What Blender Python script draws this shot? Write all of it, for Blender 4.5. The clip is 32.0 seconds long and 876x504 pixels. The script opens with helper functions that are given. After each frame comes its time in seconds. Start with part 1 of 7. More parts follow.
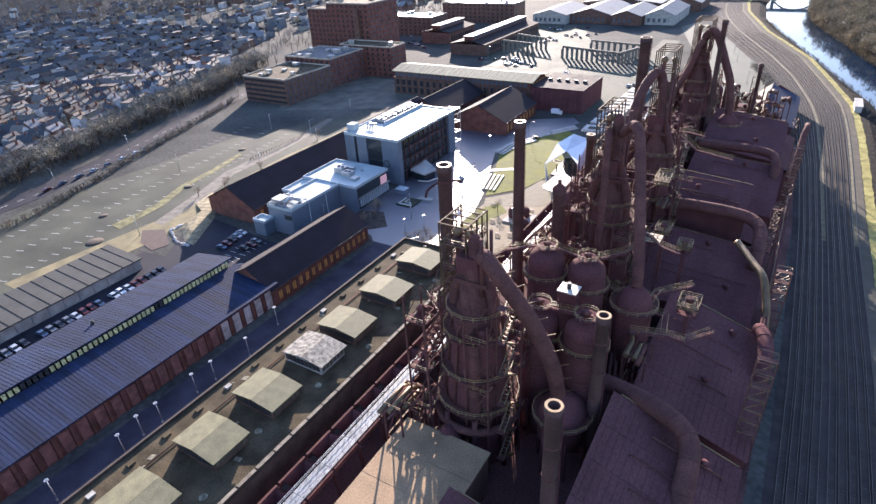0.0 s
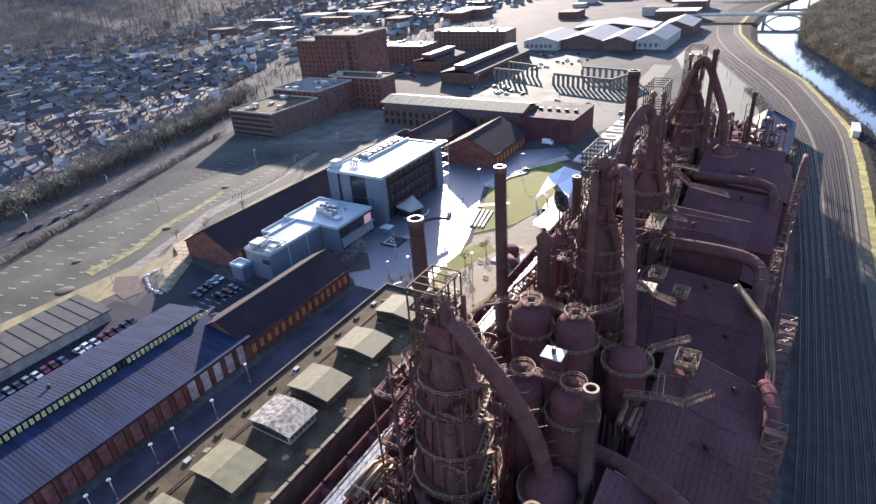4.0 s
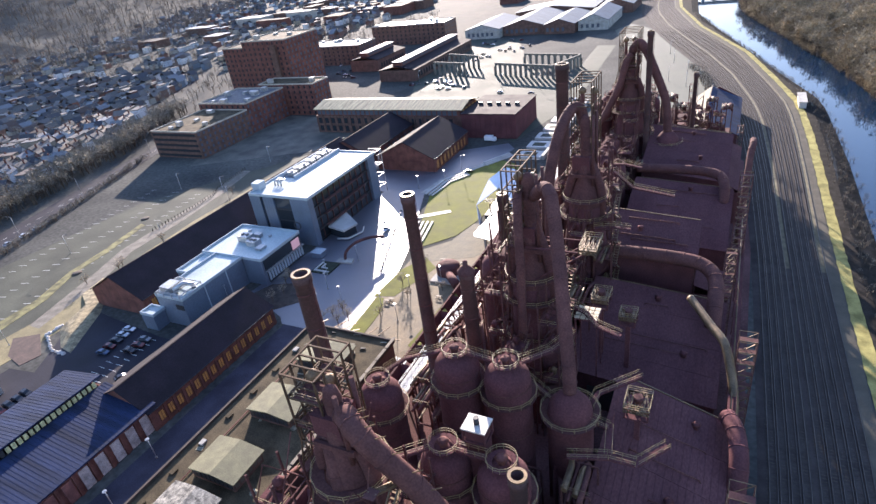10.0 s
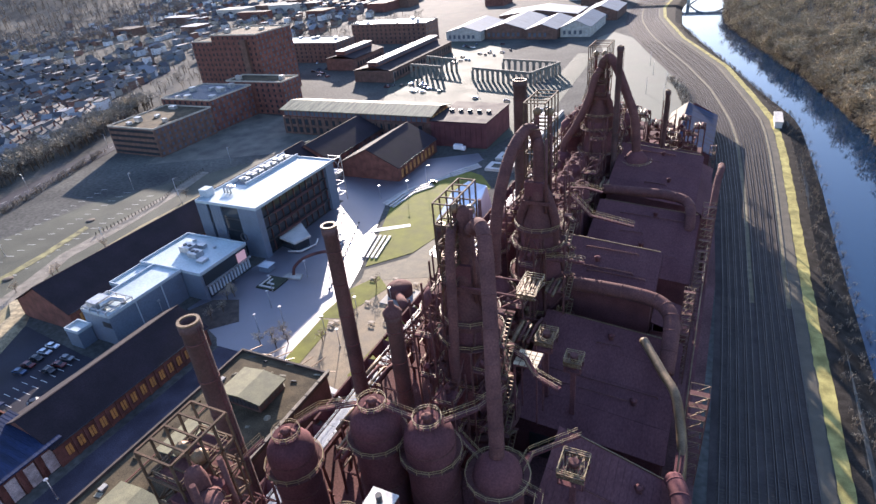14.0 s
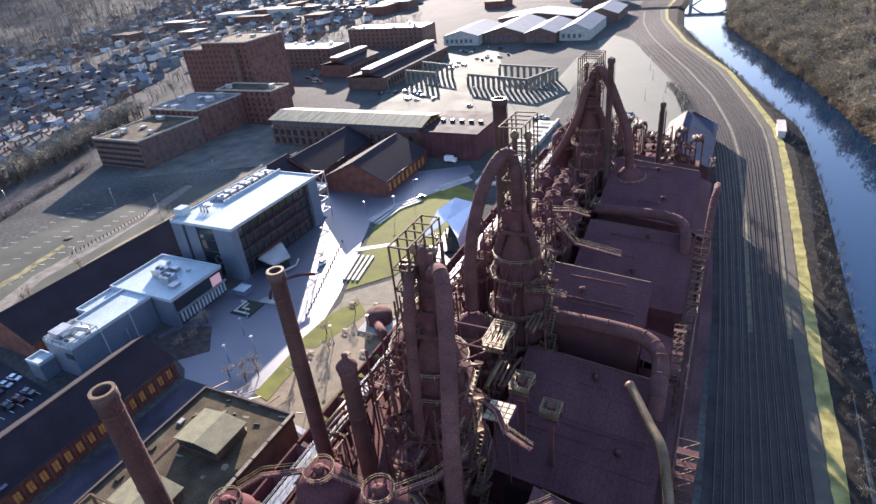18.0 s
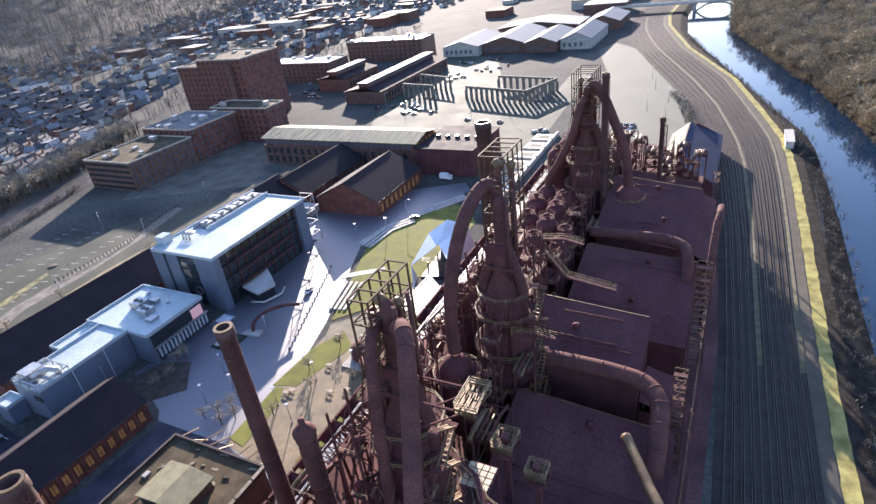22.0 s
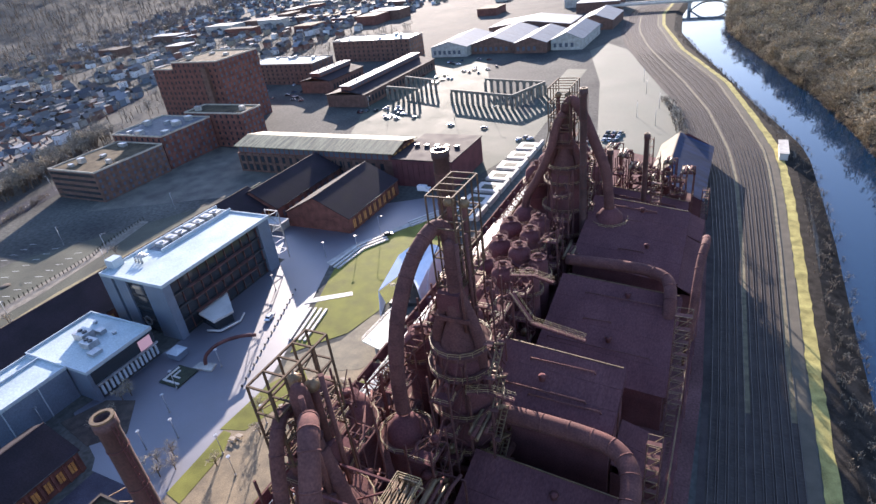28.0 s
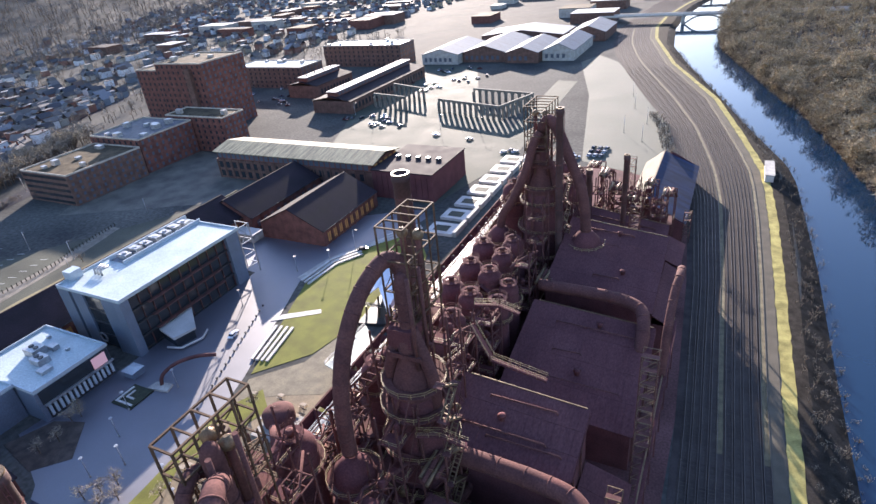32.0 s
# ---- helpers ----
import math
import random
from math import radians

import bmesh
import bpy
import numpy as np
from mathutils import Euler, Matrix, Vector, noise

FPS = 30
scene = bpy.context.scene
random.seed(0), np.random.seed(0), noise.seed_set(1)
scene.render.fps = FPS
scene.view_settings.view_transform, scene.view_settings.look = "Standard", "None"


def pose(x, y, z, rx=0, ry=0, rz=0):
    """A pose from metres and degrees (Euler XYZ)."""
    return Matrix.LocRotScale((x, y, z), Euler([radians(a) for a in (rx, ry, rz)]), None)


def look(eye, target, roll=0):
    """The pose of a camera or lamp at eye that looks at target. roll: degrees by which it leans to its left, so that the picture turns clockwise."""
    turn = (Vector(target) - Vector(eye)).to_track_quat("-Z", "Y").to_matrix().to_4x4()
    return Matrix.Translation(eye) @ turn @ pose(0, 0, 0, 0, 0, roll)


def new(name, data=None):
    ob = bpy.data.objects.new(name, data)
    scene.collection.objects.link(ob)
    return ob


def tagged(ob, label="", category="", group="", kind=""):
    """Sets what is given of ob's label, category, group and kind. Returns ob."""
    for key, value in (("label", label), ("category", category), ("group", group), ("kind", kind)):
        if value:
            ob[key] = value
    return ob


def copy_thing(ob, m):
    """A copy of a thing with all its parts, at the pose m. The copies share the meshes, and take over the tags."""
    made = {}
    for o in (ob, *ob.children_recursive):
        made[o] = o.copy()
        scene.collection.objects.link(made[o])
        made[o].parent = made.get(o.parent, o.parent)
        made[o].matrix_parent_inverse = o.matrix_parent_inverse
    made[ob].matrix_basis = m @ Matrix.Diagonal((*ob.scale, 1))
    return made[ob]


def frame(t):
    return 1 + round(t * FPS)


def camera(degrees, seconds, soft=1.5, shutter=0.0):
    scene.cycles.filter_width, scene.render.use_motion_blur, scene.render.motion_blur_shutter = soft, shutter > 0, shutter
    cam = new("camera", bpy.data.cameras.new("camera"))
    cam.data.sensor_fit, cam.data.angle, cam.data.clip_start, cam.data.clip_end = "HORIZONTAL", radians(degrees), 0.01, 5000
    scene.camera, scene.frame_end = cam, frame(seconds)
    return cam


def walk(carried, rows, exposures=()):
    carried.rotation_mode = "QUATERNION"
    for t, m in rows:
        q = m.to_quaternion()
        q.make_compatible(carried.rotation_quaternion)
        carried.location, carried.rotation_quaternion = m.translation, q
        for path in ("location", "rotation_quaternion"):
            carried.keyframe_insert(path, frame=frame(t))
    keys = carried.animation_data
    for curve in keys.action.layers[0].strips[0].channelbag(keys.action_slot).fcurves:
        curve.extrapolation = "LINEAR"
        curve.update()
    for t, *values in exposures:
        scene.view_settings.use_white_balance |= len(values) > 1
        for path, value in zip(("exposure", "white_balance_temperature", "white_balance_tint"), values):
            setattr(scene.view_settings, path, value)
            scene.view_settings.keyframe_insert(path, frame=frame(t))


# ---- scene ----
# the camera and its flight
cam = camera(74.55, 32.0, soft=1.5)
PATH = [
    (0, pose(141.67, -193.43, 104.24, 59.915, 2.980, 31.268)),
    (0.5, pose(141.59, -192.54, 104.21, 59.872, 2.240, 31.768)),
    (1, pose(141.45, -190.87, 104.45, 60.517, 3.974, 30.662)),
    (1.5, pose(141.18, -188.84, 104.83, 60.988, 5.041, 30.063)),
    (2, pose(140.80, -187.00, 104.97, 61.845, 5.017, 30.390)),
    (2.5, pose(140.70, -184.92, 104.98, 62.238, 4.631, 30.291)),
    (3, pose(140.53, -183.12, 104.83, 61.558, 4.974, 29.838)),
    (3.5, pose(140.31, -181.42, 105.17, 62.074, 3.922, 30.784)),
    (5.5, pose(139.77, -175.12, 106.00, 61.718, 4.308, 30.685)),
    (6, pose(139.67, -173.37, 105.88, 61.165, 4.048, 31.068)),
    (6.5, pose(139.61, -172.19, 106.01, 60.848, 3.893, 31.168)),
    (7, pose(139.54, -170.53, 106.09, 60.402, 4.304, 31.046)),
    (7.5, pose(139.48, -168.74, 106.16, 60.509, 3.877, 31.106)),
    (8, pose(139.32, -166.98, 106.25, 60.602, 4.799, 30.734)),
    (8.5, pose(138.98, -165.20, 106.37, 60.977, 4.638, 31.040)),
    (9, pose(138.67, -163.10, 106.26, 61.110, 4.611, 31.272)),
    (9.5, pose(139.06, -159.85, 105.67, 61.834, 4.766, 31.385)),
    (10, pose(141.14, -155.09, 104.44, 60.785, 7.316, 25.664)),
    (10.5, pose(142.42, -151.84, 104.00, 60.163, 9.238, 22.599)),
    (11, pose(142.50, -149.43, 104.14, 61.510, 6.771, 24.489)),
    (11.5, pose(142.75, -147.42, 104.11, 61.800, 5.764, 24.857)),
    (12, pose(143.10, -145.55, 104.08, 61.553, 5.618, 25.014)),
    (12.5, pose(143.48, -143.93, 103.92, 60.510, 5.451, 25.110)),
    (13, pose(144.01, -142.05, 104.09, 60.516, 5.291, 25.083)),
    (13.5, pose(144.63, -140.25, 104.14, 60.528, 5.063, 25.015)),
    (15.5, pose(145.68, -132.83, 104.83, 60.175, 5.269, 25.650)),
    (16, pose(146.11, -131.08, 104.81, 59.782, 5.279, 25.494)),
    (16.5, pose(146.40, -129.08, 105.04, 60.645, 5.843, 25.093)),
    (17, pose(146.68, -127.39, 105.11, 60.267, 5.483, 25.372)),
    (17.5, pose(146.83, -125.80, 105.15, 60.425, 5.163, 25.864)),
    (18, pose(147.04, -124.15, 105.41, 60.606, 5.568, 25.531)),
    (18.5, pose(147.28, -122.65, 105.58, 60.053, 6.733, 24.797)),
    (19, pose(147.39, -121.53, 105.87, 59.367, 6.523, 25.099)),
    (19.5, pose(147.37, -119.78, 105.76, 60.162, 5.564, 26.094)),
    (20, pose(147.89, -117.31, 105.32, 60.330, 5.561, 25.349)),
    (20.5, pose(148.24, -115.07, 105.01, 60.279, 4.827, 25.427)),
    (21, pose(148.17, -113.80, 105.04, 60.079, 4.420, 25.985)),
    (21.5, pose(147.98, -112.59, 105.42, 60.333, 4.743, 26.556)),
    (22, pose(147.96, -111.08, 105.63, 61.397, 6.805, 25.876)),
    (22.5, pose(147.95, -109.33, 105.63, 60.715, 7.555, 25.465)),
    (23, pose(147.96, -107.37, 105.44, 60.482, 6.864, 25.289)),
    (23.5, pose(148.15, -105.60, 105.70, 60.842, 6.726, 25.588)),
    (24, pose(148.37, -103.92, 105.83, 60.454, 6.664, 25.516)),
    (24.5, pose(148.53, -102.32, 105.86, 60.023, 6.654, 25.473)),
    (25, pose(148.80, -100.61, 106.01, 61.144, 6.337, 25.413)),
    (25.5, pose(149.13, -98.92, 106.14, 60.996, 5.575, 25.528)),
    (27.5, pose(149.66, -93.30, 106.63, 61.185, 6.422, 25.835)),
    (28, pose(149.57, -92.17, 106.69, 60.920, 6.690, 25.670)),
    (28.5, pose(150.35, -90.53, 106.66, 61.171, 6.181, 25.693)),
    (29, pose(150.70, -89.10, 106.79, 61.346, 5.839, 25.857)),
    (29.5, pose(150.92, -87.66, 106.89, 61.319, 5.797, 25.899)),
    (30, pose(151.03, -86.19, 106.95, 61.152, 6.187, 25.940)),
    (30.5, pose(151.19, -84.79, 107.04, 60.906, 6.671, 25.671)),
    (31, pose(151.55, -83.75, 107.25, 61.311, 6.016, 25.728)),
    (31.5, pose(152.02, -82.76, 107.36, 61.455, 6.173, 25.500)),
    (32, pose(152.54, -81.92, 107.30, 61.318, 5.213, 25.766)),
]
walk(cam, PATH, [(0, 1.88, 5880, 29), (32, 1.88, 5880, 29)])

# ---- light: a low winter sun ahead of the camera, clear sky ----
SUN_AZ, SUN_EL = radians(28.5), radians(14.3)      # azimuth to the left of +y
sun_dir = Vector((-math.sin(SUN_AZ) * math.cos(SUN_EL), math.cos(SUN_AZ) * math.cos(SUN_EL), math.sin(SUN_EL)))
sun = new("sun", bpy.data.lights.new("sun", "SUN"))
sun.data.energy, sun.data.angle, sun.data.color = 5.0, radians(0.5), (1.0, 0.90, 0.66)
sun.matrix_world = look((-150, 240, 300), Vector((-150, 240, 300)) - sun_dir)
world = bpy.data.worlds.new("world")
scene.world = world
world.use_nodes = True
sky = world.node_tree.nodes.new("ShaderNodeTexSky")
sky.sky_type, sky.sun_disc = "NISHITA", False
sky.sun_elevation, sky.sun_rotation = SUN_EL, -SUN_AZ
sky.air_density, sky.dust_density, sky.ozone_density = 1.3, 0.6, 3.0
back = world.node_tree.nodes["Background"]
back.inputs["Strength"].default_value = 0.11
world.node_tree.links.new(sky.outputs["Color"], back.inputs["Color"])

# ---- materials ----
MATS = {}


def mat(name, base, rough=0.85, var=0.3, scale=0.4, fine=6.0, bump=0.15, metal=0.0, tint=None, island=0.0, stretch=None, spec=0.5, coat=0.0):
    """A worn surface: two scales of colour variation, roughness variation and fine relief, in metres."""
    if name in MATS:
        return MATS[name]
    m = bpy.data.materials.new(name)
    m.use_nodes = True
    nt = m.node_tree
    bs = nt.nodes["Principled BSDF"]
    co = nt.nodes.new("ShaderNodeTexCoord")
    src = co.outputs["Object"]
    if stretch:
        mp = nt.nodes.new("ShaderNodeMapping")
        mp.inputs["Scale"].default_value = stretch
        nt.links.new(src, mp.inputs["Vector"])
        src = mp.outputs["Vector"]
    big = nt.nodes.new("ShaderNodeTexNoise")
    big.inputs["Scale"].default_value, big.inputs["Detail"].default_value = scale, 6
    small = nt.nodes.new("ShaderNodeTexNoise")
    small.inputs["Scale"].default_value, small.inputs["Detail"].default_value = fine, 4
    for n in (big, small):
        nt.links.new(src, n.inputs["Vector"])
    ramp = nt.nodes.new("ShaderNodeValToRGB")
    tint = tint or tuple(min(1, c * (1 + var)) for c in base)
    dark = tuple(c * (1 - var) for c in base)
    ramp.color_ramp.elements[0].position, ramp.color_ramp.elements[1].position = 0.32, 0.68
    ramp.color_ramp.elements[0].color, ramp.color_ramp.elements[1].color = (*dark, 1), (*tint, 1)
    nt.links.new(big.outputs["Fac"], ramp.inputs["Fac"])
    mix = nt.nodes.new("ShaderNodeMix")
    mix.data_type, mix.blend_type = "RGBA", "OVERLAY"
    mix.inputs["Factor"].default_value = min(1, 0.35 + var)
    nt.links.new(ramp.outputs["Color"], mix.inputs["A"])
    nt.links.new(small.outputs["Fac"], mix.inputs["B"])
    out = mix.outputs["Result"]
    if island:
        geo = nt.nodes.new("ShaderNodeNewGeometry")
        oi = nt.nodes.new("ShaderNodeObjectInfo")
        add = nt.nodes.new("ShaderNodeMath")
        add.operation = "ADD"
        nt.links.new(geo.outputs["Random Per Island"], add.inputs[0])
        nt.links.new(oi.outputs["Random"], add.inputs[1])
        mr = nt.nodes.new("ShaderNodeMapRange")
        mr.inputs["From Max"].default_value = 2.0
        mr.inputs["To Min"].default_value, mr.inputs["To Max"].default_value = 1 - island, 1 + island
        nt.links.new(add.outputs[0], mr.inputs["Value"])
        hsv = nt.nodes.new("ShaderNodeHueSaturation")
        nt.links.new(mr.outputs["Result"], hsv.inputs["Value"])
        nt.links.new(out, hsv.inputs["Color"])
        out = hsv.outputs["Color"]
    nt.links.new(out, bs.inputs["Base Color"])
    rr = nt.nodes.new("ShaderNodeMapRange")
    rr.inputs["To Min"].default_value, rr.inputs["To Max"].default_value = max(0.03, rough - 0.12), min(1, rough + 0.12)
    nt.links.new(big.outputs["Fac"], rr.inputs["Value"])
    nt.links.new(rr.outputs["Result"], bs.inputs["Roughness"])
    bs.inputs["Metallic"].default_value, bs.inputs["Specular IOR Level"].default_value = metal, spec
    if coat:
        bs.inputs["Coat Weight"].default_value, bs.inputs["Coat Roughness"].default_value, bs.inputs["Coat IOR"].default_value = coat, 0.52, 1.9
    if bump:
        bp = nt.nodes.new("ShaderNodeBump")
        bp.inputs["Strength"].default_value, bp.inputs["Distance"].default_value = bump, 0.08
        nt.links.new(small.outputs["Fac"], bp.inputs["Height"])
        nt.links.new(bp.outputs["Normal"], bs.inputs["Normal"])
    MATS[name] = m
    return m


def plain(name, base, rough=0.5, metal=0.0, emit=0.0):
    if name in MATS:
        return MATS[name]
    m = bpy.data.materials.new(name)
    m.use_nodes = True
    bs = m.node_tree.nodes["Principled BSDF"]
    bs.inputs["Base Color"].default_value, bs.inputs["Roughness"].default_value, bs.inputs["Metallic"].default_value = (*base, 1), rough, metal
    if emit:
        bs.inputs["Emission Color"].default_value, bs.inputs["Emission Strength"].default_value = (*base, 1), emit
    MATS[name] = m
    return m


RUST = mat("rusted_steel", (0.112, 0.050, 0.047), 0.88, 0.25, 0.25, 3.0, 0.15, 0.0, (0.14, 0.063, 0.055), spec=0.15)
RUST_DARK = mat("soot_dark_rusted_steel", (0.112, 0.046, 0.048), 0.9, 0.22, 0.2, 3.0, 0.12, 0.0, spec=0.12)
# paler steel, which also serves as painted sunlight on edges and rims
RUST_PALE = mat("weathered_bare_steel", (0.17, 0.112, 0.06), 0.5, 0.3, 0.5, 5.0, 0.15, 0.35)
# pale gold puts the backlit gleam of the rails into their colour
RAILING = mat("backlit_gold_handrail", (0.28, 0.195, 0.085), 0.5, 0.25, 0.5, 5.0, 0.1)
BRICK_RED = mat("sooty_red_brick", (0.145, 0.062, 0.048), 0.88, 0.35, 0.3, 5.0, 0.3, spec=0.2)
BRICK_BROWN = mat("brown_brick", (0.135, 0.078, 0.06), 0.88, 0.3, 0.3, 5.0, 0.3, spec=0.2)
CONCRETE = mat("weathered_concrete", (0.36, 0.34, 0.30), 0.85, 0.25, 0.3, 5.0, 0.2)
CONC_PALE = mat("pale_concrete", (0.50, 0.47, 0.43), 0.7, 0.15, 0.2, 5.0, 0.12)
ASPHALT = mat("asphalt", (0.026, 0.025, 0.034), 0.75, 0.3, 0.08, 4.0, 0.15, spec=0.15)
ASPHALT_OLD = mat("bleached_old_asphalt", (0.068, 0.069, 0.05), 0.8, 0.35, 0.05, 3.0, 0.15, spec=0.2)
WHITE_METAL = mat("white_metal_cladding", (0.40, 0.45, 0.48), 0.35, 0.05, 0.3, 3.0, 0.03)
GREY_METAL = mat("pale_grey_metal_cladding", (0.135, 0.165, 0.205), 0.4, 0.08, 0.3, 3.0, 0.04)
WHITE_ROOF = mat("white_roof_membrane", (0.37, 0.43, 0.43), 0.4, 0.14, 0.12, 2.0, 0.05)
DARK_ROOF = mat("dark_tar_roof", (0.022, 0.015, 0.019), 0.88, 0.3, 0.15, 3.0, 0.2, spec=0.25)
BROWN_ROOF = mat("brown_tar_roof", (0.078, 0.060, 0.036), 0.9, 0.45, 0.2, 3.0, 0.25, spec=0.12)
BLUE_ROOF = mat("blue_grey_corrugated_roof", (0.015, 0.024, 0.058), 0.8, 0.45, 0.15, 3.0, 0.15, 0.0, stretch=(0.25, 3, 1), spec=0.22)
TAN_ROOF = mat("tan_roll_roofing", (0.165, 0.15, 0.08), 0.8, 0.22, 0.5, 5.0, 0.2)
GRASS = mat("winter_lawn", (0.155, 0.155, 0.035), 0.9, 0.25, 0.15, 12.0, 0.4, spec=0.15)
GRASS_DRY = mat("dry_straw_grass", (0.30, 0.26, 0.09), 0.95, 0.4, 0.25, 8.0, 0.5, spec=0.1)
DIRT = mat("dark_cinder_ground", (0.135, 0.067, 0.063), 0.9, 0.4, 0.06, 2.0, 0.4, spec=0.1)
GRAVEL = mat("grey_gravel_ballast", (0.060, 0.049, 0.045), 0.9, 0.3, 0.2, 10.0, 0.5, spec=0.1)
GRAVEL_PALE = mat("pale_gravel_road", (0.105, 0.092, 0.07), 0.9, 0.2, 0.2, 8.0, 0.4, spec=0.1)
RAIL_STEEL = mat("worn_rusty_rail_steel", (0.12, 0.10, 0.085), 0.4, 0.25, 0.1, 3.0, 0.03, 0.6)
FRAME = mat("ochre_weathered_frame_steel", (0.10, 0.06, 0.036), 0.8, 0.35, 0.5, 5.0, 0.2, spec=0.2)
SLEEPER = mat("creosoted_sleeper_wood", (0.068, 0.059, 0.047), 0.9, 0.4, 1.0, 8.0, 0.3, spec=0.1)
BARK = mat("bare_winter_bark", (0.13, 0.10, 0.075), 0.9, 0.35, 1.0, 8.0, 0.3, island=0.35, spec=0.05)
TWIGS = mat("bare_grey_brown_twigs", (0.34, 0.285, 0.205), 0.9, 0.3, 0.5, 8.0, 0.1, island=0.45, spec=0.05)
GLASS_DARK = plain("dark_window_glass", (0.03, 0.035, 0.04), 0.08)
# amber base colour stands in for sunlight glowing in the hall windows
AMBER = mat("sunlit_amber_opening", (0.50, 0.24, 0.06), 0.6, 0.25, 0.5, 5.0, 0.1)
STEEL_GREY = mat("galvanised_steel", (0.42, 0.42, 0.42), 0.45, 0.2, 1.0, 6.0, 0.08, 0.7)
BLACK_STEEL = mat("black_painted_steel", (0.03, 0.03, 0.032), 0.5, 0.3, 1.0, 6.0, 0.08)


# ---- building helpers ----
class Geo:
    """Collects faces in metres; one Geo becomes one mesh."""

    def __init__(self):
        self.v, self.f, self.s = [], [], []

    def add(self, verts, faces, smooth=False):
        b = len(self.v)
        self.v += [tuple(p) for p in verts]
        self.f += [tuple(b + i for i in q) for q in faces]
        self.s += [smooth] * len(faces)
        return self

    def box(self, x0, y0, z0, x1, y1, z1):
        return self.add([(x0, y0, z0), (x1, y0, z0), (x1, y1, z0), (x0, y1, z0), (x0, y0, z1), (x1, y0, z1), (x1, y1, z1), (x0, y1, z1)],
                        [(3, 2, 1, 0), (4, 5, 6, 7), (0, 1, 5, 4), (1, 2, 6, 5), (2, 3, 7, 6), (3, 0, 4, 7)])

    def frame_of(self, a, b):
        d = (Vector(b) - Vector(a)).normalized()
        up = Vector((0, 0, 1)) if abs(d.z) < 0.95 else Vector((1, 0, 0))
        s = d.cross(up).normalized()
        return d, s, s.cross(d)

    def bar(self, a, b, w, h=None):
        """A straight bar of rectangular section."""
        h = h or w
        d, s, u = self.frame_of(a, b)
        a, b = Vector(a), Vector(b)
        k = [s * w / 2 + u * h / 2, s * w / 2 - u * h / 2, -s * w / 2 - u * h / 2, -s * w / 2 + u * h / 2]
        return self.add([a + q for q in k] + [b + q for q in k], [(0, 1, 2, 3), (7, 6, 5, 4), (0, 4, 5, 1), (1, 5, 6, 2), (2, 6, 7, 3), (3, 7, 4, 0)])

    def tube(self, pts, r, n=12, caps=True):
        """A round pipe through points; r: one radius or one a point."""
        pts = [Vector(p) for p in pts]
        rs = r if isinstance(r, (list, tuple)) else [r] * len(pts)
        verts, faces = [], []
        s = None
        for i, p in enumerate(pts):
            d = (pts[min(i + 1, len(pts) - 1)] - pts[max(i - 1, 0)]).normalized()
            if s is None:
                up = Vector((0, 0, 1)) if abs(d.z) < 0.9 else Vector((1, 0, 0))
                s = d.cross(up).normalized()
            s = (s - d * s.dot(d)).normalized()
            u = d.cross(s)
            verts += [p + (s * math.cos(2 * math.pi * k / n) + u * math.sin(2 * math.pi * k / n)) * rs[i] for k in range(n)]
        for i in range(len(pts) - 1):
            faces += [(i * n + k, i * n + (k + 1) % n, (i + 1) * n + (k + 1) % n, (i + 1) * n + k) for k in range(n)]
        self.add(verts, faces, True)
        if caps:
            b = len(self.v) - len(verts)
            e = b + (len(pts) - 1) * n
            self.f += [tuple(b + k for k in reversed(range(n))), tuple(e + k for k in range(n))]
            self.s += [False, False]
        return self

    def cyl(self, x, y, z0, z1, r0, r1=None, n=16, caps=True):
        return self.tube([(x, y, z0), (x, y, z1)], [r0, r0 if r1 is None else r1], n, caps)

    def lathe(self, x, y, prof, n=20):
        """A round body from (radius, height) pairs."""
        verts, faces = [], []
        for r, z in prof:
            verts += [(x + r * math.cos(2 * math.pi * k / n), y + r * math.sin(2 * math.pi * k / n), z) for k in range(n)]
        for i in range(len(prof) - 1):
            faces += [(i * n + k, i * n + (k + 1) % n, (i + 1) * n + (k + 1) % n, (i + 1) * n + k) for k in range(n)]
        self.add(verts, faces, True)
        b = len(self.v) - len(verts)
        self.f.append(tuple(b + (len(prof) - 1) * n + k for k in range(n)))
        self.s.append(False)
        return self

    def ring(self, x, y, z, r, w, h, n=20):
        """A flat ring deck."""
        prof = [(r, z), (r + w, z), (r + w, z + h), (r, z + h), (r, z)]
        verts, faces = [], []
        for q, zz in prof:
            verts += [(x + q * math.cos(2 * math.pi * k / n), y + q * math.sin(2 * math.pi * k / n), zz) for k in range(n)]
        for i in range(4):
            faces += [(i * n + k, i * n + (k + 1) % n, (i + 1) * n + (k + 1) % n, (i + 1) * n + k) for k in range(n)]
        return self.add(verts, faces)

    def prism(self, poly, z0, z1):
        n = len(poly)
        return self.add([(x, y, z0) for x, y in poly] + [(x, y, z1) for x, y in poly],
                        [tuple(reversed(range(n))), tuple(range(n, 2 * n))] + [(i, (i + 1) % n, n + (i + 1) % n, n + i) for i in range(n)])

    def sheet(self, left, right, z0=0.0):
        """A strip between two lines of (x, y) or (x, y, z)."""
        L = [(*p, z0)[:3] if len(p) == 2 else p for p in left]
        R = [(*p, z0)[:3] if len(p) == 2 else p for p in right]
        n = len(L)
        return self.add(L + R, [(i, n + i, n + i + 1, i + 1) for i in range(n - 1)])

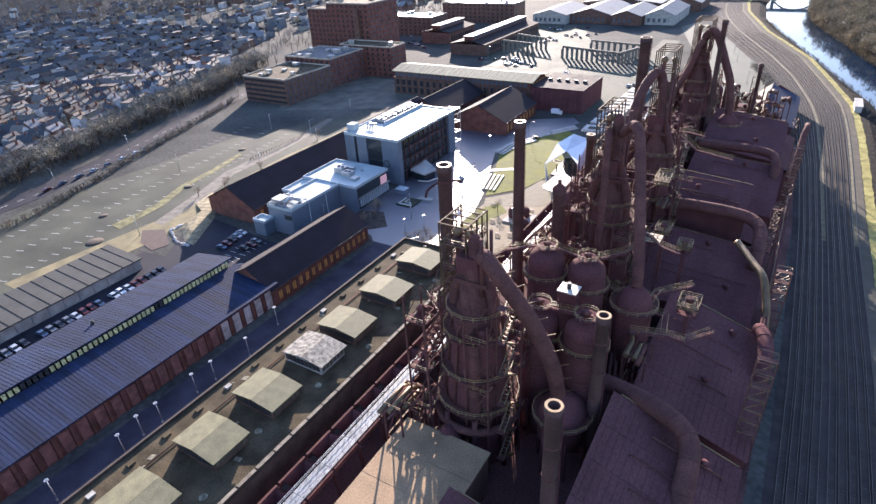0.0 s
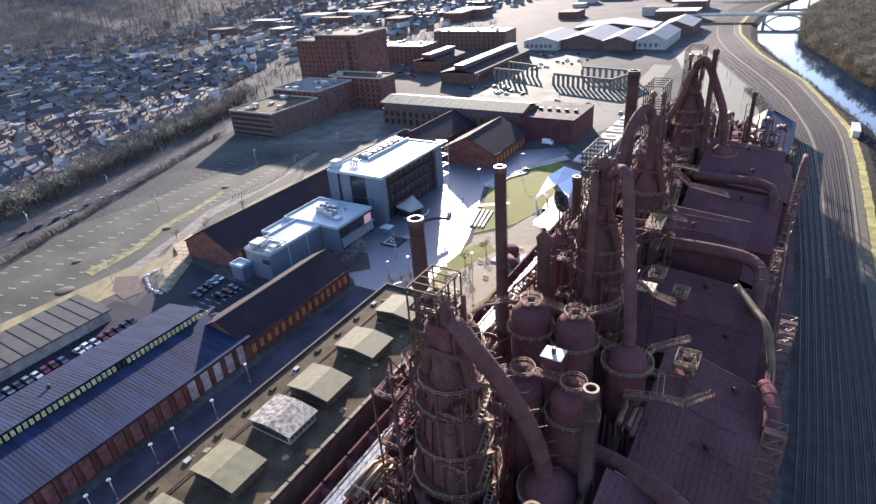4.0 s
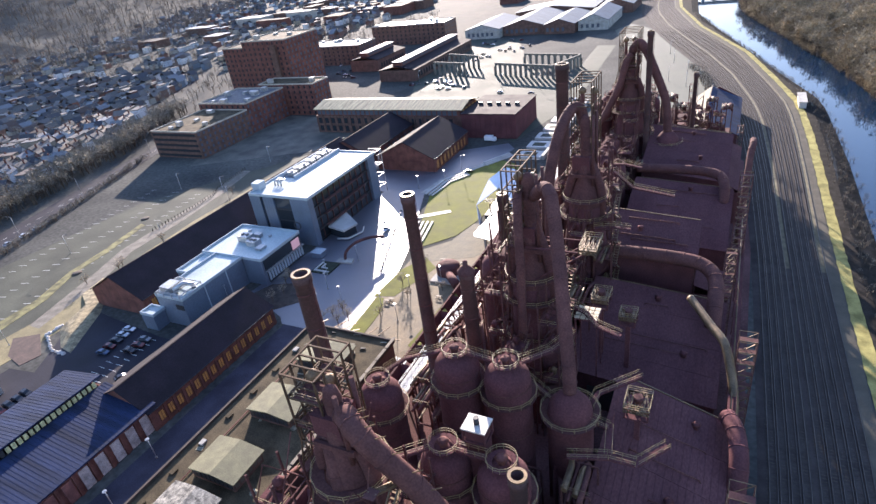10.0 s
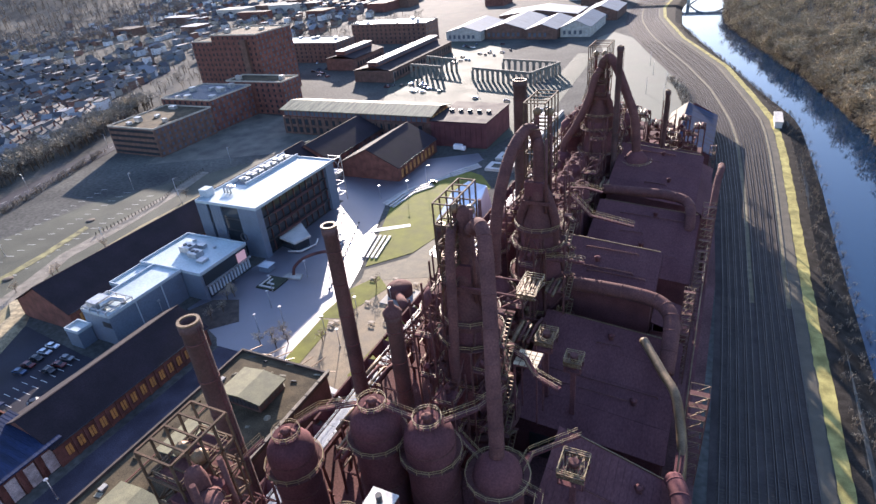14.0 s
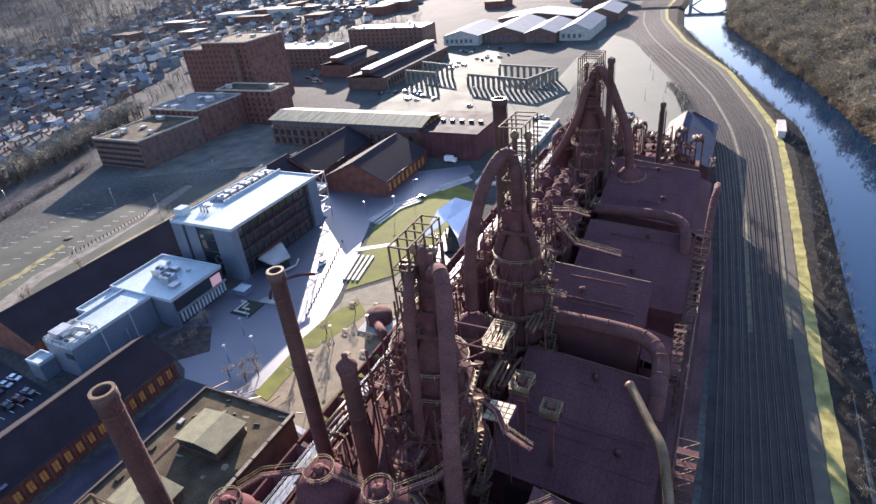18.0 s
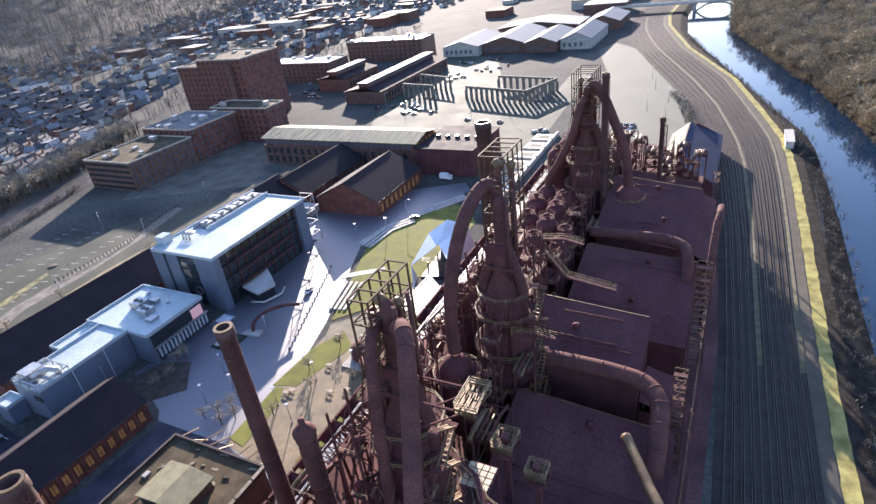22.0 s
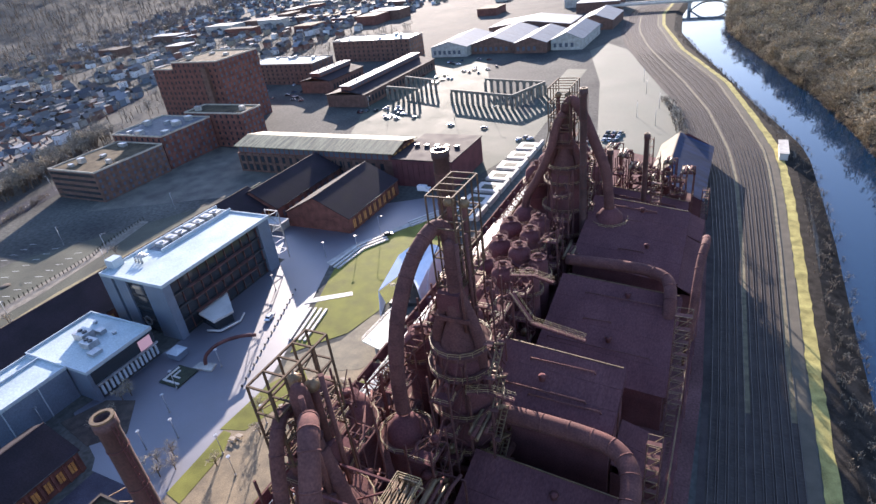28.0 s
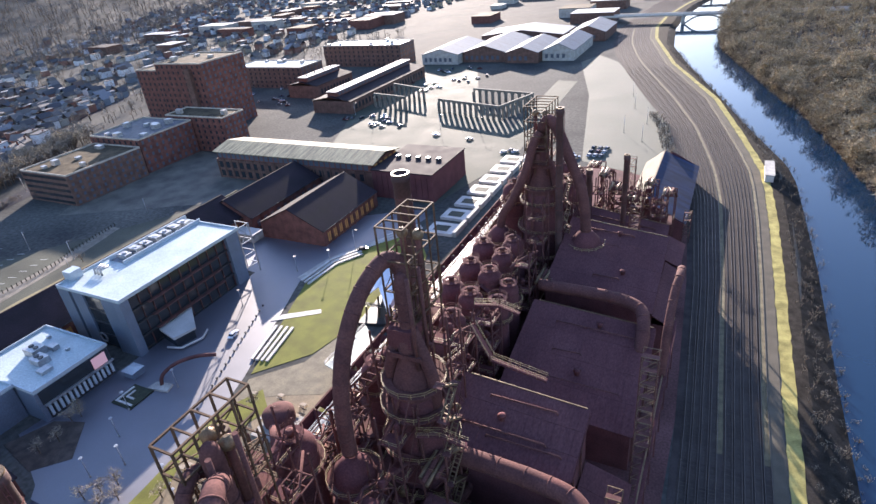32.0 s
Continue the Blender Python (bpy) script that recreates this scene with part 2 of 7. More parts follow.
    def gable(self, x0, x1, y0, y1, ze, zr, t=0.35, over=0.5, axis="y"):
        """Two roof slopes with thickness; the ridge runs along axis."""
        if axis == "y":
            xm = (x0 + x1) / 2
            a, b = y0 - over, y1 + over
            P = lambda x, y, z: (x, y, z)
        else:
            xm = (y0 + y1) / 2
            a, b = x0 - over, x1 + over
            P = lambda x, y, z: (y, x, z)
            x0, x1 = y0, y1
        sl = (zr - ze) / (xm - x0)
        e0, e1, zo = x0 - over, x1 + over, ze - sl * over
        sec = [(e0, zo), (xm, zr), (e1, zo), (e1, zo + t), (xm, zr + t), (e0, zo + t)]
        verts = [P(x, a, z) for x, z in sec] + [P(x, b, z) for x, z in sec]
        return self.add(verts, [(0, 1, 4, 5), (1, 2, 3, 4), (11, 10, 7, 6), (10, 9, 8, 7), (5, 4, 10, 11), (4, 3, 9, 10), (1, 0, 6, 7), (2, 1, 7, 8), (0, 5, 11, 6), (3, 2, 8, 9)])

    def gable_wall(self, x0, x1, y, ze, zr, th=0.4, axis="y"):
        xm = (x0 + x1) / 2
        sec = [(x0, ze), (x1, ze), (xm, zr)]
        P = (lambda x, y_, z: (x, y_, z)) if axis == "y" else (lambda x, y_, z: (y_, x, z))
        return self.add([P(x, y, z) for x, z in sec] + [P(x, y + th, z) for x, z in sec], [(0, 1, 2), (5, 4, 3), (0, 3, 4, 1), (1, 4, 5, 2), (2, 5, 3, 0)])

    def railing(self, pts, h=1.1, w=0.09, step=2.2, closed=False):
        pts = [Vector(p) for p in pts]
        if closed:
            pts.append(pts[0])
        for a, b in zip(pts, pts[1:]):
            for k in (h, h * 0.55):
                self.bar(a + Vector((0, 0, k)), b + Vector((0, 0, k)), w)
            m = max(1, round((b - a).length / step))
            for i in range(m):
                p = a.lerp(b, i / m)
                self.bar(p, p + Vector((0, 0, h)), w)
        return self

    def truss(self, a, b, w, h, n, t=0.2):
        """A lattice girder: four chords with diagonals, w wide and h high."""
        a, b = Vector(a), Vector(b)
        d, s, u = self.frame_of(a, b)
        c = [s * w / 2 + u * h / 2, s * w / 2 - u * h / 2, -s * w / 2 - u * h / 2, -s * w / 2 + u * h / 2]
        for q in c:
            self.bar(a + q, b + q, t)
        for i in range(n):
            p, r = a.lerp(b, i / n), a.lerp(b, (i + 1) / n)
            for j in range(4):
                q0, q1 = c[j], c[(j + 1) % 4]
                self.bar(p + q0, r + q1 if i % 2 else r + q1, t * 0.7)
                self.bar(p + q0, p + q1, t * 0.7)
        return self


def thing(name, label, category, at=(0, 0, 0), group="", kind=""):
    ob = new(name)
    ob.location = at
    ob.empty_display_size = 0.5
    return tagged(ob, label, category, group, kind)


def mesh_of(name, geo, material, at=(0, 0, 0)):
    me = bpy.data.meshes.new(name)
    ax, ay, az = at
    me.from_pydata([(x - ax, y - ay, z - az) for x, y, z in geo.v], [], geo.f)
    me.polygons.foreach_set("use_smooth", geo.s)
    me.materials.append(material)
    me.update()
    return me


def part(name, geo, material, parent, label=""):
    """One mesh under a thing or a part; geo is given in world metres."""
    at = Vector(parent.location)
    if parent.parent:
        at = at + Vector(parent.parent.location)
    ob = new(name, mesh_of(name, geo, material, at))
    ob.parent = parent
    return tagged(ob, label)


def solo(name, geo, material, label, category, at=(0, 0, 0), group="", kind=""):
    """A thing or a piece of the setting that is one mesh."""
    ob = new(name, mesh_of(name, geo, material, at))
    ob.location = at
    return tagged(ob, label, category, group, kind)


def lerp_table(ys, xs):
    return lambda y: float(np.interp(y, ys, xs))


RNG = random.Random(7)

# ---- the ground, river, railway, roads and lots ----
RAIL_L = lerp_table([-400, -60, 0, 30, 96, 166, 199, 265, 323, 400, 466, 520, 600, 700, 800, 1000], [157, 155.5, 154, 153, 149.5, 143.5, 138, 124.5, 104, 78, 57, 44, 34, 34, 40, 70])
GRASS_R = lerp_table([-400, -45, 0, 40, 110, 150, 182, 204, 228, 280, 327, 435, 553, 620, 700, 800, 1000], [183, 179.6, 178.2, 177, 176, 175, 173.5, 171.5, 167, 156, 145.5, 108, 79, 71, 72, 84, 120])
BANK_L = lerp_table([-400, -40, 60, 120, 198, 220, 280, 375, 445, 521, 620, 700, 800, 1000, 1600], [199, 196, 193.5, 193, 190, 187, 169, 143, 123, 104, 95, 96, 106, 144, 300])
BANK_R = lerp_table([-400, 0, 120, 200, 300, 330, 418, 493, 560, 660, 700, 800, 1000, 1600], [236, 230, 221, 209, 191, 182, 160, 140, 134, 133, 136, 150, 196, 370])


HILL_FOOT = lerp_table([-600, 0, 313, 451, 617, 835, 1500, 3000], [-1000, -830, -777, -704, -790, -936, -1250, -1500])
HILL_TOP = lerp_table([-300, 100, 514, 620, 800, 1200, 2500], [20, 32, 68, 98, 145, 190, 190])


def hill(x, y):
    """The wooded mountain behind the town, and a gentle rise to the horizon."""
    d = max(0.0, HILL_FOOT(y) - x)
    far = max(0, y - 1500) / 3000.0
    return HILL_TOP(y) * (1 - math.exp(-(d / 350.0) ** 2)) + 60 * far * far


def ground_z(x, y):
    a, b = BANK_L(y) - 4, BANK_R(y) + 3
    if y < 1600 and a - 9 < x < b + 5:
        return -4.0 * min(1, max(0, (x - a + 9) / 9)) * min(1, max(0, (b + 5 - x) / 5))
    return hill(x, y)


xs = sorted(set(list(range(-4600, -1600, 200)) + list(range(-1600, -400, 50)) + list(range(-400, 60, 40)) + list(range(60, 270, 3)) + list(range(270, 500, 30)) + list(range(500, 2600, 200))))
ys = sorted(set(list(range(-900, -200, 100)) + list(range(-200, 900, 10)) + list(range(900, 1700, 50)) + list(range(1700, 4700, 200))))
gg = Geo()
gg.add([(x, y, ground_z(x, y)) for y in ys for x in xs], [(j * len(xs) + i, j * len(xs) + i + 1, (j + 1) * len(xs) + i + 1, (j + 1) * len(xs) + i) for j in range(len(ys) - 1) for i in range(len(xs) - 1)])
EARTH = mat("winter_earth_and_scrub", (0.085, 0.086, 0.083), 0.95, 0.45, 0.02, 0.6, 0.5, 0, (0.12, 0.116, 0.10), spec=0.05)
solo("ground", gg, EARTH, "brown winter ground with scrub reaching the horizon", "ground", kind="structure")

water = bpy.data.materials.new("river_water")
water.use_nodes = True
wb = water.node_tree.nodes["Principled BSDF"]
wb.inputs["Base Color"].default_value, wb.inputs["Roughness"].default_value = (0.006, 0.022, 0.05, 1), 0.035
wn = water.node_tree.nodes.new("ShaderNodeTexNoise")
wn.inputs["Scale"].default_value, wn.inputs["Detail"].default_value = 0.35, 5
wp = water.node_tree.nodes.new("ShaderNodeBump")
wp.inputs["Strength"].default_value, wp.inputs["Distance"].default_value = 0.10, 0.2
wc = water.node_tree.nodes.new("ShaderNodeTexCoord")
water.node_tree.links.new(wc.outputs["Object"], wn.inputs["Vector"])
water.node_tree.links.new(wn.outputs["Fac"], wp.inputs["Height"])
water.node_tree.links.new(wp.outputs["Normal"], wb.inputs["Normal"])
yy = list(range(-400, 1601, 20))
solo("water", Geo().sheet([(BANK_L(y) - 8, y) for y in yy], [(BANK_R(y) + 6, y) for y in yy], -2.6), water, "calm blue river water between wooded banks", "water", kind="structure")

yr = list(range(-400, 1001, 8))


def strip(name, f0, f1, z, material, label, category, y0=-400, y1=1000):
    ys_ = [y for y in yr if y0 <= y <= y1]
    return solo(name, Geo().sheet([(f0(y), y) for y in ys_], [(f1(y), y) for y in ys_], z), material, label, category, kind="structure")


strip("rail_bed", lambda y: RAIL_L(y) - 2, lambda y: GRASS_R(y) - 4.5, 0.06, GRAVEL, "grey gravel ballast under the railway tracks", "railway bed")
strip("service_road", lambda y: GRASS_R(y) - 6.0, lambda y: GRASS_R(y) - 3.2, 0.11, GRAVEL_PALE, "pale gravel service road beside the tracks", "road")
edge = random.Random(5)
yv = [-400 + 2.5 * k for k in range(520)]
solo("grass_verge", Geo().sheet([(GRASS_R(y) - 3.0 + edge.uniform(-0.25, 0.25), y) for y in yv], [(GRASS_R(y) + edge.uniform(-0.1, 0.4), y) for y in yv], 0.16), GRASS_DRY, "dry straw-coloured grass verge above the river", "verge", kind="structure")
strip("river_embankment", GRASS_R, lambda y: BANK_L(y) - 13.5, 0.10, mat("dark_scrubby_bank", (0.03, 0.026, 0.022), 0.95, 0.5, 0.3, 4.0, 0.8, spec=0.05), "dark scrubby river embankment", "embankment")

solo("embankment_slope", Geo().sheet([(BANK_L(y) - 13.5, y, 0.1) for y in yr], [(BANK_L(y) - 5, y, -3.1) for y in yr]), MATS["dark_scrubby_bank"], "dark scrubby slope down to the water", "embankment", kind="structure")

# railway tracks, each two rails on sleepers
NTRACK = 9
for k in range(NTRACK):
    f = (k + 0.6) / NTRACK
    cx = lambda y, f=f: RAIL_L(y) + 0.2 + (GRASS_R(y) - 7.0 - RAIL_L(y)) * f + (0.7 if f > 0.42 else -0.5)
    pts = [(cx(y), y) for y in range(-300, 996, 6)]
    tr = thing("railway_track", "steel railway track on dark sleepers and grey ballast", "track", (cx(0), 0, 0.06), "railway tracks")
    for side in (-0.72, 0.72):
        g = Geo()
        sec = [(-0.05, 0.12), (0.05, 0.12), (0.05, 0.28), (-0.05, 0.28)]
        verts, faces = [], []
        for x, y in pts:
            verts += [(x + side + a, y, 0.06 + b) for a, b in sec]
        for i in range(len(pts) - 1):
            faces += [(4 * i + j, 4 * i + (j + 1) % 4, 4 * i + 4 + (j + 1) % 4, 4 * i + 4 + j) for j in range(4)]
        g.add(verts, faces)
        part("rail", g, RAIL_STEEL, tr)
    g = Geo()
    y = -120.0
    while y < 420:
        x = cx(y)
        g.box(x - 1.3, y - 0.14, 0.0, x + 1.3, y + 0.14, 0.085)
        y += 0.9
    tagged(part("sleeper_bed", g, SLEEPER, tr), kind="stuff")

# strips of dry weeds between the track groups
weeds = mat("dry_weeds_on_ballast", (0.12, 0.10, 0.055), 0.95, 0.45, 0.4, 6.0, 0.5)
for f, w in ((0.44, 1.3), (0.985, 1.6)):
    strip("weed_strip", lambda y, f=f, w=w: RAIL_L(y) + (GRASS_R(y) - 6.5 - RAIL_L(y)) * f - w / 2, lambda y, f=f, w=w: RAIL_L(y) + (GRASS_R(y) - 6.5 - RAIL_L(y)) * f + w / 2, 0.10, weeds, "strip of dry weeds between the tracks", "weeds", 20, 620)

# site ground under the furnaces, and roads
solo("works_yard", Geo().prism([(68, -320), (150, -320), (151, 60), (146, 140), (136, 196), (118, 205), (96, 205), (66, 120), (66, 10)], -0.5, 0.02), DIRT, "dark cinder ground of the steelworks yard", "yard", kind="structure")
solo("street", Geo().prism([(17, -330), (37, -330), (36, -56), (66, -52), (66, -46), (18, -42)], -0.5, 0.04), mat("violet_grey_asphalt", (0.05, 0.045, 0.06), 0.8, 0.35, 0.12, 4.0, 0.15, spec=0.15), "shaded asphalt street beside the stock house", "street", kind="structure")
PLAZA = mat("pale_concrete_paving", (0.066, 0.063, 0.08), 0.56, 0.15, 0.15, 4.0, 0.06, spec=0.7, coat=0.8)
solo("plaza", Geo().prism([(17, -46), (42, -46), (66, -52), (66, -30), (44, -24), (36, 6), (17, 58), (22, 78), (36, 104), (40, 118), (34, 126), (10, 112), (-6, 92), (-40, 82), (-40, 58), (-4, 56), (-4, -2), (-8, -34), (14, -43)], -0.5, 0.05), PLAZA, "pale concrete plaza glaring in the low sun", "plaza", kind="structure")
solo("lawn", Geo().prism([(37, 8), (20, 58), (25, 78), (38, 102), (47, 98), (56, 86), (56, 60), (52, 34), (49, 22)], -0.4, 0.12), GRASS, "olive winter lawn of the amphitheatre", "lawn", kind="structure")
solo("small_lawn", Geo().prism([(39, -24), (46, -22), (52, -2), (45, 4), (40, -6)], -0.4, 0.13), GRASS, "small olive lawn patch beside the plaza", "lawn", kind="structure")
solo("garden_ground", Geo().prism([(42, -46), (66, -50), (70, 12), (60, 30), (52, 18), (40, 4), (40, -24)], -0.4, 0.08), mat("tan_gravel_garden", (0.19, 0.145, 0.085), 0.85, 0.3, 0.2, 4.0, 0.4), "tan gravel garden court with picnic tables", "court", kind="structure")
solo("car_park_west", Geo().prism([(-68, -60), (-66, -180), (-150, -210), (-142, -60), (-132, 20), (-70, 110), (-60, 60), (-66, 0)], -0.4, 0.06), ASPHALT_OLD, "bleached old asphalt car park", "car park", kind="structure")
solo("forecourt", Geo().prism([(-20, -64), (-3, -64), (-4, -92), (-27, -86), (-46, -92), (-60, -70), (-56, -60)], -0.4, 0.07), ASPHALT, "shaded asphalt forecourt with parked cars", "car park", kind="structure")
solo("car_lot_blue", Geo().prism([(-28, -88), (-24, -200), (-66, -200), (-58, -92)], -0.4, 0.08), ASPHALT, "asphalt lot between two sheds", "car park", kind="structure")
EVENT = mat("sun_bleached_lot", (0.070, 0.078, 0.058), 0.85, 0.22, 0.05, 3.0, 0.12, spec=0.2)
solo("event_lot", Geo().prism([(-64, 190), (28, 186), (40, 240), (-10, 300), (-60, 420), (-150, 430), (-110, 300)], -0.4, 0.06), EVENT, "broad pale asphalt lot with a few cars", "car park", kind="structure")
solo("river_lot", Geo().prism([(88, 200), (130, 182), (121, 270), (104, 318), (80, 390), (62, 440), (40, 470), (30, 440), (62, 330)], -0.4, 0.06), mat("pale_lot_asphalt", (0.076, 0.084, 0.061), 0.85, 0.18, 0.04, 3.0, 0.15), "large pale asphalt lot beside the railway", "car park", kind="structure")
solo("brownfield", Geo().prism([(-150, 70), (-60, 112), (-62, 158), (-150, 170), (-178, 130)], -0.4, 0.05), mat("rubble_brownfield", (0.11, 0.10, 0.08), 0.95, 0.4, 0.1, 2.0, 0.5), "rubble-strewn brown field", "field", kind="structure")
solo("far_road", Geo().prism([(22, 136), (36, 128), (52, 200), (50, 240), (44, 370), (28, 372), (34, 240)], -0.4, 0.07), EVENT, "pale road running away between the halls", "road", kind="structure")
solo("west_road", Geo().prism([(-146, -240), (-158, -240), (-166, -80), (-192, 12), (-212, 90), (-236, 220), (-222, 222), (-198, 90), (-178, 14), (-152, -80)], -0.4, 0.09), ASPHALT, "asphalt road with traffic lanes", "road", kind="structure")
g = Geo()
for k in range(60):
    y = -230 + k * 7.4
    x = float(np.interp(y, [-240, -80, 12, 90, 220], [-152, -159, -185, -205, -229]))
    g.add([(x - 0.1, y, 0.1), (x + 0.1, y, 0.1), (x + 0.05, y + 3, 0.1), (x - 0.15, y + 3, 0.1)], [(0, 1, 2, 3)])
tagged(solo("lane_marking", g, plain("road_paint", (0.7, 0.7, 0.65), 0.7), "worn white lane dashes", "marking", kind="stuff"))
solo("dry_verge", Geo().prism([(-66, -130), (-60, -58), (-70, 20), (-72, 60), (-80, 62), (-82, 10), (-76, -60), (-84, -130)], -0.4, 0.1), mat("dry_grass_track", (0.19, 0.155, 0.075), 0.95, 0.3, 0.15, 4.0, 0.4), "dry grass verge along the old track bed", "verge", kind="structure")

solo("yellow_verge", Geo().prism([(-92, -84), (-85, -84.6), (-86, -77), (-88.5, -60), (-97, -42), (-99, -24), (-105, 0), (-109, 1), (-103, -25), (-101, -42), (-93, -62)], -0.4, 0.13), mat("yellowed_long_grass", (0.15, 0.135, 0.05), 0.95, 0.6, 0.3, 6.0, 0.6), "yellowed long grass strip beside the car park", "verge", kind="structure")
solo("old_track_bed", Geo().prism([(-71, -74), (-80, -38), (-87, -22), (-88, 8), (-92, 36), (-100, 69), (-107, 69), (-99, 36), (-96, 8), (-94, -22), (-88, -38), (-77, -74)], -0.4, 0.11), mat("tan_track_ballast", (0.155, 0.135, 0.105), 0.9, 0.35, 0.3, 4.0, 0.4), "tan ballast of an old track bed", "track bed", kind="structure")
solo("red_gravel_patch", Geo().prism([(-75, -81), (-67, -76), (-54, -84), (-56, -90), (-66, -88)], -0.4, 0.12), mat("red_cinder_gravel", (0.085, 0.055, 0.045), 0.95, 0.3, 0.4, 4.0, 0.4), "red-brown cinder patch at the lot corner", "gravel", kind="structure")
# ---- buildings of the plaza side ----


def windows(parent, face, at, across, ups, w, h, depth, glass, frame_m, name="window", label=""):
    """Windows set into a wall. face: '+x', '-x', '+y' or '-y'; at: the wall's plane; across: centres along it; ups: sill heights."""
    s = 1 if face[0] == "+" else -1
    out = []
    for z in ups:
        for c in across:
            fr, gl = Geo(), Geo()
            e = s * depth
            t = min(0.12, w * 0.1)
            for (a0, a1, z0, z1) in ((c - w / 2 - t, c - w / 2, z - t, z + h + t), (c + w / 2, c + w / 2 + t, z - t, z + h + t), (c - w / 2, c + w / 2, z - t, z), (c - w / 2, c + w / 2, z + h, z + h + t), (c - t / 3, c + t / 3, z, z + h)):
                p0, p1 = sorted((at, at + e))
                fr.box(p0, a0, z0, p1, a1, z1) if face[1] == "x" else fr.box(a0, p0, z0, a1, p1, z1)
            p0, p1 = sorted((at + 0.004 * s, at + e * 0.4))
            gl.box(p0, c - w / 2, z, p1, c + w / 2, z + h) if face[1] == "x" else gl.box(c - w / 2, p0, z, c + w / 2, p1, z + h)
            wd = part(name, fr, frame_m, parent, label)
            ob = new("pane", mesh_of("pane", gl, glass, parent.location))
            ob.parent = wd
            out.append(wd)
    return out


def arts_centre():
    """The four-storey white hall with glazed long side."""
    X0, X1, Y0, Y1, H = -33.0, -3.5, 2.0, 53.0, 20.8
    T = thing("arts_centre", "white metal-clad arts centre with glazed front and flat white roof", "building", (X0, Y0, 0))
    part("core", Geo().box(X0 + 1.2, Y0 + 1.2, 0, X1 - 1.6, Y1 - 1.0, H - 0.6), plain("dark_interior_wall", (0.05, 0.045, 0.045), 0.6), T)
    g = Geo().box(X0, Y0, H - 0.6, X1 + 0.6, Y1, H)
    part("roof_slab", g, WHITE_ROOF, T)
    g = Geo()
    for (a, b, c, d) in ((X0, Y0, X1 + 0.6, Y0 + 0.4), (X0, Y1 - 0.4, X1 + 0.6, Y1), (X0, Y0 + 0.4, X0 + 0.4, Y1 - 0.4), (X1 + 0.2, Y0 + 0.4, X1 + 0.6, Y1 - 0.4)):
        g.box(a, b, H + 0.004, c, d, H + 0.55)
    part("parapet", g, WHITE_METAL, T)
    # sunk plant well with equipment
    w = Geo().box(X0 + 3, Y0 + 18, H + 0.004, X0 + 10, Y1 - 4, H + 0.12)
    part("plant_well", w, mat("grey_plant_deck", (0.20, 0.20, 0.21), 0.7, 0.3, 0.5), T)
    for (bx, by, sx, sy, sz) in ((X0 + 2.6, Y0 + 17.6, 0.4, 34, 1.7), (X0 + 10, Y0 + 17.6, 0.4, 34, 1.3)):
        part("screen", Geo().box(bx, by, H + 0.004, bx + sx, by + sy, H + sz), WHITE_METAL, T)
    for k in range(7):
        y = Y0 + 20 + k * 4.3
        part("plant_unit", Geo().box(X0 + 4.2, y, H + 0.12, X0 + 8.4, y + 2.8, H + 1.6 + 0.3 * (k % 2)).cyl(X0 + 6.3, y + 1.4, H + 1.6, H + 2.1, 0.8, n=10), STEEL_GREY, T)
    for k in range(3):
        part("roof_duct", Geo().tube([(X0 + 6 + k * 1.6, Y0 + 10, H), (X0 + 6 + k * 1.6, Y0 + 10, H + 1.8), (X0 + 6 + k * 1.6, Y0 + 13, H + 1.8)], 0.4, 8), STEEL_GREY, T)
    part("stair_head", Geo().box(X0 - 1.2, Y0 + 4, 0, X0 + 2.6, Y0 + 8, H + 3.0), WHITE_METAL, T)
    # near end: three tall white piers with dark glass between
    for a, b in ((X0, X0 + 5.5), (X0 + 7.0, X0 + 12.5), (X1 - 8.5, X1 - 1.2)):
        pr = Geo()
        n = max(1, round((b - a) / 1.4))
        for i in range(n):
            x0, x1 = a + (b - a) * i / n, a + (b - a) * (i + 1) / n
            pr.box(x0 + 0.02, Y0, 0, x1 - 0.02, Y0 + 0.9, H - 0.6)
        part("clad_pier", pr, GREY_METAL, T)
    for k in range(4):
        part("glazing", Geo().box(X0 + 12.6, Y0 + 0.5, 1 + k * 4.8, X1 - 8.6, Y0 + 0.7, 5.2 + k * 4.8), GLASS_DARK, T)
        part("spandrel", Geo().box(X0 + 12.55, Y0 + 0.35, 5.2 + k * 4.8, X1 - 8.55, Y0 + 0.9, 5.8 + k * 4.8), BLACK_STEEL, T)
    part("corner_pier", Geo().box(X1 - 1.2, Y0, 0, X1 + 0.5, Y0 + 3.0, H - 0.6), GREY_METAL, T)
    part("far_pier", Geo().box(X1 - 2.5, Y1 - 6.5, 0, X1 + 0.4, Y1 - 1, H - 0.6), GREY_METAL, T)
    # long side: floors of dark glass, red-brown fins
    for k in range(4):
        z = 0.6 + k * 4.9
        part("floor_edge", Geo().box(X1 - 1.6, Y0 + 3, z + 4.2, X1 - 0.5, Y1 - 6.5, z + 4.8), BLACK_STEEL, T)
        for j in range(11):
            y = Y0 + 3.2 + j * 4.1
            part("pane", Geo().box(X1 - 1.4, y, z, X1 - 1.25, y + 3.9, z + 4.15), GLASS_DARK, T)
    for j in range(12):
        y = Y0 + 3.0 + j * 4.1
        part("mullion", Geo().box(X1 - 1.3, y, 0, X1 - 0.8, y + 0.22, H - 0.6), mat("oxide_red_steel", (0.12, 0.05, 0.04), 0.6, 0.3, 0.5), T)
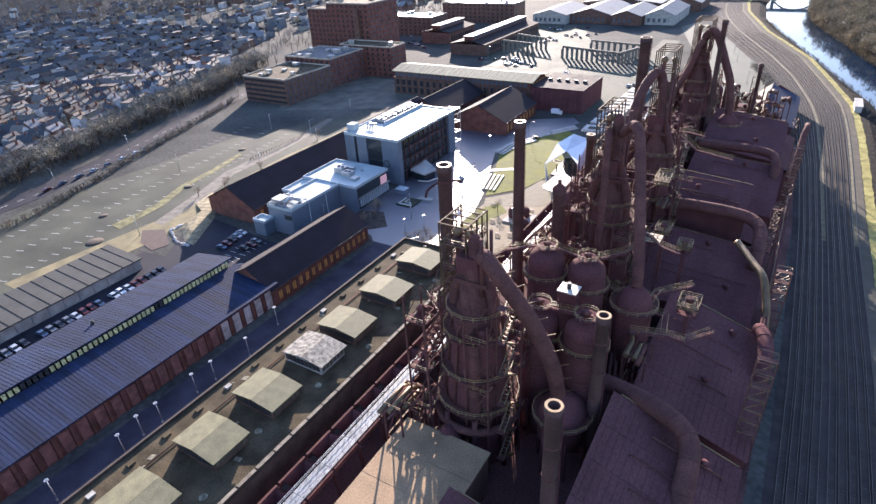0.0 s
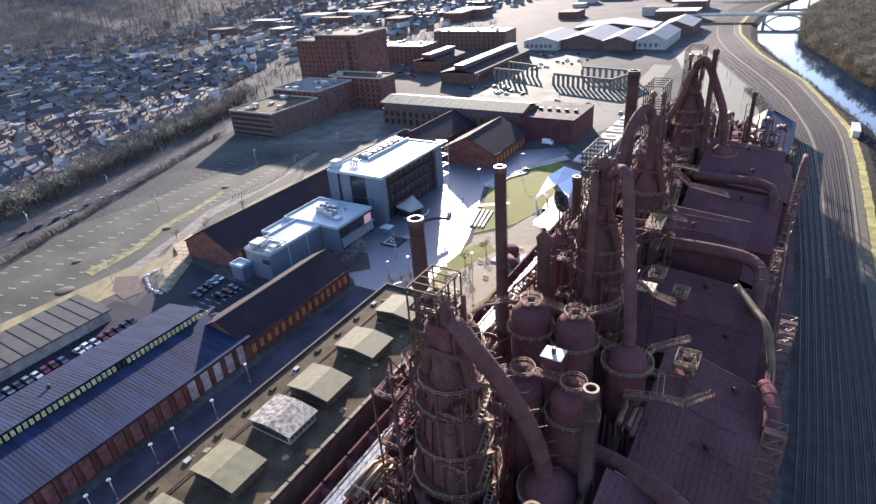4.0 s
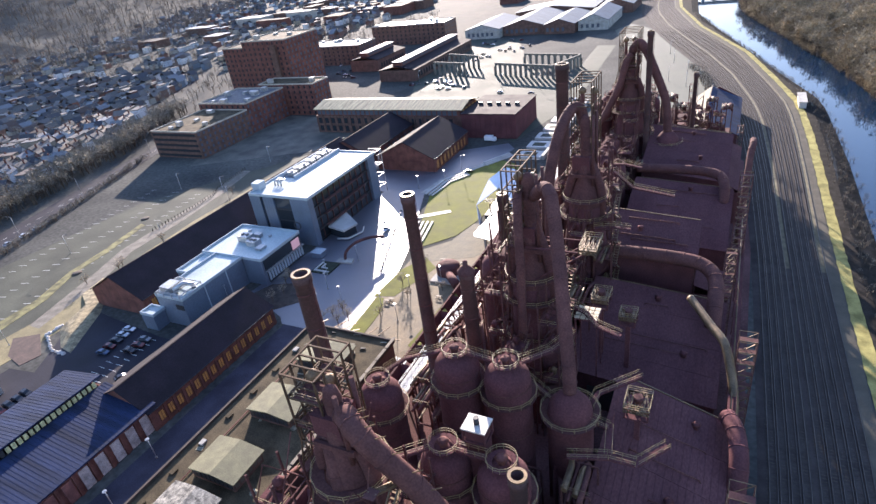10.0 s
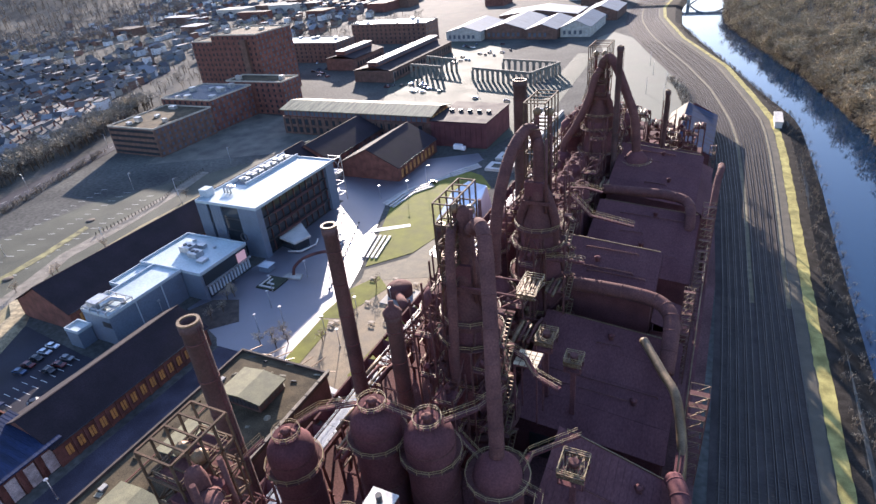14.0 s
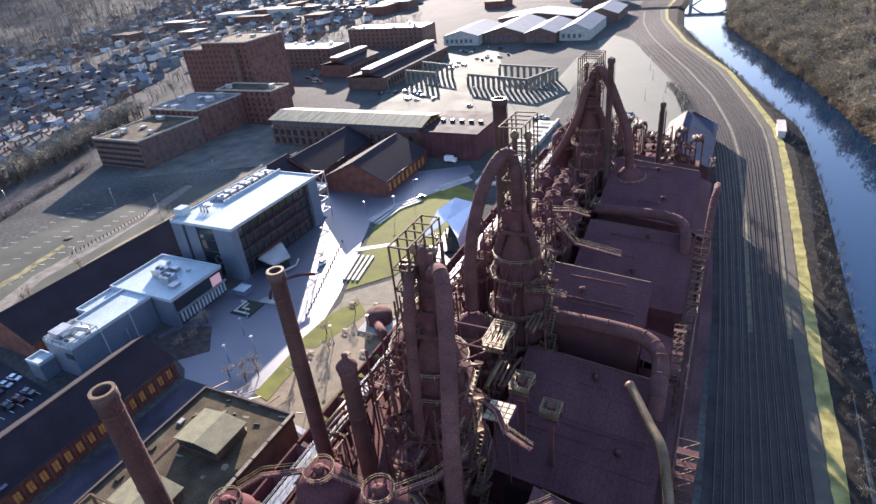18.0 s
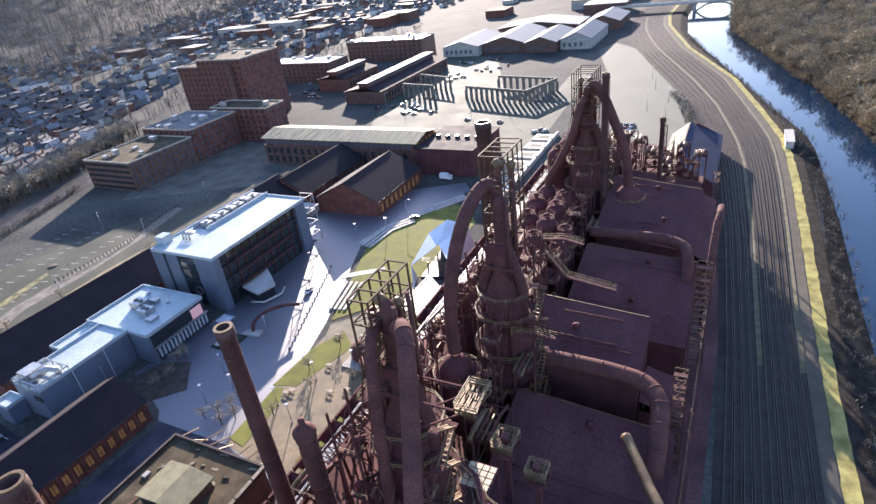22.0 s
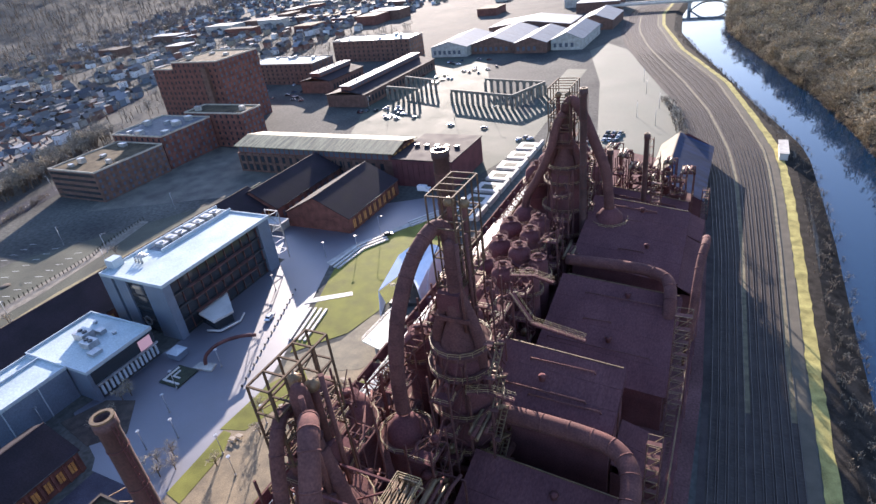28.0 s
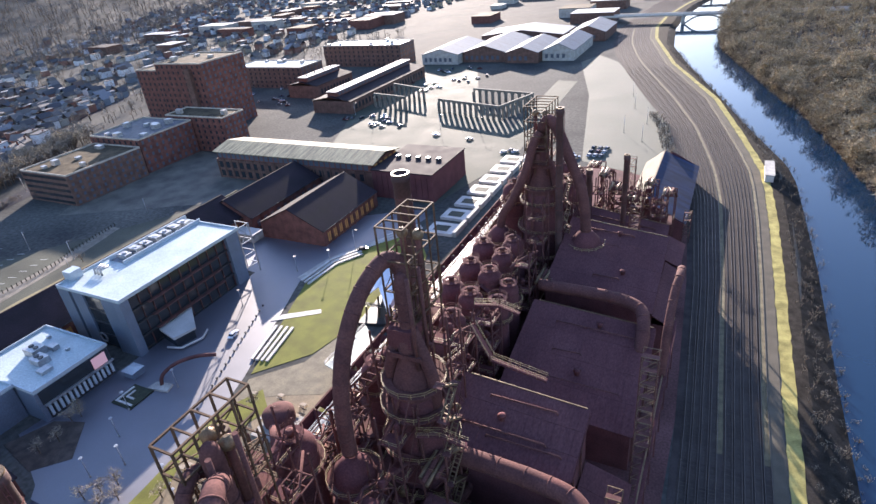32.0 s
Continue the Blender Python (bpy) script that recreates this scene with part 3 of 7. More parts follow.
    for k in range(3):
        g = Geo()
        g.box(X1 - 0.5, Y0 + 9, 5.3 + k * 4.9, X1 + 0.9, Y1 - 12, 5.55 + k * 4.9)
        part("balcony", g, mat("oxide_red_steel", (0.12, 0.05, 0.04), 0.6), T)
    # open steel frame at the far end
    g = Geo()
    for z in (4, 9, 14, H - 0.2):
        g.bar((X1, Y1, z), (X1 + 0.5, Y1 + 5, z), 0.25)
        g.bar((X1 - 6, Y1 + 5, z), (X1 + 0.5, Y1 + 5, z), 0.25)
    for x in (X1 - 6, X1 + 0.5):
        g.bar((x, Y1 + 5, 0), (x, Y1 + 5, H), 0.3)
    g.bar((X1 + 0.5, Y1, 14), (X1 + 0.5, Y1 + 5, H), 0.2).bar((X1 + 0.5, Y1 + 5, 14), (X1 + 0.5, Y1, H), 0.2)
    part("end_frame", g, STEEL_GREY, T)
    # ground-floor terrace with glass front
    T2 = thing("terrace_pavilion", "low flat pavilion with white fascia before the arts centre", "pavilion", (0, 14, 0))
    part("body", Geo().prism([(-3.8, 12), (4.5, 10), (6.5, 16), (-3.8, 24)], 0, 3.6), GLASS_DARK, T2)
    part("fascia", Geo().prism([(-3.9, 11.4), (5.2, 9.2), (7.4, 16.2), (-3.9, 25)], 3.6, 4.4), CONC_PALE, T2)
    part("terrace_wall", Geo().tube([(2, 8.2, 0.8), (7, 9.5, 0.8), (9.5, 16, 0.8), (7.5, 20, 0.8)], 0.35, 6), CONC_PALE, T2)


arts_centre()


def studio_house():
    """The pale grey studio building in three volumes."""
    T = thing("studio_building", "pale grey flat-roofed studio building with roof plant", "building", (-34, -58, 0))
    H = 10.8
    vols = [("low_block", -29.5, -61.5, -23, -56.5, 6.0), ("studio_block", -25.5, -56.5, -12.5, -28, H), ("west_annexe", -33, -41, -25.52, -28, H - 1.2), ("office_block", -33, -28, -4, -5.5, H - 0.4)]
    for nm, x0, y0, x1, y1, h in vols:
        part(nm, Geo().box(x0 + 0.3, y0 + 0.01, 0, x1 - 0.3, y1 - 0.3, h - 0.4), GREY_METAL, T)
        part("roof", Geo().box(x0, y0, h - 0.4, x1, y1 - 0.02, h), WHITE_ROOF, T)
        g = Geo()
        for (a, b, c, d) in ((x0, y0, x1, y0 + 0.35), (x0, y1 - 0.37, x1, y1 - 0.02), (x0, y0 + 0.35, x0 + 0.35, y1 - 0.37), (x1 - 0.35, y0 + 0.35, x1, y1 - 0.37)):
            g.box(a, b, h + 0.004, c, d, h + 0.7)
        part("parapet", g, WHITE_METAL, T)
    for y in (-47, -37):
        part("wall_joint", Geo().box(-12.8, y, 0.2, -12.42, y + 0.25, H - 0.5), WHITE_METAL, T)
    # rooftop plant: a curved duct on a framed deck, and two big units
    g = Geo()
    for x in (-24.5, -21, -17, -13.5):
        g.bar((x, -56.5, H + 1.4), (x, -47, H + 1.4), 0.3)
        g.bar((x, -56.5, H), (x, -56.5, H + 1.4), 0.3).bar((x, -47, H), (x, -47, H + 1.4), 0.3)
    for y in (-56, -53, -50, -47):
        g.bar((-24.5, y, H + 1.4), (-13.5, y, H + 1.4), 0.3)
    part("plant_frame", g, STEEL_GREY, T)
    part("cooling_unit", Geo().box(-24, -55, H + 0.3, -19.5, -50, H + 2.6), STEEL_GREY, T)
    part("roof_duct", Geo().tube([(-18, -54, H), (-18, -54, H + 2), (-17, -51, H + 2.6), (-15, -49, H + 1.5), (-15, -49, H)], 0.8, 10), STEEL_GREY, T)
    for (x, y, a, b, c) in ((-24, -18, 5, 4, 2.4), (-18, -20, 4.5, 3.5, 2.0), (-20, -13.5, 3, 2, 1.4), (-12, -22, 3, 3.2, 1.0), (-26, -10, 1, 1, .8), (-14, -12, 1, 1, .8)):
        u = part("roof_unit", Geo().box(x, y, H - 0.4, x + a, y + b, H - 0.4 + c), STEEL_GREY, T)
        if a > 3:
            fan = Geo()
            for i in range(2):
                fan.cyl(x + a * (0.28 + 0.44 * i), y + b / 2, H - 0.4 + c, H + c - 0.1, 0.75, n=12)
            ob = new("fan_cowl", mesh_of("fan_cowl", fan, BLACK_STEEL, T.location))
            ob.parent = u
    # office side: band of glass over a row of dark and white slats
    part("glazed_band", Geo().box(-4.25, -27, 5.6, -4.0, -6, 9.6), GLASS_DARK, T)
    for k in range(14):
        y = -26.2 + k * 1.46
        part("slat", Geo().box(-4.2, y, 1.4, -3.6, y + 0.7, 4.6), WHITE_METAL, T)
    part("dark_plinth", Geo().box(-4.25, -26.5, 0.4, -4.05, -6, 5.5), BLACK_STEEL, T)
    part("floor_fascia", Geo().box(-4.3, -26.8, 5.0, -3.4, -5.6, 5.5), STEEL_GREY, T)
    g = Geo()
    for k in range(24):
        a0, a1 = 2 * math.pi * k / 24, 2 * math.pi * (k + 1) / 24
        g.bar((-4.5 + 1.5 * math.cos(a0), -5.0, H + 2 + 1.5 * math.sin(a0)), (-4.5 + 1.5 * math.cos(a1), -5.0, H + 2 + 1.5 * math.sin(a1)), 0.35)
    part("ring_sign", g, BLACK_STEEL, T)
    part("lit_screen", Geo().box(-3.95, -11.5, 5.7, -3.7, -7.2, 9.2), plain("pink_video_wall", (0.60, 0.36, 0.36), 0.4, 0, 0.12), T)
    part("sign_board", Geo().box(-16.5, -56.75, 6.8, -13, -56.51, 8.6), BLACK_STEEL, T)


studio_house()


def brick_hall(name, label, x0, x1, y0, y1, ze, zr, wall, roof, glass, win_face, pitch, win_w, win_h, sill, monitor=False, ends=True, rows=(0,)):
    """A long gabled works hall with a row of tall windows down its side."""
    T = thing(name, label, "hall", ((x0 + x1) / 2, y0, 0))
    part("side_wall", Geo().box(x0, y0, 0, x0 + 0.5, y1, ze), wall, T)
    part("side_wall", Geo().box(x1 - 0.5, y0, 0, x1, y1, ze), wall, T)
    for y in (y0 + 0.01, y1 - 0.51):
        e = Geo().box(x0 + 0.5, y, 0, x1 - 0.5, y + 0.5, ze)
        e.gable_wall(x0 + 0.5, x1 - 0.5, y, ze + 0.004, zr - 0.2, 0.5)
        part("end_wall", e, wall, T)
    part("roof", Geo().gable(x0, x1, y0, y1, ze, zr), roof, T)
    xm = (x0 + x1) / 2
    part("ridge_cap", Geo().bar((xm, y0 - 0.5, zr + 0.36), (xm, y1 + 0.5, zr + 0.36), 0.5, 0.1), roof, T)
    for e in (x0 - 0.55, x1 + 0.55):
        part("gutter", Geo().bar((e, y0, ze - 0.1), (e, y1, ze - 0.1), 0.25), BLACK_STEEL, T)
    for face in win_face:
        at = x1 if face == "+x" else x0
        m = max(1, int((y1 - y0 - 2) / pitch))
        ctr = [y0 + 1.5 + pitch * (i + 0.5) for i in range(m)]
        windows(T, face, at, ctr, [sill + r for r in rows], win_w, win_h, 0.18, glass, wall)
        for c in ctr:
            s = 1 if face == "+x" else -1
            p0, p1 = sorted((at + 0.003 * s, at + 0.28 * s))
            part("pilaster", Geo().box(p0, c + pitch / 2 - 0.35, 0, p1, c + pitch / 2 + 0.35, ze - 0.3), wall, T)
    return T


brick_hall("brick_shop", "long dark-roofed brick shop with windows coloured amber as if sunlit", -5, 15, -95, -46, 6.4, 11.7, BRICK_RED, DARK_ROOF, AMBER, ("+x",), 3.1, 1.5, 3.0, 1.6)
brick_hall("machine_hall", "very long dark-roofed brick hall behind the plaza buildings", -62, -34.5, -56, 88, 7.0, 14.2, BRICK_RED, DARK_ROOF, AMBER, ("+x", "-x"), 4.4, 1.8, 3.2, 2.0)
# the far end of that row: small roofed block
brick_hall("gate_house", "small brick gatehouse with tan hipped roof", -64, -56, 96, 108, 4.5, 7.0, BRICK_BROWN, TAN_ROOF, GLASS_DARK, ("+x",), 3.0, 1.2, 1.8, 1.4)


def twin_shed():
    """Two parallel blue-grey corrugated roofs, the left one raised over a row of clerestory lights."""
    T = thing("twin_roof_shed", "blue-grey corrugated twin-roof shed with lit clerestory strip", "shed", (0, -90, 0))
    y0, y1 = -205, -92
    part("side_wall", Geo().box(-22, y0, 0, -21.5, y1, 8.6).box(13.5, y0, 0, 14, y1, 7.4), BRICK_RED, T)
    part("end_wall", Geo().box(-21.5, y1 - 0.5, 0, 13.5, y1, 7.3), BRICK_RED, T)
    part("end_wall", Geo().box(-21.5, y0, 0, 13.5, y0 + 0.5, 7.3), BRICK_RED, T)
    # upper slope, clerestory, lower slope
    up = Geo().add([(-23, y0, 8.6), (-5, y0, 11.6), (-5, y1, 11.6), (-23, y1, 8.6), (-23, y0, 8.2), (-5, y0, 11.2), (-5, y1, 11.2), (-23, y1, 8.2)], [(0, 1, 2, 3), (7, 6, 5, 4), (0, 4, 5, 1), (1, 5, 6, 2), (2, 6, 7, 3), (3, 7, 4, 0)])
    part("upper_roof", up, BLUE_ROOF, T)
    lo = Geo().add([(-4.4, y0, 9.4), (14.8, y0, 7.4), (14.8, y1, 7.4), (-4.4, y1, 9.4), (-4.4, y0, 9.0), (14.8, y0, 7.0), (14.8, y1, 7.0), (-4.4, y1, 9.0)], [(0, 1, 2, 3), (7, 6, 5, 4), (0, 4, 5, 1), (1, 5, 6, 2), (2, 6, 7, 3), (3, 7, 4, 0)])
    part("lower_roof", lo, BLUE_ROOF, T)
    ribs = Geo()
    y = y0 + 0.4
    while y < y1:
        ribs.bar((-22.9, y, 8.63), (-5.1, y, 11.61), 0.05)
        ribs.bar((-4.3, y, 9.41), (14.7, y, 7.41), 0.05)
        y += 0.95
    tagged(part("roof_ribs", ribs, BLUE_ROOF, T), kind="stuff")
    # yellow-white pane colour imitates sun glints on the clerestory
    pal = mat("glint_yellow_glass", (0.55, 0.50, 0.25), 0.35, 0.35, 1.5, 6.0, 0.05, island=0.4)
    y = y0 + 1
    k = 0
    while y < y1 - 2:
        if 30 < k < 36 or 56 < k < 59:
            part("louvre", Geo().box(-4.9, y, 9.42, -4.6, y + 1.0, 11.1), BLACK_STEEL, T)
        else:
            part("clerestory_pane", Geo().box(-4.9, y, 9.5, -4.55, y + 0.95, 11.0), pal, T)
        y += 1.45
        k += 1
    for i in range(26):
        yy0 = y1 - 3 - i * 4.3
        part("bay_door", Geo().box(14.003, yy0 - 2.4, 0.2, 14.2, yy0, 6.0), mat("faded_white_bay_door", (0.42, 0.36, 0.33), 0.7, 0.35, 0.6, 4.0, 0.1) if i < 5 else mat("faded_red_bay_door", (0.20, 0.085, 0.07), 0.75, 0.35, 0.6), T)
        part("pier", Geo().box(14.003, yy0 + 0.3, 0, 14.35, yy0 + 1.1, 6.9), BRICK_RED, T)
    part("roof_vent", Geo().cyl(-14, -135, 10, 11.4, 0.5, n=10).cyl(-14, -165, 10, 11.4, 0.5, n=10), BLACK_STEEL, T)


twin_shed()


def parking_shed():
    """The low flat grey roof beside the blue shed's car lot."""
    T = thing("low_grey_shed", "low grey flat-roofed shed beside a car lot", "shed", (-56, -110, 0))
    part("wall", Geo().box(-66, -200, 0, -47, -100, 4.2), CONCRETE, T)
    part("roof", Geo().add([(-66.6, -200.6, 5.0), (-46.4, -200.6, 4.3), (-46.4, -99.4, 4.3), (-66.6, -99.4, 5.0), (-66.6, -200.6, 4.6), (-46.4, -200.6, 3.9), (-46.4, -99.4, 3.9), (-66.6, -99.4, 4.6)], [(0, 1, 2, 3), (7, 6, 5, 4), (0, 4, 5, 1), (1, 5, 6, 2), (2, 6, 7, 3), (3, 7, 4, 0)]), mat("grey_felt_roof", (0.05, 0.05, 0.045), 0.9, 0.25, 0.2), T)
    for k in range(24):
        part("roof_seam", Geo().bar((-66.4, -199 + k * 4.2, 5.06), (-46.6, -199 + k * 4.2, 4.36), 0.12), GRAVEL, T)
    for k in range(20):
        part("awning_post", Geo().bar((-46.7, -198 + k * 5, 0), (-46.7, -198 + k * 5, 4), 0.2), STEEL_GREY, T)


parking_shed()


def stock_house():
    """The long flat-roofed stock house with box monitors, beside the trestle."""
    T = thing("stock_house", "long flat brown-roofed stock house with tan box monitors", "stock house", (52, -54, 0))
    x0, x1, y0, y1, H = 38, 66, -260, -54, 10.0
    part("wall", Geo().box(x0 + 0.4, y0, 0, x1 - 0.4, y1 - 0.4, H - 0.5), BRICK_BROWN, T)
    part("roof", Geo().box(x0, y0, H - 0.5, x1, y1, H), BROWN_ROOF, T)
    g = Geo().box(x0 - 0.1, y0, H + 0.004, x0 + 0.5, y1, H + 0.7).box(x1 - 0.5, y0, H + 0.004, x1 + 0.1, y1, H + 0.7).box(x0 + 0.5, y1 - 0.5, H + 0.004, x1 - 0.5, y1, H + 0.7)
    part("parapet", g, mat("sooty_parapet", (0.055, 0.04, 0.033), 0.9, 0.3, 0.5), T)
    for k in range(40):
        y = y1 - 4 - k * 5
        part("coping", Geo().box(x1 - 0.65, y, H + 0.72, x1 + 0.2, y + 4.6, H + 0.86), mat("sooty_stone_coping", (0.20, 0.165, 0.12), 0.85, 0.4, 0.6), T)
        if k % 2 == 0:
            part("buttress", Geo().box(x0 - 0.5, y, 0, x0 + 0.39, y + 0.9, H - 0.6), BRICK_BROWN, T)
    patch = mat("pale_roof_patch", (0.21, 0.185, 0.125), 0.85, 0.5, 0.8)
    for k in range(26):
        px_, py_ = RNG.uniform(x0 + 2, x1 - 4), RNG.uniform(-190, y1 - 4)
        w, l = RNG.uniform(0.4, 2.2), RNG.uniform(0.4, 2.0)
        part("roof_patch", Geo().prism([(px_, py_), (px_ + w, py_ + 0.3), (px_ + w * 0.8, py_ + l), (px_ - 0.2, py_ + l * 0.7)], H + 0.002, H + 0.05), patch, T)
    # monitors
    for k, yc in enumerate((-66.5, -85, -103, -115.8, -132, -148, -165, -182, -200)):
        M = part("monitor", Geo().box(46.5, yc - 4.3, H + 0.003, 58.5, yc + 4.3, H + 2.7), BRICK_BROWN if k != 3 else CONCRETE, T, "box monitor with louvred sides")
        rm = TAN_ROOF if k != 3 else mat("torn_roof_felt", (0.22, 0.2, 0.17), 0.85, 0.75, 0.9, 3.0, 0.4, 0, (0.36, 0.33, 0.27))
        rf = Geo().gable(46.6, 59.0, yc - 4.5, yc + 4.5, H + 2.7, H + 3.5, 0.3, 0.3)
        ob = new("monitor_roof", mesh_of("monitor_roof", rf, rm, T.location))
        ob.parent = M
        for s in (-1, 1):
            lv = Geo()
            for j in range(9):
                lv.box(47 + j * 1.25, yc + s * 4.31, H + 0.8, 48 + j * 1.25, yc + s * 4.45, H + 2.5) if s > 0 else lv.box(47 + j * 1.25, yc - 4.45, H + 0.8, 48 + j * 1.25, yc - 4.31, H + 2.5)
            ob = new("louvres", mesh_of("louvres", lv, BLACK_STEEL, T.location))
            ob.parent = M
        lv = Geo()
        for j in range(6):
            lv.box(58.51, yc - 3.9 + j * 1.35, H + 0.8, 58.62, yc - 2.9 + j * 1.35, H + 2.5)
        ob = new("louvres", mesh_of("louvres", lv, mat("sooty_louvre", (0.10, 0.08, 0.06), 0.7), T.location))
        ob.parent = M
    for k in range(12):
        px_, py_ = RNG.uniform(x0 + 3, x1 - 3), RNG.uniform(y1 - 9, y1 - 0.8)
        w, l = RNG.uniform(0.8, 3.0), RNG.uniform(0.5, 1.6)
        part("torn_sheet", Geo().prism([(px_, py_), (px_ + w, py_ + 0.5), (px_ + w * 0.7, py_ + l), (px_ + 0.2, py_ + l * 0.6)], H + 0.06, H + RNG.uniform(0.1, 0.5)), patch if k % 3 else BLACK_STEEL, T)
    # skylight curbs, pipe lines and heaps of torn felt on the roof
    for k in range(16):
        py_ = y1 - 12 - k * 8.6
        part("roof_curb", Geo().box(x0 + 2.5, py_, H + 0.004, x0 + 3.7, py_ + 1.6, H + 0.45), CONCRETE if k % 4 == 0 else BROWN_ROOF, T)
        if k % 2:
            part("torn_felt", Geo().lathe(x1 - 4 - (k % 5), py_ + 3, [(0.9, H + 0.004), (0.7, H + 0.25), (0.2, H + 0.45)], 7), patch, T)
    part("roof_pipe", Geo().tube([(x0 + 6.5, -190, H + 0.3), (x0 + 6.8, -120, H + 0.3), (x0 + 6.4, -60, H + 0.3)], 0.14, 6), RUST, T)
    # broken far end: bent rafters
    for k in range(9):
        x = 40 + k * 2.9
        part("loose_rafter", Geo().bar((x, y1 - 0.3, H + 0.4), (x + RNG.uniform(0.5, 3), y1 + RNG.uniform(1, 5), H + RNG.uniform(-2, 0.6)), 0.2), RUST_PALE, T)


stock_house()
# ---- the blast furnaces, stoves, stacks and pipes ----


def smooth_path(pts, n=6):
    """More points on a soft curve through the given ones."""
    P = [Vector(p) for p in pts]
    out = []
    for i in range(len(P) - 1):
        a, b, c, d = P[max(i - 1, 0)], P[i], P[i + 1], P[min(i + 2, len(P) - 1)]
        for k in range(n):
            t = k / n
            out.append(0.5 * ((2 * b) + (c - a) * t + (2 * a - 5 * b + 4 * c - d) * t * t + (3 * b - a - 3 * c + d) * t ** 3))
    out.append(P[-1])
    return out


def circle(x, y, z, r, n=16):
    return [(x + r * math.cos(2 * math.pi * k / n), y + r * math.sin(2 * math.pi * k / n), z) for k in range(n)]


def deck(parent, x0, y0, x1, y1, z, rail=True, name="platform", material=None):
    part(name, Geo().box(x0, y0, z - 0.15, x1, y1, z), material or RUST, parent)
    if rail:
        part("handrail", Geo().railing([(x0, y0, z), (x1, y0, z), (x1, y1, z), (x0, y1, z)], closed=True), RUST_PALE, parent)


def frame_tower(parent, x0, y0, x1, y1, z0, z1, levels, t=0.28, material=RUST_PALE):
    """An open steel head frame: posts, floor beams, braces."""
    for x in (x0, x1):
        for y in np.linspace(y0, y1, 5):
            part("post", Geo().bar((x, y, z0), (x, y, z1), t), material, parent)
    for i in range(levels + 1):
        z = z0 + (z1 - z0) * i / levels
        for x in (x0, x1):
            part("beam", Geo().bar((x, y0, z), (x, y1, z), t), material, parent)
        for y in np.linspace(y0, y1, 5):
            part("cross_beam", Geo().bar((x0, y, z), (x1, y, z), t * 0.9), material, parent)
        if i < levels:
            zn = z0 + (z1 - z0) * (i + 1) / levels
            g = Geo()
            if i < levels - 1:
                for x in (x0, x1):
                    g.bar((x, y0, z), (x, y1, zn), t * 0.5).bar((x, y1, z), (x, y0, zn), t * 0.5)
                part("brace", g, material, parent)


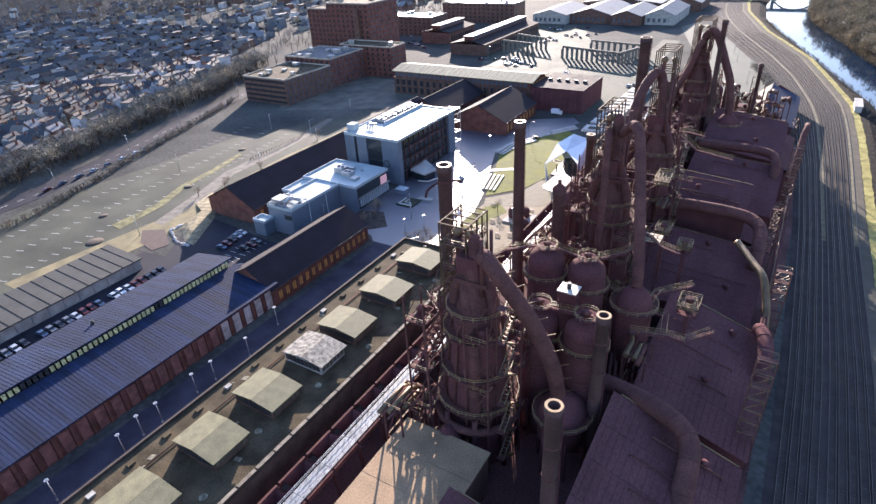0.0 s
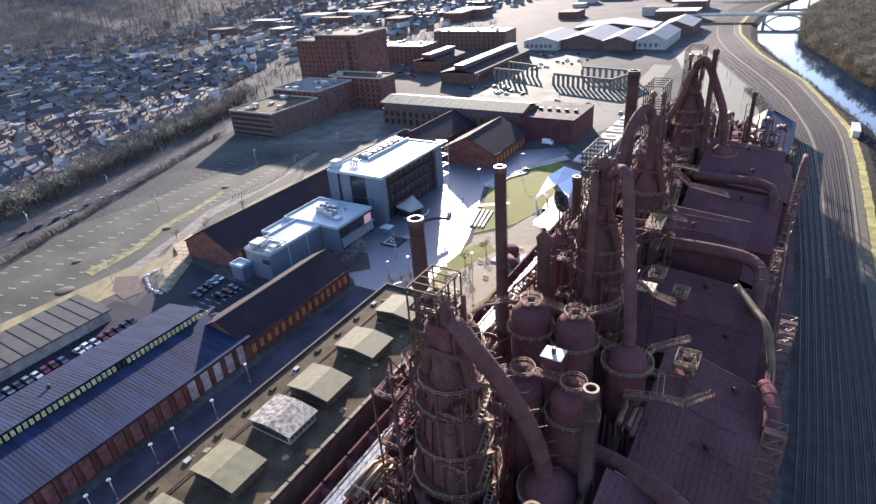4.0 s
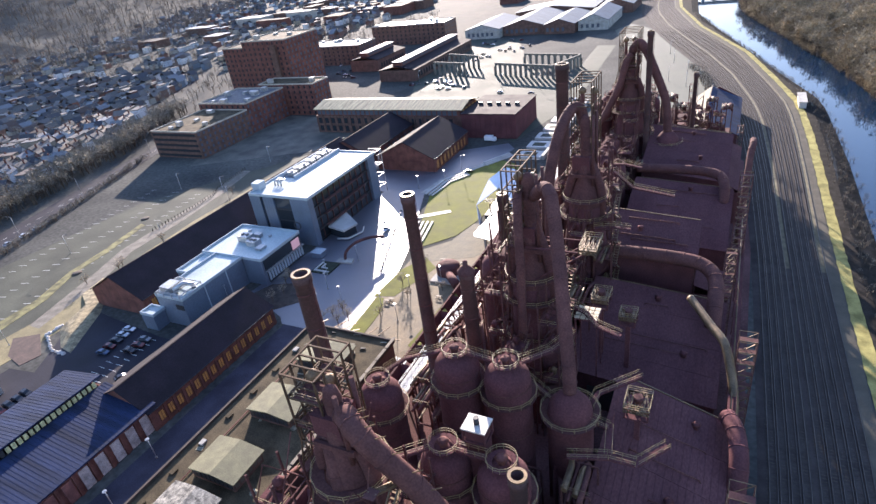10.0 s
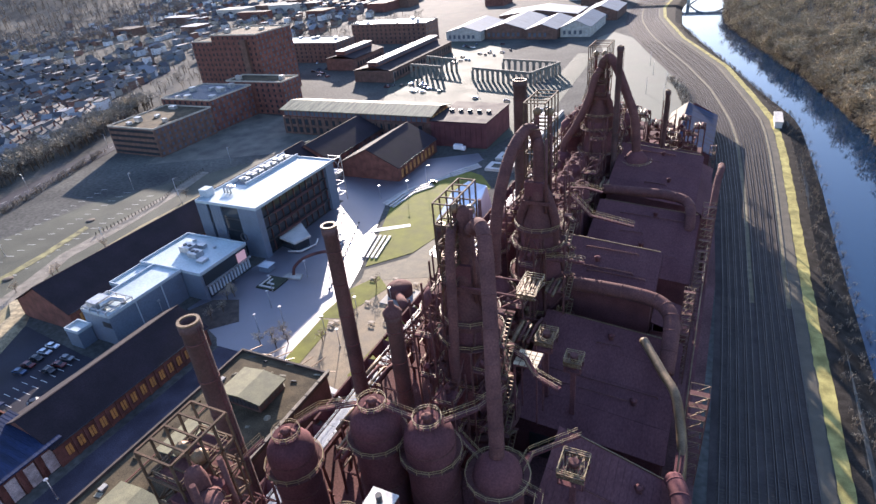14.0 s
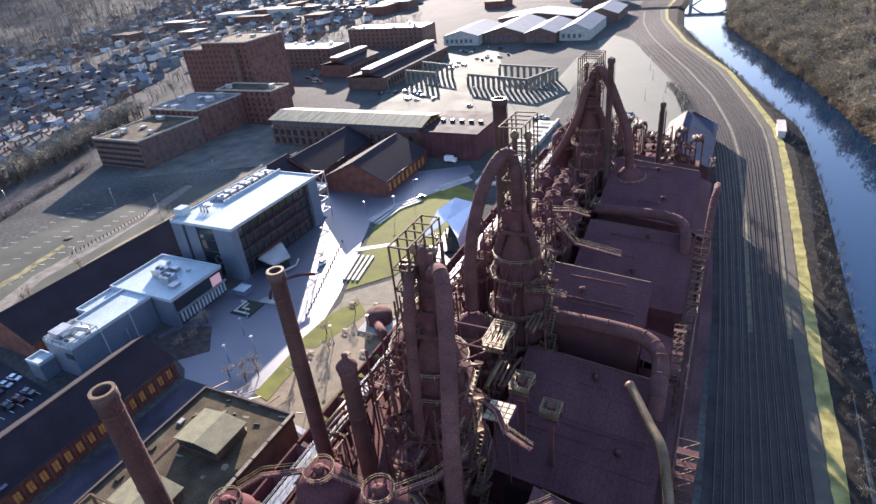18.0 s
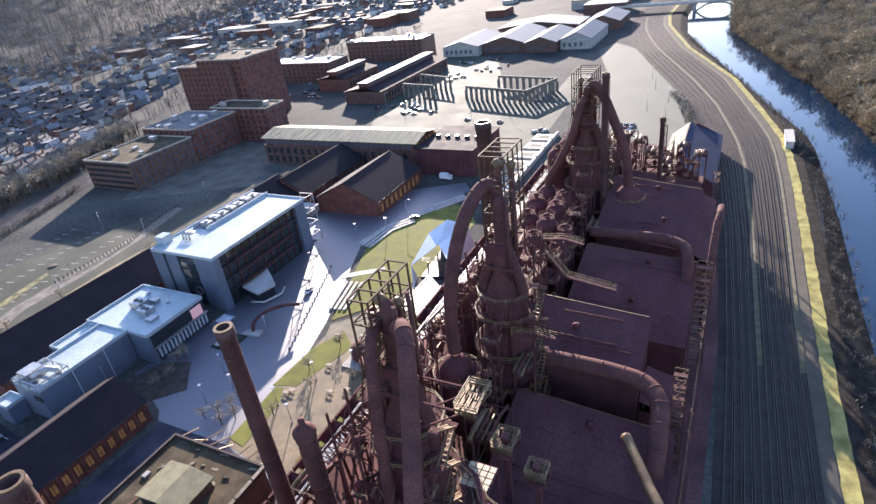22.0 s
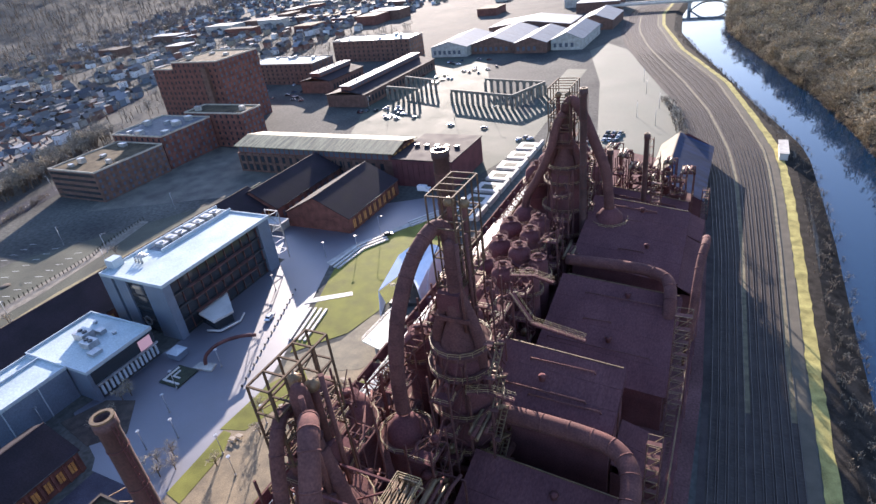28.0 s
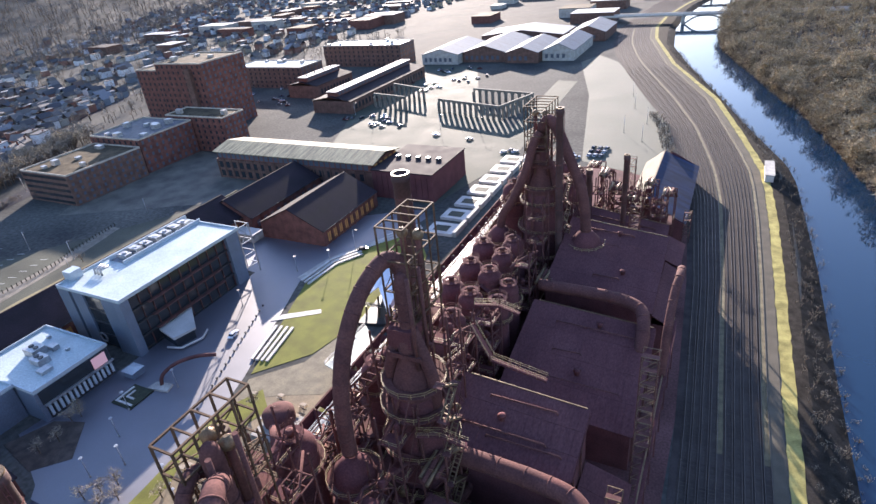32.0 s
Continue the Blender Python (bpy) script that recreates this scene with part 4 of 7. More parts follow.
def furnace(fx, fy, zt, label, frame_x, frame_y, zf):
    T = thing("blast_furnace", label, "furnace", (fx, fy, 0), "blast furnaces")
    part("hearth", Geo().lathe(fx, fy, [(7.2, 0), (7.2, 8), (6.4, 11)], 24), RUST_DARK, T)
    for k in range(8):
        a = 2 * math.pi * (k + 0.5) / 8
        part("column", Geo().cyl(fx + 8.4 * math.cos(a), fy + 8.4 * math.sin(a), 0, 15, 0.55, n=10), RUST_DARK, T)
    part("bosh_shell", Geo().lathe(fx, fy, [(5.6, 11), (6.6, 15), (6.4, 18), (4.6, 33), (4.6, 36)], 24), RUST_DARK, T)
    ring = circle(fx, fy, 12, 8.6, 24)
    part("bustle_pipe", Geo().tube(ring + ring[:1], 0.9, 10, False), RUST, T)
    for z, r in ((16, 7.2), (24, 6.0), (33, 5.2), (38, 4.4)):
        p = part("ring_deck", Geo().ring(fx, fy, z, r - 0.3, 2.0, 0.2, 24), RUST, T)
        part("handrail", Geo().railing(circle(fx, fy, z + 0.2, r + 1.6, 16), closed=True), RAILING, T)
    for z in range(19, 33, 3):
        part("cooling_band", Geo().ring(fx, fy, z, 5.9 - (z - 18) * 0.11, 0.35, 0.5, 24), RUST, T)
    part("throat", Geo().lathe(fx, fy, [(4.6, 36), (3.0, 41), (2.2, 43), (2.2, 47), (1.2, 49)], 20), RUST, T)
    # wishbone of two uptakes joining into one riser, with a goose-neck head
    for q in (-1, 1):
        part("uptake", Geo().tube(smooth_path([(fx + 4.0 * q, fy - 0.6, 33), (fx + 4.4 * q, fy - 0.8, 39), (fx + 3.0 * q, fy - 0.6, 44), (fx + 0.7 * q, fy, zt - 13)], 5), 1.15, 12), RUST, T)
    part("riser", Geo().lathe(fx, fy, [(1.2, zt - 15), (1.45, zt - 13.5), (1.3, zt - 12), (1.3, zt - 4), (1.0, zt - 2.6), (0.4, zt - 2)], 14), RUST, T)
    for z in (zt - 11, zt - 7.5):
        part("riser_flange", Geo().ring(fx, fy, z, 1.28, 0.22, 0.25, 14), RUST, T)
    for q in (-1, 1):
        part("bell_beam", Geo().bar((fx - 3.4, fy + 2.2 * q, 44.5), (fx + 3.4, fy + 2.2 * q, 44.5), 0.5, 0.9), RUST, T)
        part("standpipe", Geo().tube([(fx + 2.4, fy + 2.0 * q, 42), (fx + 2.4, fy + 2.0 * q, zt - 1.5)], 0.35, 8), RUST, T)
    # head frame
    x0, x1 = frame_x
    y0, y1 = frame_y
    z0 = 50 if fy > -100 else 43
    frame_tower(T, x0, y0, x1, y1, z0, zf, 3, 0.26, FRAME)
    # crowded work level under the head frame: posts, hoppers, rods and a railed walk
    for k in range(9):
        px_, py_ = x0 + (x1 - x0) * ((k * 0.37) % 1.0), y0 + (y1 - y0) * (k + 0.5) / 9
        part("hanger_rod", Geo().bar((px_, py_, 36), (px_ + 0.4, py_ - 0.3, z0 + 3 + (k % 3) * 1.6), 0.22), FRAME, T)
    for k in range(3):
        py_ = y0 + (y1 - y0) * (k + 0.6) / 3.4
        part("hopper", Geo().lathe((x0 + x1) / 2, py_, [(0.4, z0 - 5.5), (1.1, z0 - 3.5), (1.1, z0 - 1.6), (0.7, z0 - 1.2)], 10), RUST, T)
    part("work_walk", Geo().box(x0 - 1.6, y0 - 1, z0 - 6.2, x0 - 0.2, y1 + 1, z0 - 6.05), RUST, T)
    part("handrail", Geo().railing([(x0 - 1.6, y0 - 1, z0 - 6.05), (x0 - 1.6, y1 + 1, z0 - 6.05)], w=0.07), RAILING, T)
    for k in range(5):
        py_ = y0 + (y1 - y0) * k / 4
        part("raker", Geo().bar((x0 - 1.4, py_, z0 - 6), (x0, py_, z0), 0.2), FRAME, T)
    deck(T, x0, y0, x1, y1, 46)
    deck(T, x0 + 0.5, y0 + 0.5, x1 - 0.5, y1 - 0.5, 51)
    for k in range(2):
        bx, by = x0 + 1.5 + k * 3, (y0 + y1) / 2
        part("bleeder_pipe", Geo().tube([(bx, by, 46), (bx, by, zf - 4), (bx, by + 0.8, zf - 3)], 0.55, 10), RUST, T)
        part("bleeder_valve", Geo().lathe(bx, by, [(0.9, zf - 4), (1.1, zf - 3.2), (0.3, zf - 2.4)], 10), RUST_PALE, T)
    # hoist house and skip incline down to the trestle
    part("hoist_house", Geo().box(fx - 3, fy - 2, 46.01, fx + 1.5, fy + 2.5, 49.6), RUST_DARK, T)
    part("skip_incline", Geo().truss((fx - 2, fy + 3, 44), (77, fy + 8, 10), 3.4, 2.6, 14, 0.3), RUST, T)
    part("skip_track", Geo().bar((fx - 2, fy + 2.2, 42.9), (77, fy + 7.2, 8.9), 0.25).bar((fx - 2, fy + 3.8, 42.9), (77, fy + 8.8, 8.9), 0.25), RUST_PALE, T)
    # stair flights zigzag up one flank
    z = 3.0
    k = 0
    while z < 42:
        sy = fy - 7 if k % 2 else fy - 2
        ey = fy - 2 if k % 2 else fy - 7
        st = Geo().bar((fx + 8.5, sy, z), (fx + 8.5, ey, z + 3.8), 0.18, 0.3).bar((fx + 9.6, sy, z), (fx + 9.6, ey, z + 3.8), 0.18, 0.3)
        for j in range(8):
            q = (j + 0.5) / 8
            st.box(fx + 8.5, sy + (ey - sy) * q - 0.13, z + 3.8 * q, fx + 9.6, sy + (ey - sy) * q + 0.13, z + 3.8 * q + 0.05)
        part("stair_flight", st, RUST_PALE, T)
        part("landing", Geo().box(fx + 8.2, ey - 0.8, z + 3.7, fx + 9.8, ey + 0.8, z + 3.82), RUST, T)
        z += 3.8
        k += 1
    # cast-iron service pipes on the shell
    for k in range(7):
        a = 0.4 + k * 0.8
        r = 6.9
        part("service_pipe", Geo().tube([(fx + r * math.cos(a), fy + r * math.sin(a), 14), (fx + 5.2 * math.cos(a), fy + 5.2 * math.sin(a), 34), (fx + 3 * math.cos(a + 0.3), fy + 3 * math.sin(a + 0.3), 40)], 0.28, 6), RUST, T)
    return T


F1 = furnace(97, -112, 56, "rust-brown blast furnace with open steel head frame", (90.3, 96), (-113.5, -105), 55.5)
F2 = furnace(106, -54, 63, "rust-brown blast furnace with tall skeletal head frame", (101.8, 105.2), (-57.5, -46), 62.5)
F3 = furnace(108, -14, 62, "rust-brown blast furnace with curved gas main", (104.5, 109.5), (-14, -3), 68)
F4 = furnace(104, 78, 60, "dark blast furnace with steep gas mains", (100, 106.5), (74, 86), 63)


def gas_main(name, label, pts, r, n=6, material=RUST, bands=True, clip=0):
    T = thing(name, label, "pipe", pts[-1])
    path = smooth_path(pts, n)
    part("pipe", Geo().tube(path, r, 16), material, T)
    if bands:
        for i in range(2, len(path) - 1, 3):
            a, b = path[i], path[i] + (path[i + 1] - path[i]).normalized() * 0.25
            part("flange", Geo().tube([a, b], r + 0.08, 16), material, T)
    if clip:
        for i in range(2, len(path) - 2, clip):
            d = (path[i + 1] - path[i]).normalized()
            s = Vector((1, 0.2, 0.5)).normalized()
            part("ladder_bracket", Geo().bar(path[i] + s * r, path[i] + s * (r + 1.8), 0.12), RUST_PALE, T)
    return T


gas_main("downcomer", "fat rust-brown downcomer curving to the dust catcher", [(97, -111, 47.5), (99.5, -113, 50.2), (103, -114.3, 48), (108.8, -112.5, 38.5), (112.8, -110.5, 27.5), (114, -109, 18)], 1.6, 6, clip=2)
gas_main("downcomer", "fat upright rust-brown downcomer", [(107.5, -55, 56.5), (110.6, -58, 59.8), (113, -61.5, 58.6), (115.7, -67.5, 50.5), (118.3, -74, 42), (120, -78, 34), (120.3, -79, 30)], 1.25, 6)
gas_main("gas_uptake", "dark upright gas uptake beside the furnace head", [(103.5, -53, 55), (104.6, -56.5, 57.5), (105.6, -60, 53.5), (106.4, -62.5, 43), (106.6, -64, 28)], 0.9, 6)
gas_main("gas_uptake", "rust-brown gas uptake beside the furnace head", [(93.5, -109, 49), (94.3, -111.5, 46), (97, -115, 38), (99, -117, 28), (99.5, -118, 14)], 1.35, 6)
gas_main("gas_main", "thick curved rust-brown gas main arching down from the furnace top", [(107.2, -12, 57), (106.2, -11.8, 60.8), (104.6, -14, 61.4), (103.2, -19.5, 58), (102.2, -24, 51.5), (101.5, -26.3, 44), (101.2, -27.2, 36), (101.2, -27.3, 30)], 1.4, 6)
gas_main("gas_main", "dark sloping gas main from the furnace head", [(104.5, 77, 56), (106.5, 76, 59), (109.5, 75, 56.5), (114, 74, 47), (117.5, 73.5, 38), (119, 73, 26)], 1.55, 6)
gas_main("gas_main", "dark sloping gas main on the far flank", [(104, 76, 55), (102.5, 74.5, 52), (100.5, 73.5, 44), (96, 73, 34), (92.5, 73, 28), (91.5, 73, 20)], 1.3, 6)
gas_main("cold_blast_main", "broad horizontal gas main with a rounded elbow", [(113, -14.8, 22.5), (124, -15.5, 23), (132, -16, 23), (138, -17, 22.5), (141.3, -21, 21.5), (142, -28, 19), (142, -33, 15)], 1.8, 5)
gas_main("cold_blast_main", "broad horizontal gas main with a rounded elbow", [(112, 48.6, 21), (124, 48.2, 21.3), (134, 47.4, 21.3), (139.5, 45, 20.5), (141, 39, 18.5), (141, 35, 15)], 1.6, 5)
gas_main("cold_blast_main", "dark horizontal gas main by the stoves", [(112, -96, 15), (124, -100, 18), (134, -104, 19), (139, -108, 18), (140, -116, 14), (140, -120, 6)], 1.9, 5)
# the paler steel gives this duct its sunlit look
gas_main("waste_gas_duct", "sunlit pale elbowed waste gas duct", [(136.6, -30.5, 21), (139, -34.5, 20.6), (142, -39.5, 20), (144.5, -43.5, 19.5), (146, -47.5, 17.5), (147.5, -53, 13), (148, -58, 5)], 0.95, 5, RUST_PALE, False)
gas_main("waste_gas_duct", "short elbowed duct beside the tracks", [(147.5, 47, 33), (147.5, 42, 33.5), (147, 38, 31), (146.8, 32, 24), (146.5, 30, 4)], 1.0, 5)
gas_main("waste_gas_duct", "thick dark duct at the yard edge", [(146.5, -60, 14), (148, -64, 14.5), (149, -70, 13), (149, -74, 8), (149, -76, 0)], 1.7, 5, RUST_DARK)


def dust_catcher(x, y, r, z0, z1):
    T = thing("dust_catcher", "dark rusted dust catcher with conical bottom", "dust catcher", (x, y, 0), "dust catchers")
    part("vessel", Geo().lathe(x, y, [(0.6, 5), (r, z0), (r, z1), (r * 0.9, z1 + 2), (r * 0.5, z1 + 4.2), (0.6, z1 + 5)], 24), RUST_DARK, T)
    for k in range(6):
        a = 2 * math.pi * k / 6
        part("leg", Geo().bar((x + r * math.cos(a), y + r * math.sin(a), 0), (x + r * 0.96 * math.cos(a), y + r * 0.96 * math.sin(a), z0 + 2), 0.6), RUST_DARK, T)
    part("ring_deck", Geo().ring(x, y, z1, r, 1.3, 0.15), RUST, T)
    part("handrail", Geo().railing(circle(x, y, z1 + 0.15, r + 1.2), closed=True), RAILING, T)
    return T


for x, y, r, z0, z1 in ((115, -109, 5.0, 9, 15), (120.3, -79, 4.2, 12, 25), (101.2, -27.3, 4.0, 10, 24), (119, 73, 4.4, 9, 22), (91.5, 73, 4.2, 8, 20), (95, -122, 3.0, 5, 8)):
    dust_catcher(x, y, r, z0, z1)


def stove(x, y, r, z1):
    T = thing("hot_blast_stove", "tall dark domed hot blast stove with ring walkway", "stove", (x, y, 0), "hot blast stoves")
    prof = [(r, 0), (r, z1 - r * 0.85)] + [(r * math.cos(a), z1 - r * 0.85 + r * 0.8 * math.sin(a)) for a in (0.3, 0.6, 0.9, 1.2)] + [(0.7, z1 - 0.05)]
    part("shell", Geo().lathe(x, y, prof, 28), RUST_DARK, T)
    for z in (6, 13, 20, z1 - r * 0.85 - 1):
        part("rivet_band", Geo().ring(x, y, z, r - 0.02, 0.12, 0.35, 28), RUST, T)
    part("ring_deck", Geo().ring(x, y, z1 - r * 0.85 - 3.5, r, 1.1, 0.12, 24), RUST, T)
    part("handrail", Geo().railing(circle(x, y, z1 - r * 0.85 - 3.4, r + 1.0), closed=True), RAILING, T)
    part("crown_deck", Geo().ring(x, y, z1, 1.5, 0.9, 0.1, 16), RUST_DARK, T)
    part("crown_handrail", Geo().railing(circle(x, y, z1 + 0.1, 2.4, 14), w=0.07, step=1.2, closed=True), RAILING if y < -60 else RUST, T)
    part("crown_valve", Geo().lathe(x, y, [(0.7, z1 - 0.2), (0.7, z1 + 0.8), (1.0, z1 + 0.9), (0.4, z1 + 1.3)], 12), RUST, T)
    part("side_duct", Geo().tube([(x, y - r, 4), (x, y - r - 2, 4), (x, y - r - 2, 12)], 0.8, 10), RUST, T)
    return T


STOVES = [(86.3, -89, 4.1, 32), (99.6, -81.6, 4.3, 36.5), (109.3, -80.8, 4.3, 35.5), (105.7, -100.3, 4.2, 33.7), (115.9, -101.1, 4.1, 34.6)]
STOVES += [(92, -40, 4.0, 33), (91, -30, 4.0, 33), (91.5, -3, 3.6, 29), (92, 9, 3.6, 29), (93, 21, 3.6, 28), (93, 33, 3.6, 28), (93, 46, 3.6, 27), (92, 58, 3.6, 27), (90, 92, 4.0, 32), (91, 104, 4.0, 32), (92, 116, 4.0, 32)]
for s in STOVES:
    stove(*s)


def catwalk(label, pts, w=1.2):
    """A narrow walkway: thin dark deck, two slim girders, three-bar rails on both sides."""
    T = thing("catwalk", label, "walkway", pts[0], "catwalks")
    P = [Vector(p) for p in pts]
    for a, b in zip(P, P[1:]):
        d = (b - a).normalized()
        s = Vector((d.y, -d.x, 0)).normalized() * w / 2
        part("deck", Geo().bar(a, b, w * 0.6, 0.06), RUST_DARK, T)
        for q in (s, -s):
            part("handrail", Geo().railing([a + q, b + q], w=0.055, step=1.8), RAILING, T)
            part("girder", Geo().bar(a + q * 0.8 - Vector((0, 0, 0.2)), b + q * 0.8 - Vector((0, 0, 0.2)), 0.12, 0.3), RUST_DARK, T)
    return T


catwalk("pale railed catwalk linking the stove tops", [(86.3, -86.5, 32.2), (90, -84, 34.5), (97, -82.2, 36.6)])
catwalk("pale railed catwalk linking the stove tops", [(102, -81.3, 36.6), (106.8, -81, 35.7)])
catwalk("pale railed catwalk linking the stove tops", [(111.8, -80, 35.7), (116, -76, 36), (119, -71, 37)])
catwalk("pale railed catwalk linking the stove tops", [(97, -108, 34), (101, -104, 34), (103.5, -101.5, 33.8)])
catwalk("pale railed catwalk linking the stove tops", [(108.2, -100.5, 33.9), (113.5, -101, 34.6)])
catwalk("railed catwalk crossing a dark roof", [(112, 4, 38), (118.4, -2.2, 36), (129.3, -2.8, 34.5)])
catwalk("railed catwalk crossing a dark roof", [(108, 14, 36), (113, 16, 35.5), (118, 15, 35)])
catwalk("railed catwalk beside the furnace", [(112, -53, 31), (118, -56, 31), (121, -60, 31), (126, -62, 31)])
catwalk("pale railed catwalk zigzagging over the dark sheds", [(110.5, -73.6, 26), (118.7, -78.2, 25), (127.6, -80, 24.5), (128.5, -86, 24)])
catwalk("pale railed catwalk zigzagging over the dark sheds", [(118.7, -78, 25), (123.5, -77, 25), (124, -73, 25.4), (130.7, -66, 25.5)])
catwalk("pale railed catwalk zigzagging over the dark sheds", [(137.3, -80.5, 24), (133, -86, 24), (128.5, -86, 24), (122, -88, 24)])
catwalk("pale railed catwalk by the furnace head", [(112, -22, 33), (116, -20.5, 33), (121, -21, 33)])
catwalk("pale railed catwalk by the furnace head", [(100.5, -6, 36), (103.5, -8, 36), (110, -8.5, 36), (112, -2, 36)])
catwalk("railed catwalk beside the furnace", [(84, -92, 33), (80, -103, 30), (86, -108, 30)])


def chimney(x, y, z, r0, r1, label, material=BRICK_BROWN, dome=False):
    T = thing("chimney_stack", label, "chimney", (x, y, 0), "chimney stacks")
    n = 24
    g = Geo().lathe(x, y, [(r0 * 1.25, 0), (r0 * 1.25, 4), (r0, 5), (r1, z - 1.6), (r1 + 0.18, z - 1.5), (r1 + 0.18, z - 0.2), (r1, z)] + ([] if dome else [(r1 - 0.32, z), (r1 - 0.32, z - 6), (0.1, z - 6.1)]), n)
    part("shaft", g, material, T)
    if dome:
        part("dome", Geo().lathe(x, y, [(r1 + 0.35, z - 0.4), (r1 + 0.35, z), (r1 * 0.8, z + r1 * 0.55), (0.5, z + r1 * 0.9), (0.5, z + r1 + 0.8), (0.1, z + r1 + 1)], 18), RUST, T)
    else:
        # rim in paler steel to imitate the sun catching it
        part("rim", Geo().ring(x, y, z, r1 - 0.3, 0.45, 0.25, n), RUST_PALE, T)
    for k in range(int(z / 7)):
        zz = 6 + k * 7
        rr = r0 + (r1 - r0) * zz / z
        part("hoop", Geo().ring(x, y, zz, rr - 0.02, 0.1, 0.22, n), RUST, T)
    g = Geo()
    for s in (-0.22, 0.22):
        g.bar((x + r0 + 0.25, y + s, 3), (x + r1 + 0.25, y + s, z - 0.5), 0.07)
    for k in range(int(z / 1.5)):
        zz = 3 + k * 1.4
        if zz < z - 1:
            xx = x + r0 + (r1 - r0) * zz / z + 0.25
            g.bar((xx, y - 0.22, zz), (xx, y + 0.22, zz), 0.06)
    part("ladder", g, RUST_DARK, T)
    return T


STACK = mat("sooty_brown_stack_steel", (0.085, 0.045, 0.042), 0.8, 0.35, 0.2, 3.0, 0.25, 0.1)
chimney(80.6, -95, 58.5, 1.75, 1.5, "tall sooty brown chimney stack with open rim", STACK)
chimney(85.2, -66, 60, 1.6, 1.3, "tall sooty brown chimney stack with open rim", STACK)
chimney(95.7, 10, 67, 2.0, 1.75, "tall sooty brown chimney stack with open rim", STACK)
chimney(96.8, -67.5, 45, 1.7, 1.45, "shorter dark stack with domed cap", STACK, True)
chimney(97, -46, 52, 1.1, 1.0, "thin dark stack with open rim", STACK)
chimney(111.5, 70, 64, 1.1, 1.0, "thin dark stack beside the far furnace", STACK)
chimney(126, 95, 43, 0.9, 0.8, "thin dark standpipe with ring platform", STACK)
chimney(121.6, -134, 42, 1.3, 1.25, "short vent stack with pale rim", STACK)
chimney(120.6, -106.8, 40, 1.3, 1.2, "short vent stack with pale rim", STACK)
chimney(114, 98, 36, 1.0, 0.9, "thin dark vent stack", STACK)


def slab4(q, t):
    """A sloping slab: four corners of its top, thickness t."""
    return Geo().add(list(q) + [(x, y, z - t) for x, y, z in q], [(0, 1, 2, 3), (7, 6, 5, 4), (0, 4, 5, 1), (1, 5, 6, 2), (2, 6, 7, 3), (3, 7, 4, 0)])


ROOFC = mat("sooty_corrugated_roof", (0.122, 0.054, 0.057), 0.95, 0.2, 0.13, 3.0, 0.08, 0.0, (0.136, 0.062, 0.063), island=0.05, stretch=(1.0, 0.45, 1), spec=0.06)


